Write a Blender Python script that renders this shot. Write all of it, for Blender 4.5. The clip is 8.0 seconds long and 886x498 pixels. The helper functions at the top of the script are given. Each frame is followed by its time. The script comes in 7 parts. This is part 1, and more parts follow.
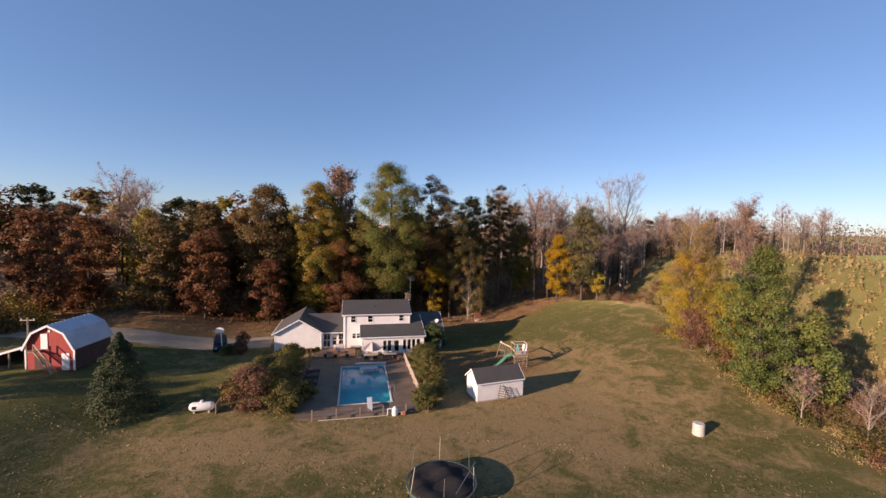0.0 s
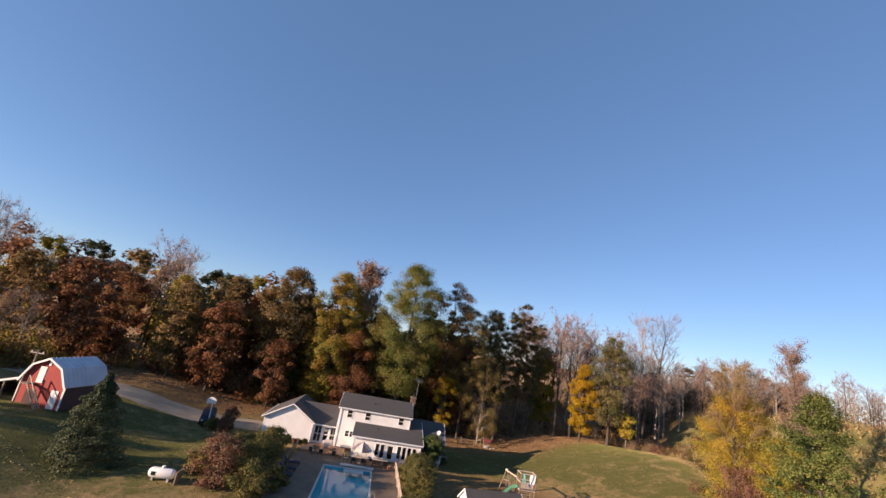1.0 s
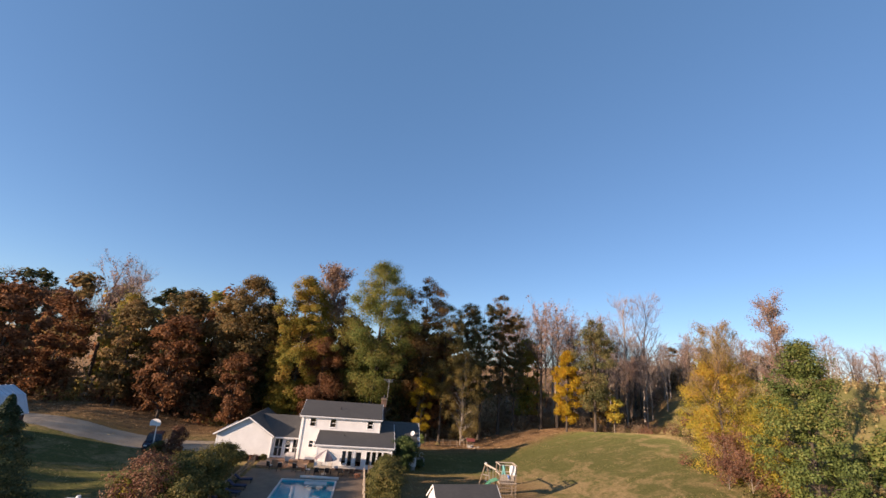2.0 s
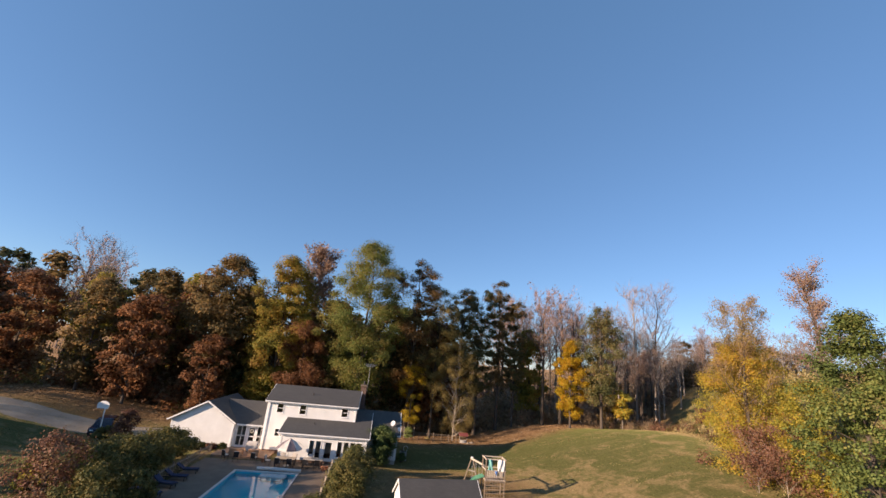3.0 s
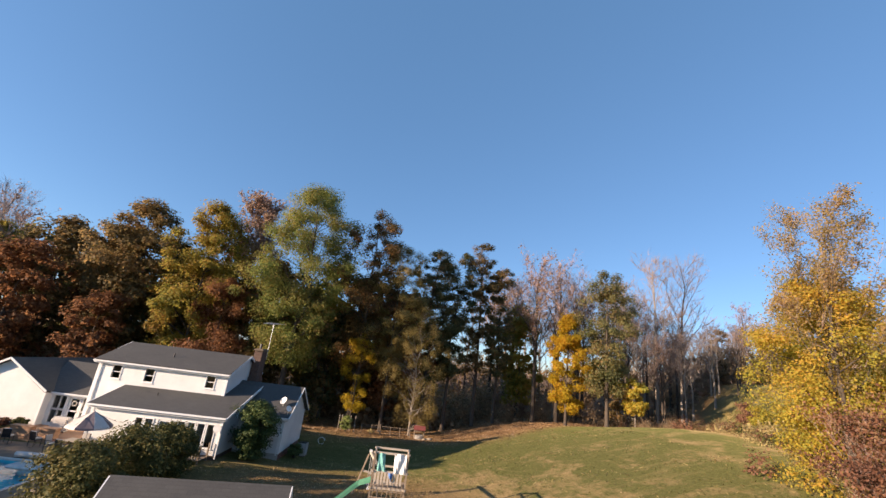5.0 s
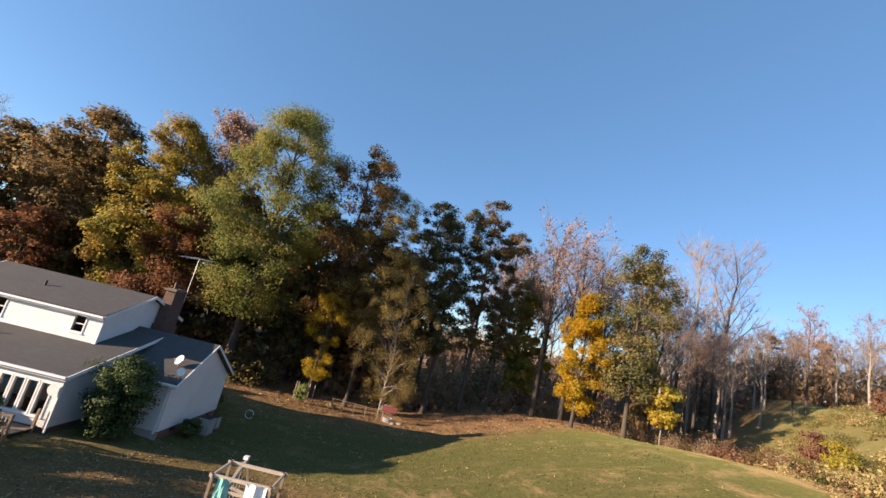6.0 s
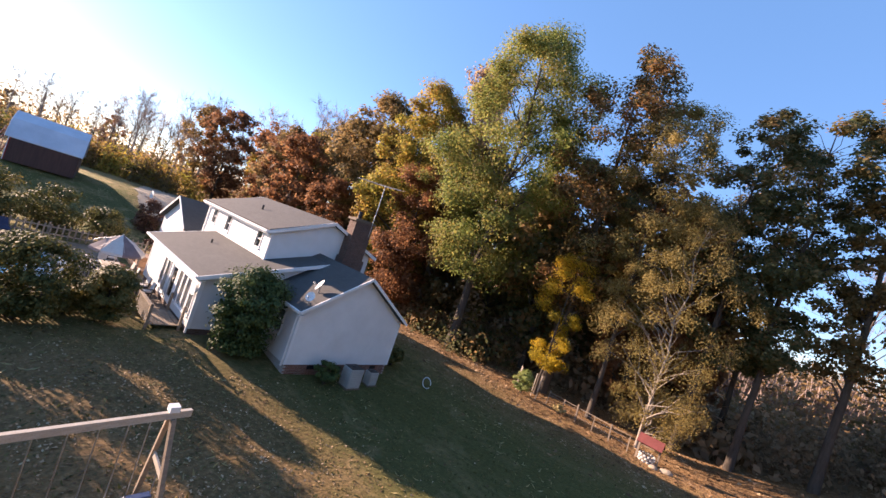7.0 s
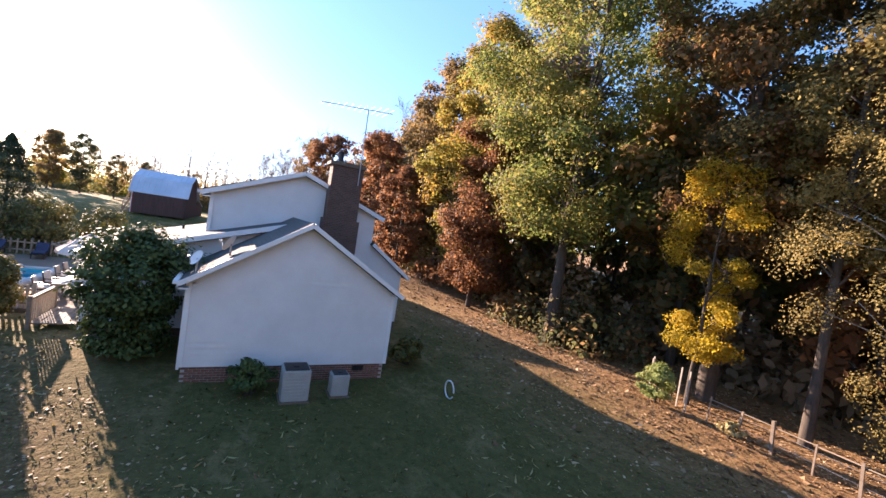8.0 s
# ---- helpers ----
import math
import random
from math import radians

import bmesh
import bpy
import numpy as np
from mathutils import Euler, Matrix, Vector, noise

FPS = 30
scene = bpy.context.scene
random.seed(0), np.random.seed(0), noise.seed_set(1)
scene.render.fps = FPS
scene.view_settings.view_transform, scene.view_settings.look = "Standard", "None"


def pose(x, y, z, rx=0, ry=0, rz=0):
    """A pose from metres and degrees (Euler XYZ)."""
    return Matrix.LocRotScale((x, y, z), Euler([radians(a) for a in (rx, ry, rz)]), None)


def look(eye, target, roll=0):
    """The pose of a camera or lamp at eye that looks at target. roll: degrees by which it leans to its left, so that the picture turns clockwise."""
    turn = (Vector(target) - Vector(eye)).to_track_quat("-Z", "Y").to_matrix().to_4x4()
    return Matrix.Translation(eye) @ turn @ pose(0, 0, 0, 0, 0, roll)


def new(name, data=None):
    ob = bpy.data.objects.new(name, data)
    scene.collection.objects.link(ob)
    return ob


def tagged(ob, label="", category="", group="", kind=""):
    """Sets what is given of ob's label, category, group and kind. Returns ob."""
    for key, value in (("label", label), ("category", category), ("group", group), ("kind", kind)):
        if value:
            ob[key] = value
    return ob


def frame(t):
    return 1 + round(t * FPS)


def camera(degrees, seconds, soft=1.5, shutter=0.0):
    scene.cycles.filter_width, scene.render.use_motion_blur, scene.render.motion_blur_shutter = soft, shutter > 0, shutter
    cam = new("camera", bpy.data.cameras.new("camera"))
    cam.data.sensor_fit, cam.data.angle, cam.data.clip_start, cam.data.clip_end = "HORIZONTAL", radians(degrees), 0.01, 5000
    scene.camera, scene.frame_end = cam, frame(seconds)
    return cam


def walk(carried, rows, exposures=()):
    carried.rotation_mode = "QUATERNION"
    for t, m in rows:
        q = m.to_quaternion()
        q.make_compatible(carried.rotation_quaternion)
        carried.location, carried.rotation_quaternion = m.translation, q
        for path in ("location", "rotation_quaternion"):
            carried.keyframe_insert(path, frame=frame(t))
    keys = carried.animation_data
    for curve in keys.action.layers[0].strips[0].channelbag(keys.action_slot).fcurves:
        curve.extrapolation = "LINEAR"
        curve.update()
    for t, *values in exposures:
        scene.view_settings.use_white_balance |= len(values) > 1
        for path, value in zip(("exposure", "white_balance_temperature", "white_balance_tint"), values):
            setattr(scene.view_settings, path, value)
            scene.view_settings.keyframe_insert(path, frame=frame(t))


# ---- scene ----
cam = camera(96, 8.0)
PATH = [
    (0, (-10.450, -1.209, 18.796), (-10.018, 0.740, 18.676), 1.49),
    (0.5, (-9.701, -1.465, 17.326), (-9.397, 0.503, 17.514), 9.77),
    (1, (-8.342, -1.049, 15.561), (-8.138, 0.884, 16.031), 10.48),
    (1.5, (-6.147, 0.300, 14.413), (-5.852, 2.205, 14.949), 5.01),
    (3, (-0.209, 8.508, 11.422), (0.025, 10.421, 11.959), 5.77),
    (3.5, (2.474, 11.706, 10.675), (2.666, 13.627, 11.198), 6.02),
    (4, (5.162, 14.624, 9.121), (5.304, 16.541, 9.670), 7.29),
    (4.5, (8.865, 19.041, 7.806), (8.969, 20.949, 8.395), 6.41),
    (6, (15.567, 34.130, 8.870), (15.577, 36.089, 9.273), 13.63),
    (6.5, (18.389, 40.617, 8.718), (17.882, 42.532, 8.995), 17.31),
    (7, (18.472, 48.098, 7.119), (17.156, 49.605, 7.141), 18.78),
    (7.5, (17.218, 53.752, 5.971), (15.515, 54.788, 5.810), 8.95),
    (8, (16.170, 59.201, 5.174), (14.403, 60.134, 5.088), 8.80),
]
walk(cam, [(t, look(eye, target, roll)) for t, eye, target, roll in PATH], [(0, 0.75, 7050, 27), (1.5, 0.92, 6950, 20), (3.0, 0.95, 6900, 17), (4.5, 1.09, 6900, 15), (6.0, 1.25, 6900, 14), (6.6, 1.46, 6850, 17), (7.2, 1.95, 6750, 26), (8.0, 2.17, 6550, 23)])

# ---- world, sun, exposure ----
SUN_AZ, SUN_EL = radians(21.0), radians(13.8)   # the way the light travels over the ground, and its height
light_way = Vector((math.cos(SUN_AZ) * math.cos(SUN_EL), math.sin(SUN_AZ) * math.cos(SUN_EL), -math.sin(SUN_EL)))
sun = new("sun", bpy.data.lights.new("sun", "SUN"))
sun.data.energy, sun.data.angle, sun.data.color = 5.0, radians(0.53), (1.0, 0.79, 0.60)
sun.rotation_euler = light_way.to_track_quat("-Z", "Y").to_euler()
sun.location = (-60, -40, 60)

world = bpy.data.worlds.new("world")
scene.world = world
world.use_nodes = True
wn = world.node_tree.nodes
sky = wn.new("ShaderNodeTexSky")
sky.sky_type, sky.sun_disc = "NISHITA", False
sky.sun_elevation, sky.sun_rotation = SUN_EL, math.atan2(-light_way.x, -light_way.y)
sky.air_density, sky.dust_density, sky.ozone_density = 0.85, 0.45, 2.8
sky.altitude = 900
wn["Background"].inputs["Strength"].default_value = 0.125
clear = wn.new("ShaderNodeHueSaturation")   # a clear, dry autumn sky
clear.inputs["Saturation"].default_value = 1.04
world.node_tree.links.new(sky.outputs["Color"], clear.inputs["Color"])
haze = wn.new("ShaderNodeMix")   # the even blue of the dry air, under the sky's own gradient
haze.data_type = "RGBA"
haze.inputs[0].default_value = 0.46
haze.inputs[7].default_value = (0.49, 1.26, 2.42, 1.0)
world.node_tree.links.new(clear.outputs["Color"], haze.inputs[6])
world.node_tree.links.new(haze.outputs[2], wn["Background"].inputs["Color"])
scene.view_settings.exposure = 0.0

# ---- materials ----
def mat_base(name):
    m = bpy.data.materials.new(name)
    m.use_nodes = True
    nt = m.node_tree
    return m, nt, nt.nodes["Principled BSDF"]


def node(nt, kind, **inputs):
    n = nt.nodes.new(kind)
    for k, v in inputs.items():
        n.inputs[k.replace("_", " ")].default_value = v
    return n


def ramp(nt, fac, stops):
    r = nt.nodes.new("ShaderNodeValToRGB")
    while len(r.color_ramp.elements) < len(stops):
        r.color_ramp.elements.new(0.5)
    for e, (p, c) in zip(r.color_ramp.elements, stops):
        e.position, e.color = p, (*c, 1)
    nt.links.new(fac, r.inputs["Fac"])
    return r.outputs["Color"]


def mix(nt, fac, a, b, how="MIX"):
    n = nt.nodes.new("ShaderNodeMix")
    n.data_type, n.blend_type = "RGBA", how
    for s, v in (("Factor", fac), ("A", a), ("B", b)):
        sock = [i for i in n.inputs if i.name == s and i.enabled][0] if s == "Factor" else [i for i in n.inputs if i.name == s and i.type == "RGBA"][0]
        if isinstance(v, (int, float)):
            sock.default_value = v
        elif isinstance(v, tuple):
            sock.default_value = (*v, 1)
        else:
            nt.links.new(v, sock)
    return [o for o in n.outputs if o.type == "RGBA"][0]


def noise_of(nt, scale, detail=6.0, rough=0.6, coord="Object", stretch=None, warp=0.0):
    tc = nt.nodes.new("ShaderNodeTexCoord")
    n = node(nt, "ShaderNodeTexNoise", Scale=scale, Detail=detail, Roughness=rough, Distortion=warp)
    src = tc.outputs[coord]
    if stretch:
        mp = nt.nodes.new("ShaderNodeMapping")
        mp.inputs["Scale"].default_value = stretch
        nt.links.new(src, mp.inputs["Vector"])
        src = mp.outputs["Vector"]
    nt.links.new(src, n.inputs["Vector"])
    return n.outputs["Fac"]


def bump(nt, bsdf, height, strength=0.3, dist=0.02):
    b = node(nt, "ShaderNodeBump", Strength=strength, Distance=dist)
    nt.links.new(height, b.inputs["Height"])
    nt.links.new(b.outputs["Normal"], bsdf.inputs["Normal"])


def plain(name, dark, light, scale=3.0, rough=0.7, metal=0.0, relief=0.2, fine=40.0, stretch=None, per_object=0.0, grain=0.22):
    """Two-scale mottled surface between two colours."""
    m, nt, b = mat_base(name)
    f1, f2 = noise_of(nt, scale, stretch=stretch), noise_of(nt, fine, 3.0)
    c = ramp(nt, f1, [(0.32, dark), (0.68, light)])
    c = mix(nt, grain, c, ramp(nt, f2, [(0.3, tuple(v * 0.55 for v in dark)), (0.7, tuple(min(1, v * 1.2) for v in light))]))
    if per_object:
        oi = nt.nodes.new("ShaderNodeObjectInfo")
        c = mix(nt, per_object, c, ramp(nt, oi.outputs["Random"], [(0, tuple(v * 0.6 for v in dark)), (1, tuple(min(1, v * 1.25) for v in light))]))
    nt.links.new(c, b.inputs["Base Color"])
    b.inputs["Roughness"].default_value, b.inputs["Metallic"].default_value = rough, metal
    bump(nt, b, f2, relief, 0.01)
    return m


def leaf_mat(name, colours, glow=0.6, coord_scale=0.22):
    """Foliage: colour by clump and by leaf, with light passing through."""
    m, nt, b = mat_base(name)
    geo = nt.nodes.new("ShaderNodeNewGeometry")
    big = noise_of(nt, coord_scale, 3.0, 0.5)
    oi = nt.nodes.new("ShaderNodeObjectInfo")
    add = nt.nodes.new("ShaderNodeMath")
    add.operation = "MULTIPLY_ADD"
    nt.links.new(geo.outputs["Random Per Island"], add.inputs[0])
    add.inputs[1].default_value = 0.42
    nt.links.new(big, add.inputs[2])
    sub = nt.nodes.new("ShaderNodeMath")
    sub.operation = "MULTIPLY_ADD"
    nt.links.new(oi.outputs["Random"], sub.inputs[0])
    sub.inputs[1].default_value = 0.16
    nt.links.new(add.outputs[0], sub.inputs[2])
    n = len(colours)
    c = ramp(nt, sub.outputs[0], [(0.42 + 0.62 * i / max(1, n - 1), tuple(1.15 * q for q in v)) for i, v in enumerate(colours)])
    nt.links.new(c, b.inputs["Base Color"])
    b.inputs["Roughness"].default_value = 0.65
    b.inputs["Specular IOR Level"].default_value = 0.25
    tr = nt.nodes.new("ShaderNodeBsdfTranslucent")
    nt.links.new(c, tr.inputs["Color"])
    ms = nt.nodes.new("ShaderNodeMixShader")
    ms.inputs[0].default_value = glow
    nt.links.new(b.outputs[0], ms.inputs[1])
    nt.links.new(tr.outputs[0], ms.inputs[2])
    nt.links.new(ms.outputs[0], nt.nodes["Material Output"].inputs["Surface"])
    return m


WHITE = plain("white_siding", (0.66, 0.66, 0.64), (0.76, 0.76, 0.74), 0.8, 0.55, relief=0.03, fine=22, grain=0.04)
TRIM = plain("white_trim", (0.74, 0.74, 0.72), (0.84, 0.84, 0.82), 1.5, 0.45, relief=0.03, grain=0.05)
BRICK = plain("brick_face", (0.13, 0.055, 0.038), (0.24, 0.11, 0.075), 5.0, 0.85, relief=0.4, fine=60, per_object=0.35)
MORTAR = plain("mortar", (0.36, 0.33, 0.29), (0.46, 0.43, 0.39), 8, 0.9)
CONCRETE = plain("concrete_deck", (0.115, 0.082, 0.055), (0.19, 0.142, 0.10), 0.7, 0.85, relief=0.15, fine=25)
COPING = plain("pool_coping", (0.46, 0.44, 0.40), (0.60, 0.58, 0.54), 2, 0.6)
WOOD = plain("weathered_wood", (0.16, 0.12, 0.085), (0.32, 0.25, 0.18), 3, 0.8, stretch=(1, 1, 6), per_object=0.3)
CEDARWOOD = plain("cedar_deck_wood", (0.30, 0.16, 0.085), (0.44, 0.26, 0.15), 3, 0.7, per_object=0.3)
PALEWOOD = plain("bare_pale_wood", (0.38, 0.32, 0.25), (0.54, 0.47, 0.38), 4, 0.75, stretch=(1, 1, 5))
DARKMETAL = plain("dark_metal", (0.02, 0.02, 0.022), (0.05, 0.05, 0.055), 3, 0.45, 0.6)
GREYMETAL = plain("galvanised_metal", (0.34, 0.35, 0.36), (0.50, 0.51, 0.52), 4, 0.4, 0.8)
WHITEMETAL = plain("white_painted_metal", (0.66, 0.66, 0.64), (0.80, 0.80, 0.78), 2, 0.4)
BARK = plain("bark", (0.038, 0.030, 0.023), (0.10, 0.08, 0.062), 2.5, 0.95, relief=0.8, fine=18, stretch=(3, 3, 0.6))
PALEBARK = plain("pale_bark", (0.20, 0.17, 0.14), (0.36, 0.31, 0.26), 2.0, 0.9, relief=0.6, fine=18, stretch=(3, 3, 0.6))
TWIG = plain("bare_twig", (0.17, 0.125, 0.105), (0.30, 0.235, 0.21), 0.4, 0.9, per_object=0.4)
PINKTWIG = plain("reddish_twig", (0.26, 0.15, 0.115), (0.40, 0.27, 0.22), 0.4, 0.9, per_object=0.4)
PURPLE = plain("violet_canvas", (0.12, 0.092, 0.10), (0.19, 0.15, 0.16), 2, 0.8)
PALECANVAS = plain("pale_canvas", (0.50, 0.46, 0.42), (0.62, 0.58, 0.53), 2, 0.8)
GREENPLASTIC = plain("green_plastic", (0.06, 0.22, 0.14), (0.13, 0.32, 0.22), 2, 0.35)
BLUECLOTH = plain("blue_cloth", (0.06, 0.16, 0.42), (0.12, 0.26, 0.58), 2, 0.7)
NAVY = plain("navy_plastic", (0.02, 0.035, 0.09), (0.05, 0.075, 0.16), 2, 0.4)
TEALCLOTH = plain("teal_cloth", (0.12, 0.36, 0.33), (0.22, 0.50, 0.46), 2, 0.8)
TEALPAD = plain("faded_pad", (0.03, 0.06, 0.06), (0.07, 0.11, 0.11), 2, 0.8)
CUSHION = plain("navy_canvas", (0.012, 0.018, 0.045), (0.03, 0.042, 0.09), 2, 0.95)
BLACKMESH = plain("black_mat", (0.005, 0.005, 0.006), (0.013, 0.013, 0.015), 2, 1.0)
REDPAINT = plain("barn_red", (0.26, 0.028, 0.024), (0.38, 0.055, 0.045), 1.2, 0.75, stretch=(6, 6, 0.5), relief=0.3, fine=20)
ROOFRED = plain("faded_red_board", (0.15, 0.035, 0.03), (0.23, 0.06, 0.05), 3.0, 0.8, relief=0.2)
# barn board with shade put into its colour
SHADEBOARD = plain("shade_dark_board", (0.055, 0.028, 0.024), (0.10, 0.05, 0.04), 1.2, 0.85, stretch=(6, 6, 0.5), relief=0.3, fine=20)
BARNTIN = plain("barn_tin", (0.46, 0.49, 0.54), (0.60, 0.63, 0.68), 0.6, 0.38, 0.35)
BINGREY = plain("grey_enamel", (0.34, 0.34, 0.32), (0.44, 0.44, 0.41), 3, 0.5)
TERRA = plain("terracotta", (0.34, 0.13, 0.06), (0.48, 0.21, 0.11), 4, 0.8)
STONE = plain("pale_stone", (0.36, 0.34, 0.31), (0.52, 0.50, 0.46), 4, 0.85)
CARPAINT = plain("dark_car_paint", (0.012, 0.016, 0.03), (0.022, 0.028, 0.05), 1, 0.2)
RUBBER = plain("rubber", (0.012, 0.012, 0.012), (0.03, 0.03, 0.03), 6, 0.8)
GRAVEL = plain("gravel", (0.25, 0.20, 0.145), (0.40, 0.33, 0.24), 0.5, 0.95, relief=0.12, fine=9)


def shingle_mat():
    m, nt, b = mat_base("grey_shingle")
    br = node(nt, "ShaderNodeTexBrick", Scale=1.0, Mortar_Size=0.006, Brick_Width=0.30, Row_Height=0.14, Color1=(0.050, 0.049, 0.049, 1), Color2=(0.078, 0.077, 0.073, 1), Mortar=(0.022, 0.021, 0.021, 1))
    uv = nt.nodes.new("ShaderNodeUVMap")
    nt.links.new(uv.outputs[0], br.inputs["Vector"])
    big = noise_of(nt, 0.5)
    c = mix(nt, 0.45, br.outputs["Color"], ramp(nt, big, [(0.3, (0.047, 0.046, 0.046)), (0.7, (0.081, 0.080, 0.076))]))
    f = noise_of(nt, 30, 3)
    c = mix(nt, 0.25, c, ramp(nt, f, [(0.3, (0.025, 0.024, 0.024)), (0.7, (0.112, 0.111, 0.105))]))
    nt.links.new(c, b.inputs["Base Color"])
    b.inputs["Roughness"].default_value = 0.9
    bump(nt, b, br.outputs["Fac"], 0.5, -0.01)
    return m


def brickwork_mat():
    m, nt, b = mat_base("brickwork")
    br = node(nt, "ShaderNodeTexBrick", Scale=1.0, Mortar_Size=0.008, Brick_Width=0.21, Row_Height=0.075, Color1=(0.075, 0.040, 0.030, 1), Color2=(0.135, 0.072, 0.052, 1), Mortar=(0.15, 0.135, 0.115, 1))
    tc, sp, add, co = (nt.nodes.new("ShaderNode" + k) for k in ("TexCoord", "SeparateXYZ", "Math", "CombineXYZ"))
    nt.links.new(tc.outputs["Object"], sp.inputs[0])
    nt.links.new(sp.outputs["X"], add.inputs[0])
    nt.links.new(sp.outputs["Y"], add.inputs[1])
    nt.links.new(add.outputs[0], co.inputs["X"])
    nt.links.new(sp.outputs["Z"], co.inputs["Y"])
    nt.links.new(co.outputs[0], br.inputs["Vector"])
    c = mix(nt, 0.3, br.outputs["Color"], ramp(nt, noise_of(nt, 2.0), [(0.3, (0.07, 0.036, 0.027)), (0.7, (0.20, 0.105, 0.075))]))
    nt.links.new(c, b.inputs["Base Color"])
    b.inputs["Roughness"].default_value = 0.9
    bump(nt, b, br.outputs["Fac"], 0.6, -0.008)
    return m


BRICKWORK = brickwork_mat()
SHINGLE = shingle_mat()


def glass_mat():
    m, nt, b = mat_base("window_glass")
    b.inputs["Base Color"].default_value = (0.55, 0.6, 0.62, 1)
    b.inputs["Transmission Weight"].default_value = 1.0
    b.inputs["Roughness"].default_value = 0.02
    b.inputs["IOR"].default_value = 1.5
    return m


GLASS = glass_mat()


def water_mat():
    m, nt, b = mat_base("pool_water")
    b.inputs["Base Color"].default_value = (0.80, 0.96, 0.99, 1)
    b.inputs["Transmission Weight"].default_value = 1.0
    b.inputs["Roughness"].default_value = 0.01
    b.inputs["IOR"].default_value = 1.24
    bump(nt, b, noise_of(nt, 2.2, 3, 0.5, stretch=(1, 1.6, 1)), 0.10, 0.06)
    return m


WATER = water_mat()
LINER = plain("blue_liner", (0.012, 0.47, 0.58), (0.025, 0.58, 0.68), 0.35, 0.6, relief=0.05)

OAK_GREEN = leaf_mat("oak_leaf_green", [(0.062, 0.092, 0.025), (0.118, 0.156, 0.042), (0.210, 0.230, 0.062), (0.262, 0.210, 0.062)])
OLIVE_GREEN = leaf_mat("dull_green_leaf", [(0.077, 0.093, 0.039), (0.144, 0.156, 0.066), (0.260, 0.237, 0.098), (0.315, 0.210, 0.098)])
OAK_OCHRE = leaf_mat("oak_leaf_ochre", [(0.106, 0.122, 0.026), (0.234, 0.224, 0.046), (0.349, 0.274, 0.058), (0.314, 0.184, 0.047)])
OAK_RUST = leaf_mat("oak_leaf_rust", [(0.078, 0.047, 0.025), (0.160, 0.078, 0.040), (0.250, 0.120, 0.058), (0.305, 0.160, 0.075)])
OAK_BROWN = leaf_mat("oak_leaf_brown", [(0.078, 0.066, 0.031), (0.152, 0.120, 0.050), (0.230, 0.160, 0.070), (0.300, 0.188, 0.080)])
RUSTBROWN = leaf_mat("oak_leaf_russet", [(0.062, 0.060, 0.026), (0.118, 0.092, 0.038), (0.205, 0.118, 0.048), (0.300, 0.150, 0.060)])
OAK_DARK = leaf_mat("dark_leaf", [(0.052, 0.067, 0.031), (0.094, 0.111, 0.048), (0.158, 0.149, 0.064), (0.317, 0.202, 0.091)])
OLIVE_TAN = leaf_mat("tan_leaf", [(0.093, 0.085, 0.029), (0.186, 0.154, 0.052), (0.293, 0.232, 0.082), (0.372, 0.278, 0.103)])
GOLD = leaf_mat("gold_leaf", [(0.175, 0.155, 0.022), (0.360, 0.275, 0.026), (0.480, 0.345, 0.030), (0.470, 0.270, 0.028)])
YELLOWGREEN = leaf_mat("yellow_green_leaf", [(0.153, 0.192, 0.043), (0.325, 0.307, 0.061), (0.487, 0.392, 0.061), (0.505, 0.316, 0.061)])
PINE = leaf_mat("pine_needle", [(0.042, 0.062, 0.018), (0.078, 0.108, 0.027), (0.122, 0.148, 0.038), (0.185, 0.172, 0.048)], 0.2)
CEDAR = leaf_mat("cedar_needle", [(0.013, 0.026, 0.012), (0.029, 0.045, 0.019), (0.049, 0.065, 0.027), (0.078, 0.088, 0.039)], 0.15)
SHRUB = leaf_mat("shrub_leaf", [(0.032, 0.041, 0.013), (0.070, 0.074, 0.020), (0.113, 0.104, 0.029), (0.161, 0.124, 0.038)], 0.25, 0.6)
HOLLY = leaf_mat("holly_leaf", [(0.018, 0.032, 0.010), (0.034, 0.056, 0.016), (0.055, 0.082, 0.022), (0.085, 0.11, 0.03)], 0.15, 0.8)
FERN = leaf_mat("feathery_leaf", [(0.10, 0.15, 0.04), (0.17, 0.22, 0.06), (0.24, 0.28, 0.09), (0.28, 0.29, 0.11)], 0.4, 0.8)
YELLOWTAN = leaf_mat("thin_yellow_leaf", [(0.20, 0.155, 0.06), (0.32, 0.24, 0.08), (0.44, 0.31, 0.12), (0.42, 0.27, 0.15)])
SHRUBRED = leaf_mat("red_shrub_leaf", [(0.075, 0.040, 0.028), (0.13, 0.060, 0.038), (0.18, 0.085, 0.050), (0.19, 0.12, 0.060)], 0.25, 0.6)
BUDS = leaf_mat("thin_pink_leaf", [(0.185, 0.125, 0.099), (0.259, 0.172, 0.135), (0.333, 0.228, 0.168), (0.375, 0.285, 0.180)])
STRAW = leaf_mat("dry_grass", [(0.187, 0.140, 0.058), (0.293, 0.223, 0.095), (0.399, 0.316, 0.147), (0.352, 0.305, 0.127)], 0.3, 0.3)
DRYLEAF = leaf_mat("dry_brown_leaf", [(0.13, 0.095, 0.060), (0.22, 0.155, 0.095), (0.32, 0.23, 0.14), (0.40, 0.29, 0.18)])
LITTER = leaf_mat("fallen_leaf", [(0.06, 0.034, 0.018), (0.10, 0.055, 0.028), (0.20, 0.115, 0.055), (0.32, 0.205, 0.11), (0.46, 0.33, 0.20)], 0.1, 0.5)
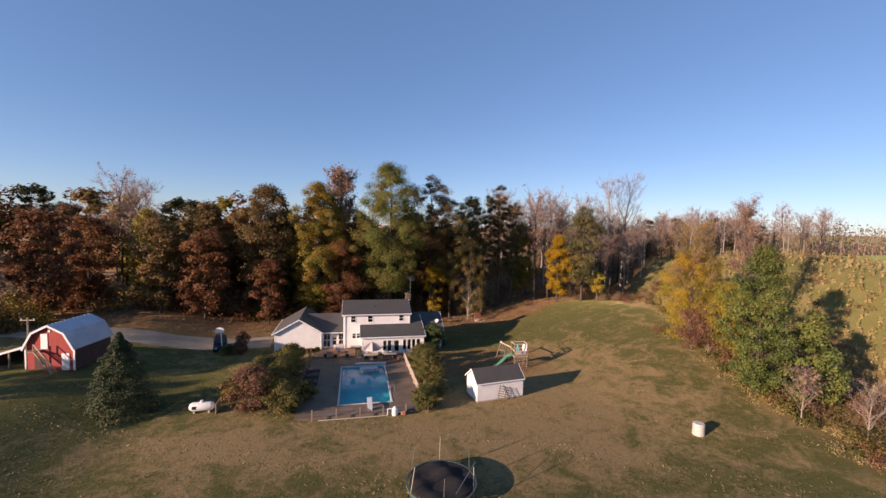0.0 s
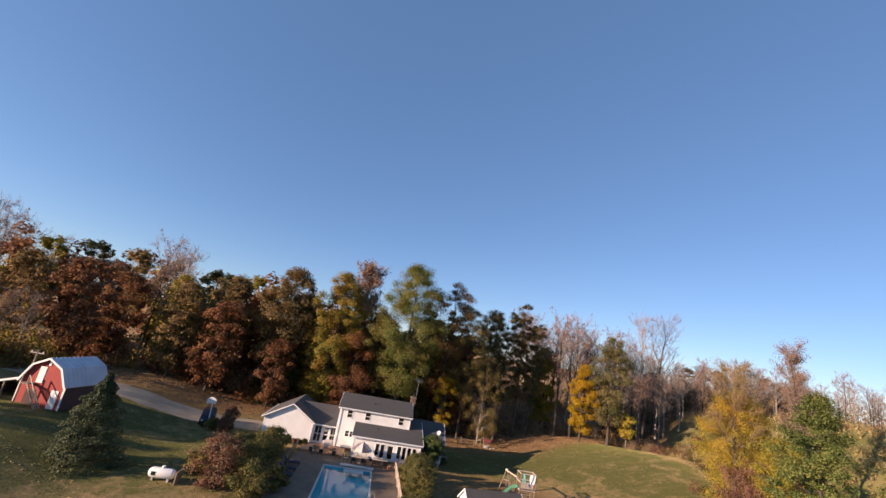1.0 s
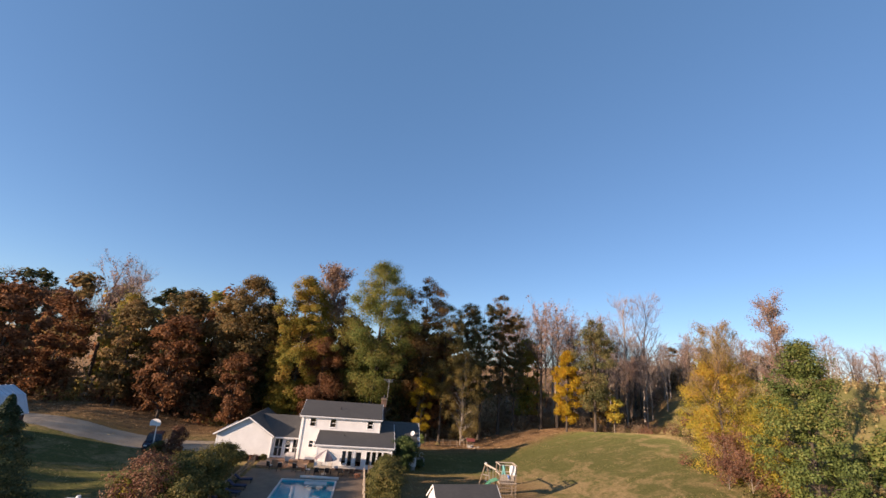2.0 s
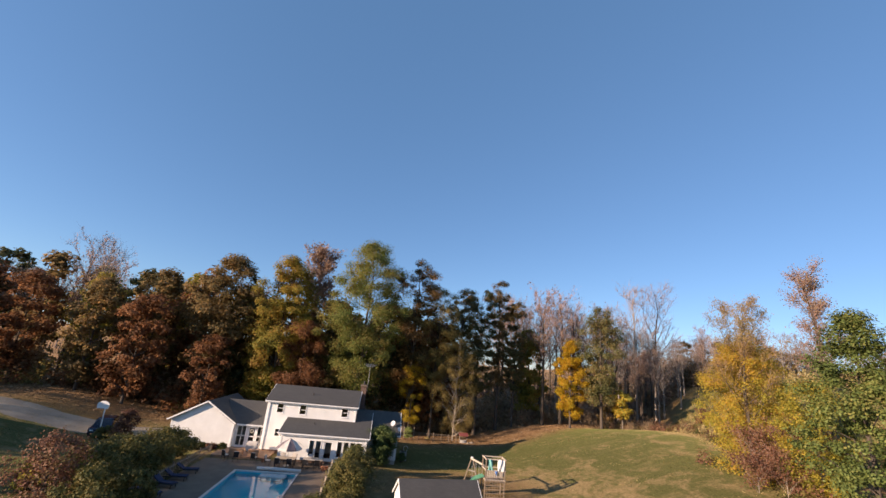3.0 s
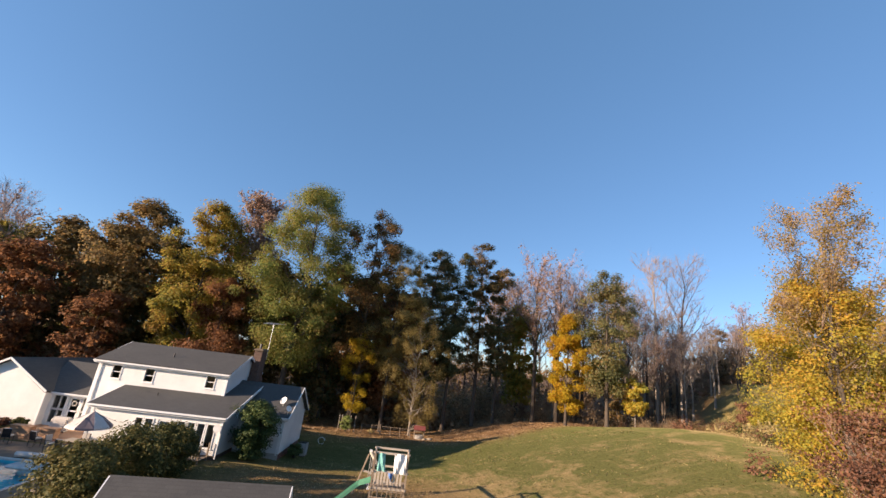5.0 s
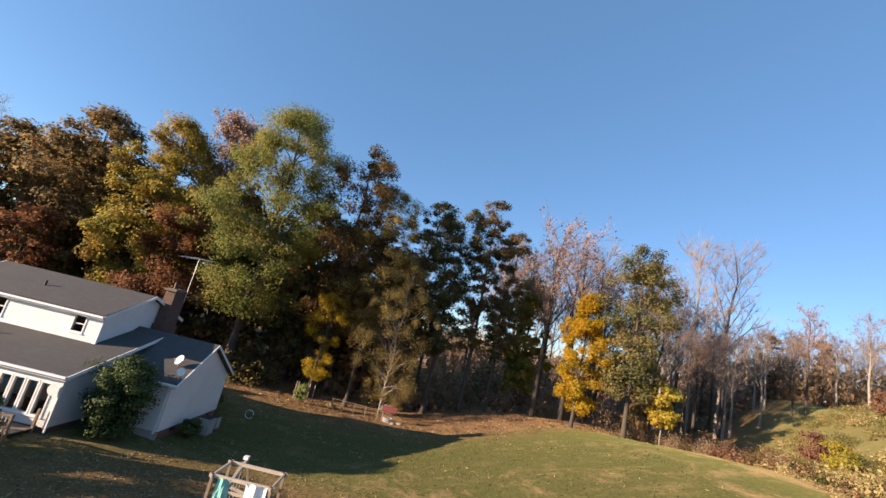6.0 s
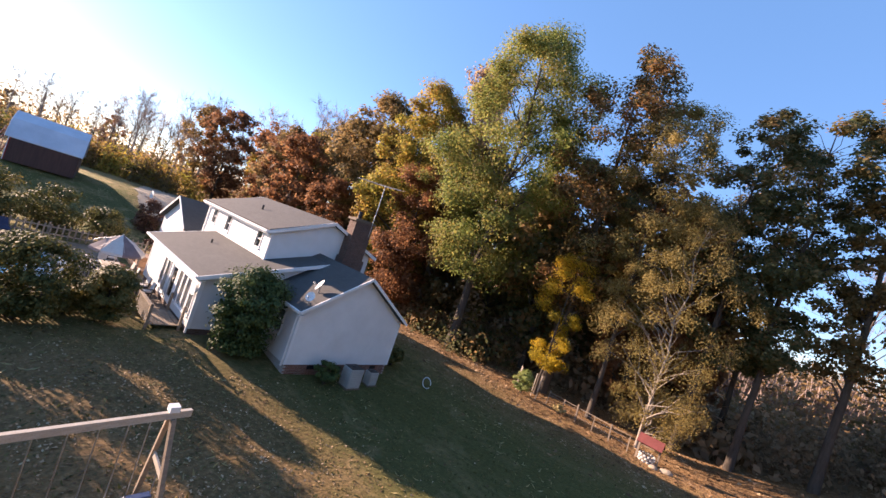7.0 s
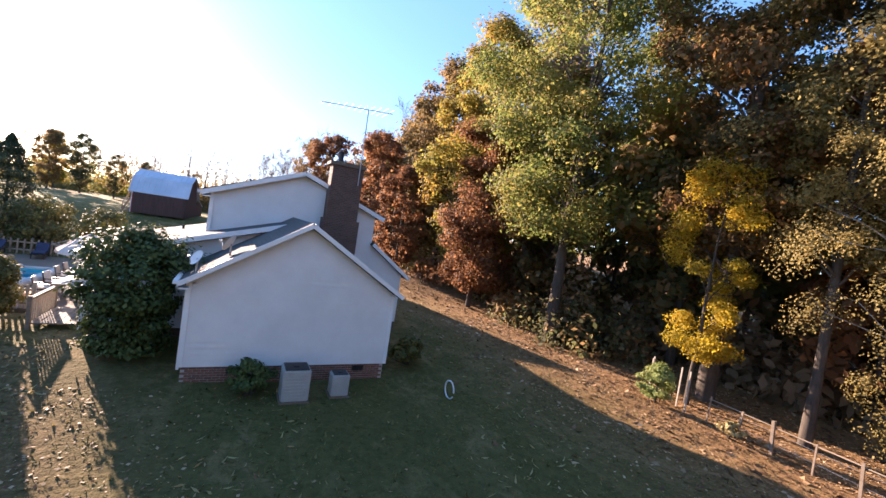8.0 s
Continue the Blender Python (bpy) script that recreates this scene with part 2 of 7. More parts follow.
LAWN = leaf_mat("lawn_blade", [(0.048, 0.058, 0.013), (0.070, 0.074, 0.022), (0.109, 0.105, 0.032), (0.179, 0.147, 0.054), (0.269, 0.211, 0.090)], 0.25, 0.15)


def ground_mat():
    """Autumn lawn: green and straw patches, mower marks, leaf litter toward the wood."""
    m, nt, b = mat_base("autumn_lawn")
    mid, fine = noise_of(nt, 0.28, 8, 0.72, warp=0.8), noise_of(nt, 5.0, 4, 0.7)
    tuft = noise_of(nt, 1.6, 4, 0.7)
    marks = noise_of(nt, 0.55, 5, 0.6, stretch=(0.45, 1.4, 1), warp=0.5)
    green = ramp(nt, fine, [(0.25, (0.034, 0.035, 0.011)), (0.75, (0.104, 0.096, 0.034))])
    straw = ramp(nt, fine, [(0.25, (0.110, 0.078, 0.034)), (0.75, (0.262, 0.192, 0.092))])
    dry = nt.nodes.new("ShaderNodeAttribute")
    dry.attribute_name = "dry"
    f = mix(nt, 0.46, dry.outputs["Fac"], ramp(nt, mid, [(0.34, (0, 0, 0)), (0.66, (1, 1, 1))]))
    f = mix(nt, 0.36, f, tuft)
    patch = ramp(nt, f, [(0.40, (0, 0, 0)), (0.58, (1, 1, 1))])
    c = mix(nt, patch, green, straw)
    fuzz = mix(nt, patch, (0.30, 0.33, 0.09), (0.80, 0.58, 0.29))
    c = mix(nt, ramp(nt, marks, [(0.54, (0, 0, 0)), (0.66, (0.45, 0.45, 0.45))]), c, straw)
    # litter under and near the trees, and far rough ground
    at = nt.nodes.new("ShaderNodeAttribute")
    at.attribute_name = "litter"
    lit = ramp(nt, noise_of(nt, 6.0, 4, 0.75), [(0.28, (0.045, 0.029, 0.014)), (0.52, (0.14, 0.080, 0.035)), (0.72, (0.32, 0.20, 0.10))])
    c = mix(nt, at.outputs["Fac"], c, lit)
    fuzz = mix(nt, at.outputs["Fac"], fuzz, (0.55, 0.34, 0.17))
    a2 = nt.nodes.new("ShaderNodeAttribute")
    a2.attribute_name = "crop"
    crop = ramp(nt, noise_of(nt, 0.25, 5, 0.7), [(0.3, (0.105, 0.135, 0.036)), (0.52, (0.165, 0.175, 0.058)), (0.68, (0.26, 0.215, 0.105))])
    c = mix(nt, a2.outputs["Fac"], c, crop)
    fuzz = mix(nt, a2.outputs["Fac"], fuzz, (0.30, 0.34, 0.11))
    nt.links.new(c, b.inputs["Base Color"])
    b.inputs["Roughness"].default_value = 0.95
    b.inputs["Specular IOR Level"].default_value = 0.15
    b.inputs["Sheen Weight"].default_value = 0.28
    b.inputs["Sheen Roughness"].default_value = 0.45
    nt.links.new(fuzz, b.inputs["Sheen Tint"])
    bump(nt, b, fine, 0.8, 0.06)
    return m


GROUND = ground_mat()

# ---- building tools ----
ORIGIN = {}


def thing(name, at, label, category, group="", kind=""):
    """An Empty at a thing's base."""
    ob = new(name)
    ob.location = at
    ob.empty_display_size = 0.3
    ORIGIN[ob.name] = Vector(at)
    return tagged(ob, label, category, group, kind)


def root_of(ob):
    while ob.parent:
        ob = ob.parent
    return ob


def mesh_from(name, src):
    me = bpy.data.meshes.new(name)
    if isinstance(src, tuple):
        me.from_pydata(*[list(map(tuple, src[0])), [], list(map(tuple, src[1]))])
        me.update()
    else:
        bmesh.ops.recalc_face_normals(src, faces=src.faces)
        src.to_mesh(me)
        src.free()
    return me


def part(name, src, material, parent, label="", smooth=False):
    """One mesh part, given in world coordinates, under a thing or a part."""
    me = mesh_from(name, src)
    o = ORIGIN.get(root_of(parent).name, Vector())
    if o.length:
        me.transform(Matrix.Translation(-o))
    me.materials.append(material)
    if smooth:
        for p in me.polygons:
            p.use_smooth = True
    ob = new(name, me)
    ob.parent = parent
    return tagged(ob, label) if label else ob


def single(name, src, material, label, category, group="", kind="", smooth=False):
    """A thing that is one mesh, in world coordinates."""
    me = mesh_from(name, src)
    me.materials.append(material)
    if smooth:
        for p in me.polygons:
            p.use_smooth = True
    return tagged(new(name, me), label, category, group, kind)


def box(bm, x0, y0, z0, x1, y1, z1, m=None):
    r = bmesh.ops.create_cube(bm, size=1.0, matrix=Matrix.Translation(((x0 + x1) / 2, (y0 + y1) / 2, (z0 + z1) / 2)) @ Matrix.Diagonal((abs(x1 - x0), abs(y1 - y0), abs(z1 - z0), 1)))
    if m is not None:
        bmesh.ops.transform(bm, matrix=m, verts=r["verts"])
    return r["verts"]


def boxes(*dims):
    bm = bmesh.new()
    for d in dims:
        box(bm, *d)
    return bm


def bevelled(bm, w=0.01, seg=1):
    bmesh.ops.bevel(bm, geom=bm.edges[:], offset=w, segments=seg, affect="EDGES", clamp_overlap=True)
    return bm


def tube(bm, p0, p1, r0, r1=None, n=8):
    p0, p1 = Vector(p0), Vector(p1)
    r1 = r0 if r1 is None else r1
    d = p1 - p0
    q = d.to_track_quat("Z", "Y").to_matrix().to_4x4()
    bmesh.ops.create_cone(bm, cap_ends=True, segments=n, radius1=r0, radius2=r1, depth=d.length, matrix=Matrix.Translation((p0 + p1) / 2) @ q)
    return bm


def rod(p0, p1, r0, r1=None, n=8):
    return tube(bmesh.new(), p0, p1, r0, r1, n)


def beam(p0, p1, w, h):
    """A squared timber from p0 to p1."""
    p0, p1 = Vector(p0), Vector(p1)
    d = p1 - p0
    q = d.to_track_quat("X", "Z").to_matrix().to_4x4()
    bm = bmesh.new()
    box(bm, -d.length / 2, -w / 2, -h / 2, d.length / 2, w / 2, h / 2)
    bmesh.ops.transform(bm, matrix=Matrix.Translation((p0 + p1) / 2) @ q, verts=bm.verts)
    return bm


def prism(poly, a0, a1, axis):
    """A polygon (pairs) swept along an axis from a0 to a1. For axis x pairs are (y, z); for y (x, z); for z (x, y)."""
    def put(p, a):
        return (a, p[0], p[1]) if axis == "x" else (p[0], a, p[1]) if axis == "y" else (p[0], p[1], a)
    n = len(poly)
    v = [put(p, a0) for p in poly] + [put(p, a1) for p in poly]
    f = [tuple(range(n)), tuple(range(2 * n - 1, n - 1, -1))] + [(i, (i + 1) % n, n + (i + 1) % n, n + i) for i in range(n)]
    bm = bmesh.new()
    vs = [bm.verts.new(p) for p in v]
    for q in f:
        bm.faces.new([vs[i] for i in q])
    return bm


def smooth_step(a, b, v):
    t = np.clip((v - a) / (b - a), 0, 1)
    return t * t * (3 - 2 * t)


def gz(x, y):
    """Height of the ground."""
    x, y = np.asarray(x, float), np.asarray(y, float)
    z = 5.2 * smooth_step(14, 40, x) * smooth_step(20, 47, y) * (1 - 0.62 * smooth_step(58, 88, y))
    z = z - 1.2 * smooth_step(66, 82, y) * smooth_step(30, 12, x) * smooth_step(-25, -10, x)
    z = z - 0.5 * smooth_step(9, 3, np.hypot((x - 7.5) / 1.1, (y - 63) / 1.5))
    z = z + 2.2 * smooth_step(-28, -44, x)
    z = z + 9.4 * smooth_step(46, 64, x - 0.35 * np.maximum(y - 66, 0)) * smooth_step(-20, 30, y) + 0.012 * np.clip(x - 80, 0, 130) * smooth_step(-30, 40, y)
    z = z + 0.03 * np.clip(np.hypot(x, y - 60) - 170, 0, 400) * 0.35
    z = z + 0.10 * np.sin(x * 0.21 + 1.3) * np.sin(y * 0.17) * smooth_step(30, 42, np.hypot(x + 8, (y - 52)))
    return z


def g(x, y):
    return float(gz(x, y))

# ---- the ground, one sheet out to the horizon ----
def axis_steps(lo, hi, fine_lo, fine_hi, step):
    a = [fine_lo]
    while a[-1] < fine_hi:
        a.append(a[-1] + step)
    s = step
    while a[-1] < hi:
        s *= 1.25
        a.append(a[-1] + s)
    s = step
    while a[0] > lo:
        s *= 1.25
        a.insert(0, a[0] - s)
    return np.array(a)


POOL = (-11.87, 40.0, -6.45, 51.05)          # x0 y0 x1 y1 of the water
DECK = (-15.9, 37.6, -3.4, 54.6)


def make_ground():
    xs = axis_steps(-2600, 2600, -70, 70, 1.0)
    ys = axis_steps(-2600, 2600, -5, 110, 1.0)
    X, Y = np.meshgrid(xs, ys)
    Z = gz(X, Y)
    inside = (X > DECK[0] + 0.3) & (X < DECK[2] - 0.3) & (Y > DECK[1] + 0.3) & (Y < DECK[3] - 0.3)
    Z = np.where(inside, Z - 0.35, Z)
    pool = (X > POOL[0] - 0.9) & (X < POOL[2] + 0.9) & (Y > POOL[1] - 0.9) & (Y < POOL[3] + 0.9)
    Z = np.where(pool, -3.0, Z)
    nx, ny = len(xs), len(ys)
    v = np.stack([X.ravel(), Y.ravel(), Z.ravel()], 1)
    i = np.arange(nx * ny).reshape(ny, nx)
    f = np.stack([i[:-1, :-1].ravel(), i[:-1, 1:].ravel(), i[1:, 1:].ravel(), i[1:, :-1].ravel()], 1)
    ob = single("ground", (v, f), GROUND, "dry autumn lawn with straw patches and fallen leaves", "ground", kind="structure", smooth=True)
    x, y = X.ravel(), Y.ravel()
    edge = 76 - 3.5 * smooth_step(-10, -45, x) + 10 * smooth_step(18, 42, x)
    lit = smooth_step(-10, 0, y - edge) * smooth_step(60, 34, x) * smooth_step(0, 12, y - edge + 22 - 8 * smooth_step(5, 25, x))
    lit = np.maximum(lit, smooth_step(-2, 3, y - edge) * np.maximum(smooth_step(75, 50, x), smooth_step(-6, 6, y - 0.62 * x - 28)))
    lit = np.maximum(lit, 0.75 * smooth_step(9, 4, np.hypot((x - 8) / 1.2, (y - 51))))
    lit = np.maximum(lit, 0.9 * smooth_step(-22, -34, x) * smooth_step(58, 70, y))
    lit = np.maximum(lit, 0.8 * smooth_step(-4, 4, x - (31 + 0.28 * (y - 20))) * smooth_step(70, 60, x))
    crop = np.maximum(smooth_step(66, 80, x), 0.62 * smooth_step(44, 54, x)) * smooth_step(0, 30, y) * smooth_step(8, -6, y - 0.62 * x - 50)
    dry = np.full_like(x, 0.46)
    # the (9, 62) patch darkens the grass colour where the wing's shadow falls
    for cx, cy, rx, ry, k in ((-23, 34, 8, 3.2, 0.5), (-9, 31.5, 7, 2.4, 0.35), (7, 33, 13, 7, 0.28), (14, 46, 8, 12, 0.32), (27, 63, 5, 3, 0.05), (6, 27, 8, 4, 0.25), (44, 66, 5, 10, 0.2), (5, 45, 8, 8, 0.2),
                              (30, 30, 12, 12, -0.08), (30, 58, 10, 15, -0.34), (-34, 25, 10, 8, -0.2), (20, 66, 7, 6, -0.35), (34, 74, 12, 6, -0.35), (-40, 42, 14, 16, -0.35), (-8, 22, 30, 7, -0.25), (24, 18, 14, 8, -0.14), (-26, 48, 9, 7, -0.2), (9, 62, 9, 9, -0.45), (2, 54, 6, 5, -0.2)):
        dry = dry + k * np.exp(-(((x - cx) / rx) ** 2 + ((y - cy) / ry) ** 2))
    for name, val in (("dry", np.clip(dry, 0, 1)), ("litter", np.clip(lit, 0, 1)), ("crop", np.clip(crop, 0, 1))):
        a = ob.data.attributes.new(name, "FLOAT", "POINT")
        a.data.foreach_set("value", val.astype(np.float32))
    return ob


ground = make_ground()


def draped(name, line, widths, material, label, lift=0.03, category="road"):
    """A strip laid on the ground along a bent line."""
    pts = []
    for (x0, y0), (x1, y1) in zip(line, line[1:]):
        n = max(2, int(math.hypot(x1 - x0, y1 - y0) / 1.0))
        pts += [(x0 + (x1 - x0) * k / n, y0 + (y1 - y0) * k / n) for k in range(n)]
    pts.append(line[-1])
    v, f, m, cols = [], [], len(pts), 7
    for k, (x, y) in enumerate(pts):
        a, b = pts[max(0, k - 1)], pts[min(m - 1, k + 1)]
        d = Vector((b[0] - a[0], b[1] - a[1])).normalized()
        w = widths[0] + (widths[1] - widths[0]) * k / (m - 1) + 0.25 * math.sin(k * 0.9) + 0.15 * math.sin(k * 2.3)
        for c in range(cols):
            s = (c / (cols - 1) - 0.5) * w
            px, py = x - d.y * s, y + d.x * s
            v.append((px, py, g(px, py) + (lift if 0 < c < cols - 1 else -0.03)))
    for k in range(m - 1):
        for c in range(cols - 1):
            i = k * cols + c
            f.append((i, i + 1, i + cols + 1, i + cols))
    return single(name, (v, f), material, label, category, kind="structure", smooth=True)


draped("driveway", [(-22.8, 64.2), (-29, 63.6), (-37, 62.5), (-45, 63.2), (-56, 66), (-80, 70)], (7.0, 6.0), GRAVEL, "pale gravel driveway between the garage and the barn")

# pool deck with the basin let into it
def pool_deck():
    x0, y0, x1, y1 = DECK
    px0, py0, px1, py1 = POOL
    return boxes((x0, y0, -0.4, px0 - 0.14, y1, 0.06), (px1 + 0.14, y0, -0.4, x1, y1, 0.06), (px0 - 0.14, y0, -0.4, px1 + 0.14, py0 - 0.14, 0.06), (px0 - 0.14, py1 + 0.14, -0.4, px1 + 0.14, y1, 0.06), (-10.25, y1, -0.4, -3.4, 55.18, 0.06))


single("pool_deck", pool_deck(), CONCRETE, "tan concrete deck round the swimming pool", "deck", kind="structure")
pool = thing("swimming_pool", (-8.95, 45.5, -1.1), "rectangular in-ground pool with turquoise water and white coping", "pool")
px0, py0, px1, py1 = POOL
part("liner", boxes((px0, py0, -1.25, px1, py1, -1.1), (px0 - 0.12, py0 - 0.12, -1.25, px0, py1 + 0.12, -0.02), (px1, py0 - 0.12, -1.25, px1 + 0.12, py1 + 0.12, -0.02), (px0, py0 - 0.12, -1.25, px1, py0, -0.02), (px0, py1, -1.25, px1, py1 + 0.12, -0.02)), LINER, pool, "blue vinyl liner")
for d in ((px0 - 0.14, py0 - 0.14, -0.02, px0 + 0.03, py1 + 0.14, 0.10), (px1 - 0.03, py0 - 0.14, -0.02, px1 + 0.14, py1 + 0.14, 0.10), (px0 + 0.03, py0 - 0.14, -0.02, px1 - 0.03, py0 + 0.03, 0.10), (px0 + 0.03, py1 - 0.03, -0.02, px1 - 0.03, py1 + 0.14, 0.10)):
    part("coping", bevelled(boxes(d), 0.02), COPING, pool)
n = 40
wv = [(px0 + (px1 - px0) * i / n, py0 + (py1 - py0) * j / n, -0.10) for j in range(n + 1) for i in range(n + 1)]
wf = [(j * (n + 1) + i, j * (n + 1) + i + 1, (j + 1) * (n + 1) + i + 1, (j + 1) * (n + 1) + i) for j in range(n) for i in range(n)]
water = part("water", (wv, wf), WATER, pool, "clear blue water", smooth=True)
water.visible_shadow = False

# ---- trees ----
def quads_mesh(name, pos, nrm, size, rng, aspect=0.7):
    """Many small leaf blades: one pointed four-sided blade at each place."""
    n = len(pos)
    nrm = nrm / np.maximum(1e-6, np.linalg.norm(nrm, axis=1, keepdims=True))
    r = rng.normal(size=(n, 3))
    u = np.cross(nrm, r)
    u /= np.maximum(1e-6, np.linalg.norm(u, axis=1, keepdims=True))
    w = np.cross(nrm, u)
    s = size[:, None]
    fold = nrm * s * 0.18
    v = np.stack([pos - u * s, pos + w * s * aspect - fold, pos + u * s, pos - w * s * aspect - fold], 1).reshape(-1, 3)
    me = bpy.data.meshes.new(name)
    me.vertices.add(4 * n)
    me.vertices.foreach_set("co", v.astype(np.float32).ravel())
    me.loops.add(4 * n)
    me.loops.foreach_set("vertex_index", np.arange(4 * n, dtype=np.int32))
    me.polygons.add(n)
    me.polygons.foreach_set("loop_start", np.arange(0, 4 * n, 4, dtype=np.int32))
    me.update(calc_edges=True)
    return me


def tubes_mesh(name, segs, sides=6):
    """Tapered tubes: rows of p0, p1, r0, r1."""
    v, f = [], []
    for p0, p1, r0, r1, k in segs:
        p0, p1 = np.asarray(p0, float), np.asarray(p1, float)
        d = p1 - p0
        d = d / max(1e-6, np.linalg.norm(d))
        a = np.cross(d, (0.3, 0.9, 0.2))
        a /= max(1e-6, np.linalg.norm(a))
        b = np.cross(d, a)
        base = len(v)
        for p, r in ((p0, r0), (p1, r1)):
            for i in range(k):
                t = 2 * math.pi * i / k
                v.append(p + r * (a * math.cos(t) + b * math.sin(t)))
        for i in range(k):
            j = (i + 1) % k
            f.append((base + i, base + j, base + k + j, base + k + i))
    me = bpy.data.meshes.new(name)
    me.from_pydata([tuple(p) for p in v], [], f)
    me.update()
    for p in me.polygons:
        p.use_smooth = True
    return me


def bent(p0, p1, rng, n=3, sag=0.08):
    """Points of a slightly crooked limb."""
    p0, p1 = np.asarray(p0, float), np.asarray(p1, float)
    L = np.linalg.norm(p1 - p0)
    pts = [p0]
    for i in range(1, n):
        pts.append(p0 + (p1 - p0) * i / n + rng.normal(size=3) * L * sag * 0.5 + np.array((0, 0, L * sag * math.sin(math.pi * i / n))))
    return pts + [p1]


def leafy_tree(seed, h, r, base, puffs, per, leaf, bark, leaves, name="tree", top=0.55, puff=0.24, droop=0.0, trunk=0.0125, lean=0.0, hole=0.0, even=0.0, limbs=34):
    """A trunk with limbs and a crown of leaf clumps. h: height, r: crown radius, base: height of the lowest foliage,
    top: how far up the crown is widest (0..1), puff: clump size by radius, droop: hanging clumps."""
    rng = np.random.default_rng(seed)
    cs = []
    while len(cs) < puffs:
        z = rng.uniform(0, 1)
        wz = 0.45 + 0.55 * (z / top) ** 0.8 if z < top else math.sqrt(max(0.0, 1 - ((z - top) / (1 - top)) ** 2)) * (1 - even) + (1 - z) / (1 - top) * even
        a = rng.uniform(0, 2 * math.pi)
        lump = 0.84 + 0.18 * math.sin(a * 3 + seed) * math.sin(z * 7 + seed * 1.7) + rng.normal() * 0.09
        rho = (hole + (1 - hole) * rng.uniform(0, 1)) ** 0.45 * wz * lump * r
        cs.append((rho * math.cos(a) + lean * z * r, rho * math.sin(a), base + (h - base) * (0.03 + 0.95 * z)))
    cs = np.array(cs)
    pr = r * puff * rng.uniform(0.65, 1.35, size=puffs)
    k = rng.integers(0, puffs, size=puffs * per)
    d = rng.normal(size=(len(k), 3))
    d /= np.linalg.norm(d, axis=1, keepdims=True)
    q = rng.uniform(0.04, 1, size=(len(k), 1)) ** 0.55 * (1 + 0.14 * np.abs(rng.normal(size=(len(k), 1))))
    pos = cs[k] + d * q * pr[k][:, None] * np.array((1.0, 1.0, 0.72 + 0.6 * droop))
    if droop:
        pos[:, 2] -= droop * (np.hypot(pos[:, 0], pos[:, 1]) / r) ** 2 * r * 0.35
    out = d * 0.8 + (pos - np.array((0, 0, base + (h - base) * 0.35))) / r * 0.5 + np.array((0, 0, 0.45)) + rng.normal(size=pos.shape) * 0.55
    size = leaf * rng.uniform(0.55, 1.35, size=len(k))
    pos[:, 2] = np.maximum(pos[:, 2], 0.3)
    crown = quads_mesh("crown", pos, out, size, rng)
    crown.materials.append(leaves)
    # trunk and limbs
    segs = []
    r0 = max(0.05, h * trunk)
    tp = [np.array((0, 0, -0.4))]
    nseg = 7
    for i in range(1, nseg + 1):
        t = i / nseg
        tp.append(np.array((lean * r * max(0, t * h * 0.92 - base) / max(1, h - base) + rng.normal() * 0.012 * h * t, rng.normal() * 0.012 * h * t, h * 0.92 * t)))
    rad = [r0 * (1.25 if i == 0 else 1 - 0.88 * i / nseg) for i in range(nseg + 1)]
    for i in range(nseg):
        segs.append((tp[i], tp[i + 1], rad[i], rad[i + 1], 8))
    order = rng.permutation(puffs)[: min(puffs, limbs)]
    for i in order:
        c = cs[i]
        zt = max(base * 0.75, c[2] - np.hypot(c[0], c[1]) * rng.uniform(0.4, 0.9) - 0.02 * h)
        zt = min(zt, h * 0.85)
        s = int(min(nseg - 1, zt / (h * 0.92) * nseg))
        fr = zt / (h * 0.92) * nseg - s
        p0 = tp[s] + (tp[s + 1] - tp[s]) * max(0, fr)
        line = bent(p0, c, rng, 4)
        rr = (rad[s] * 0.42)
        for j in range(4):
            segs.append((line[j], line[j + 1], rr * (1 - j / 4.6), rr * (1 - (j + 1) / 4.6), 5))
    wood = tubes_mesh("trunk", segs)
    wood.materials.append(bark)
    return wood, crown


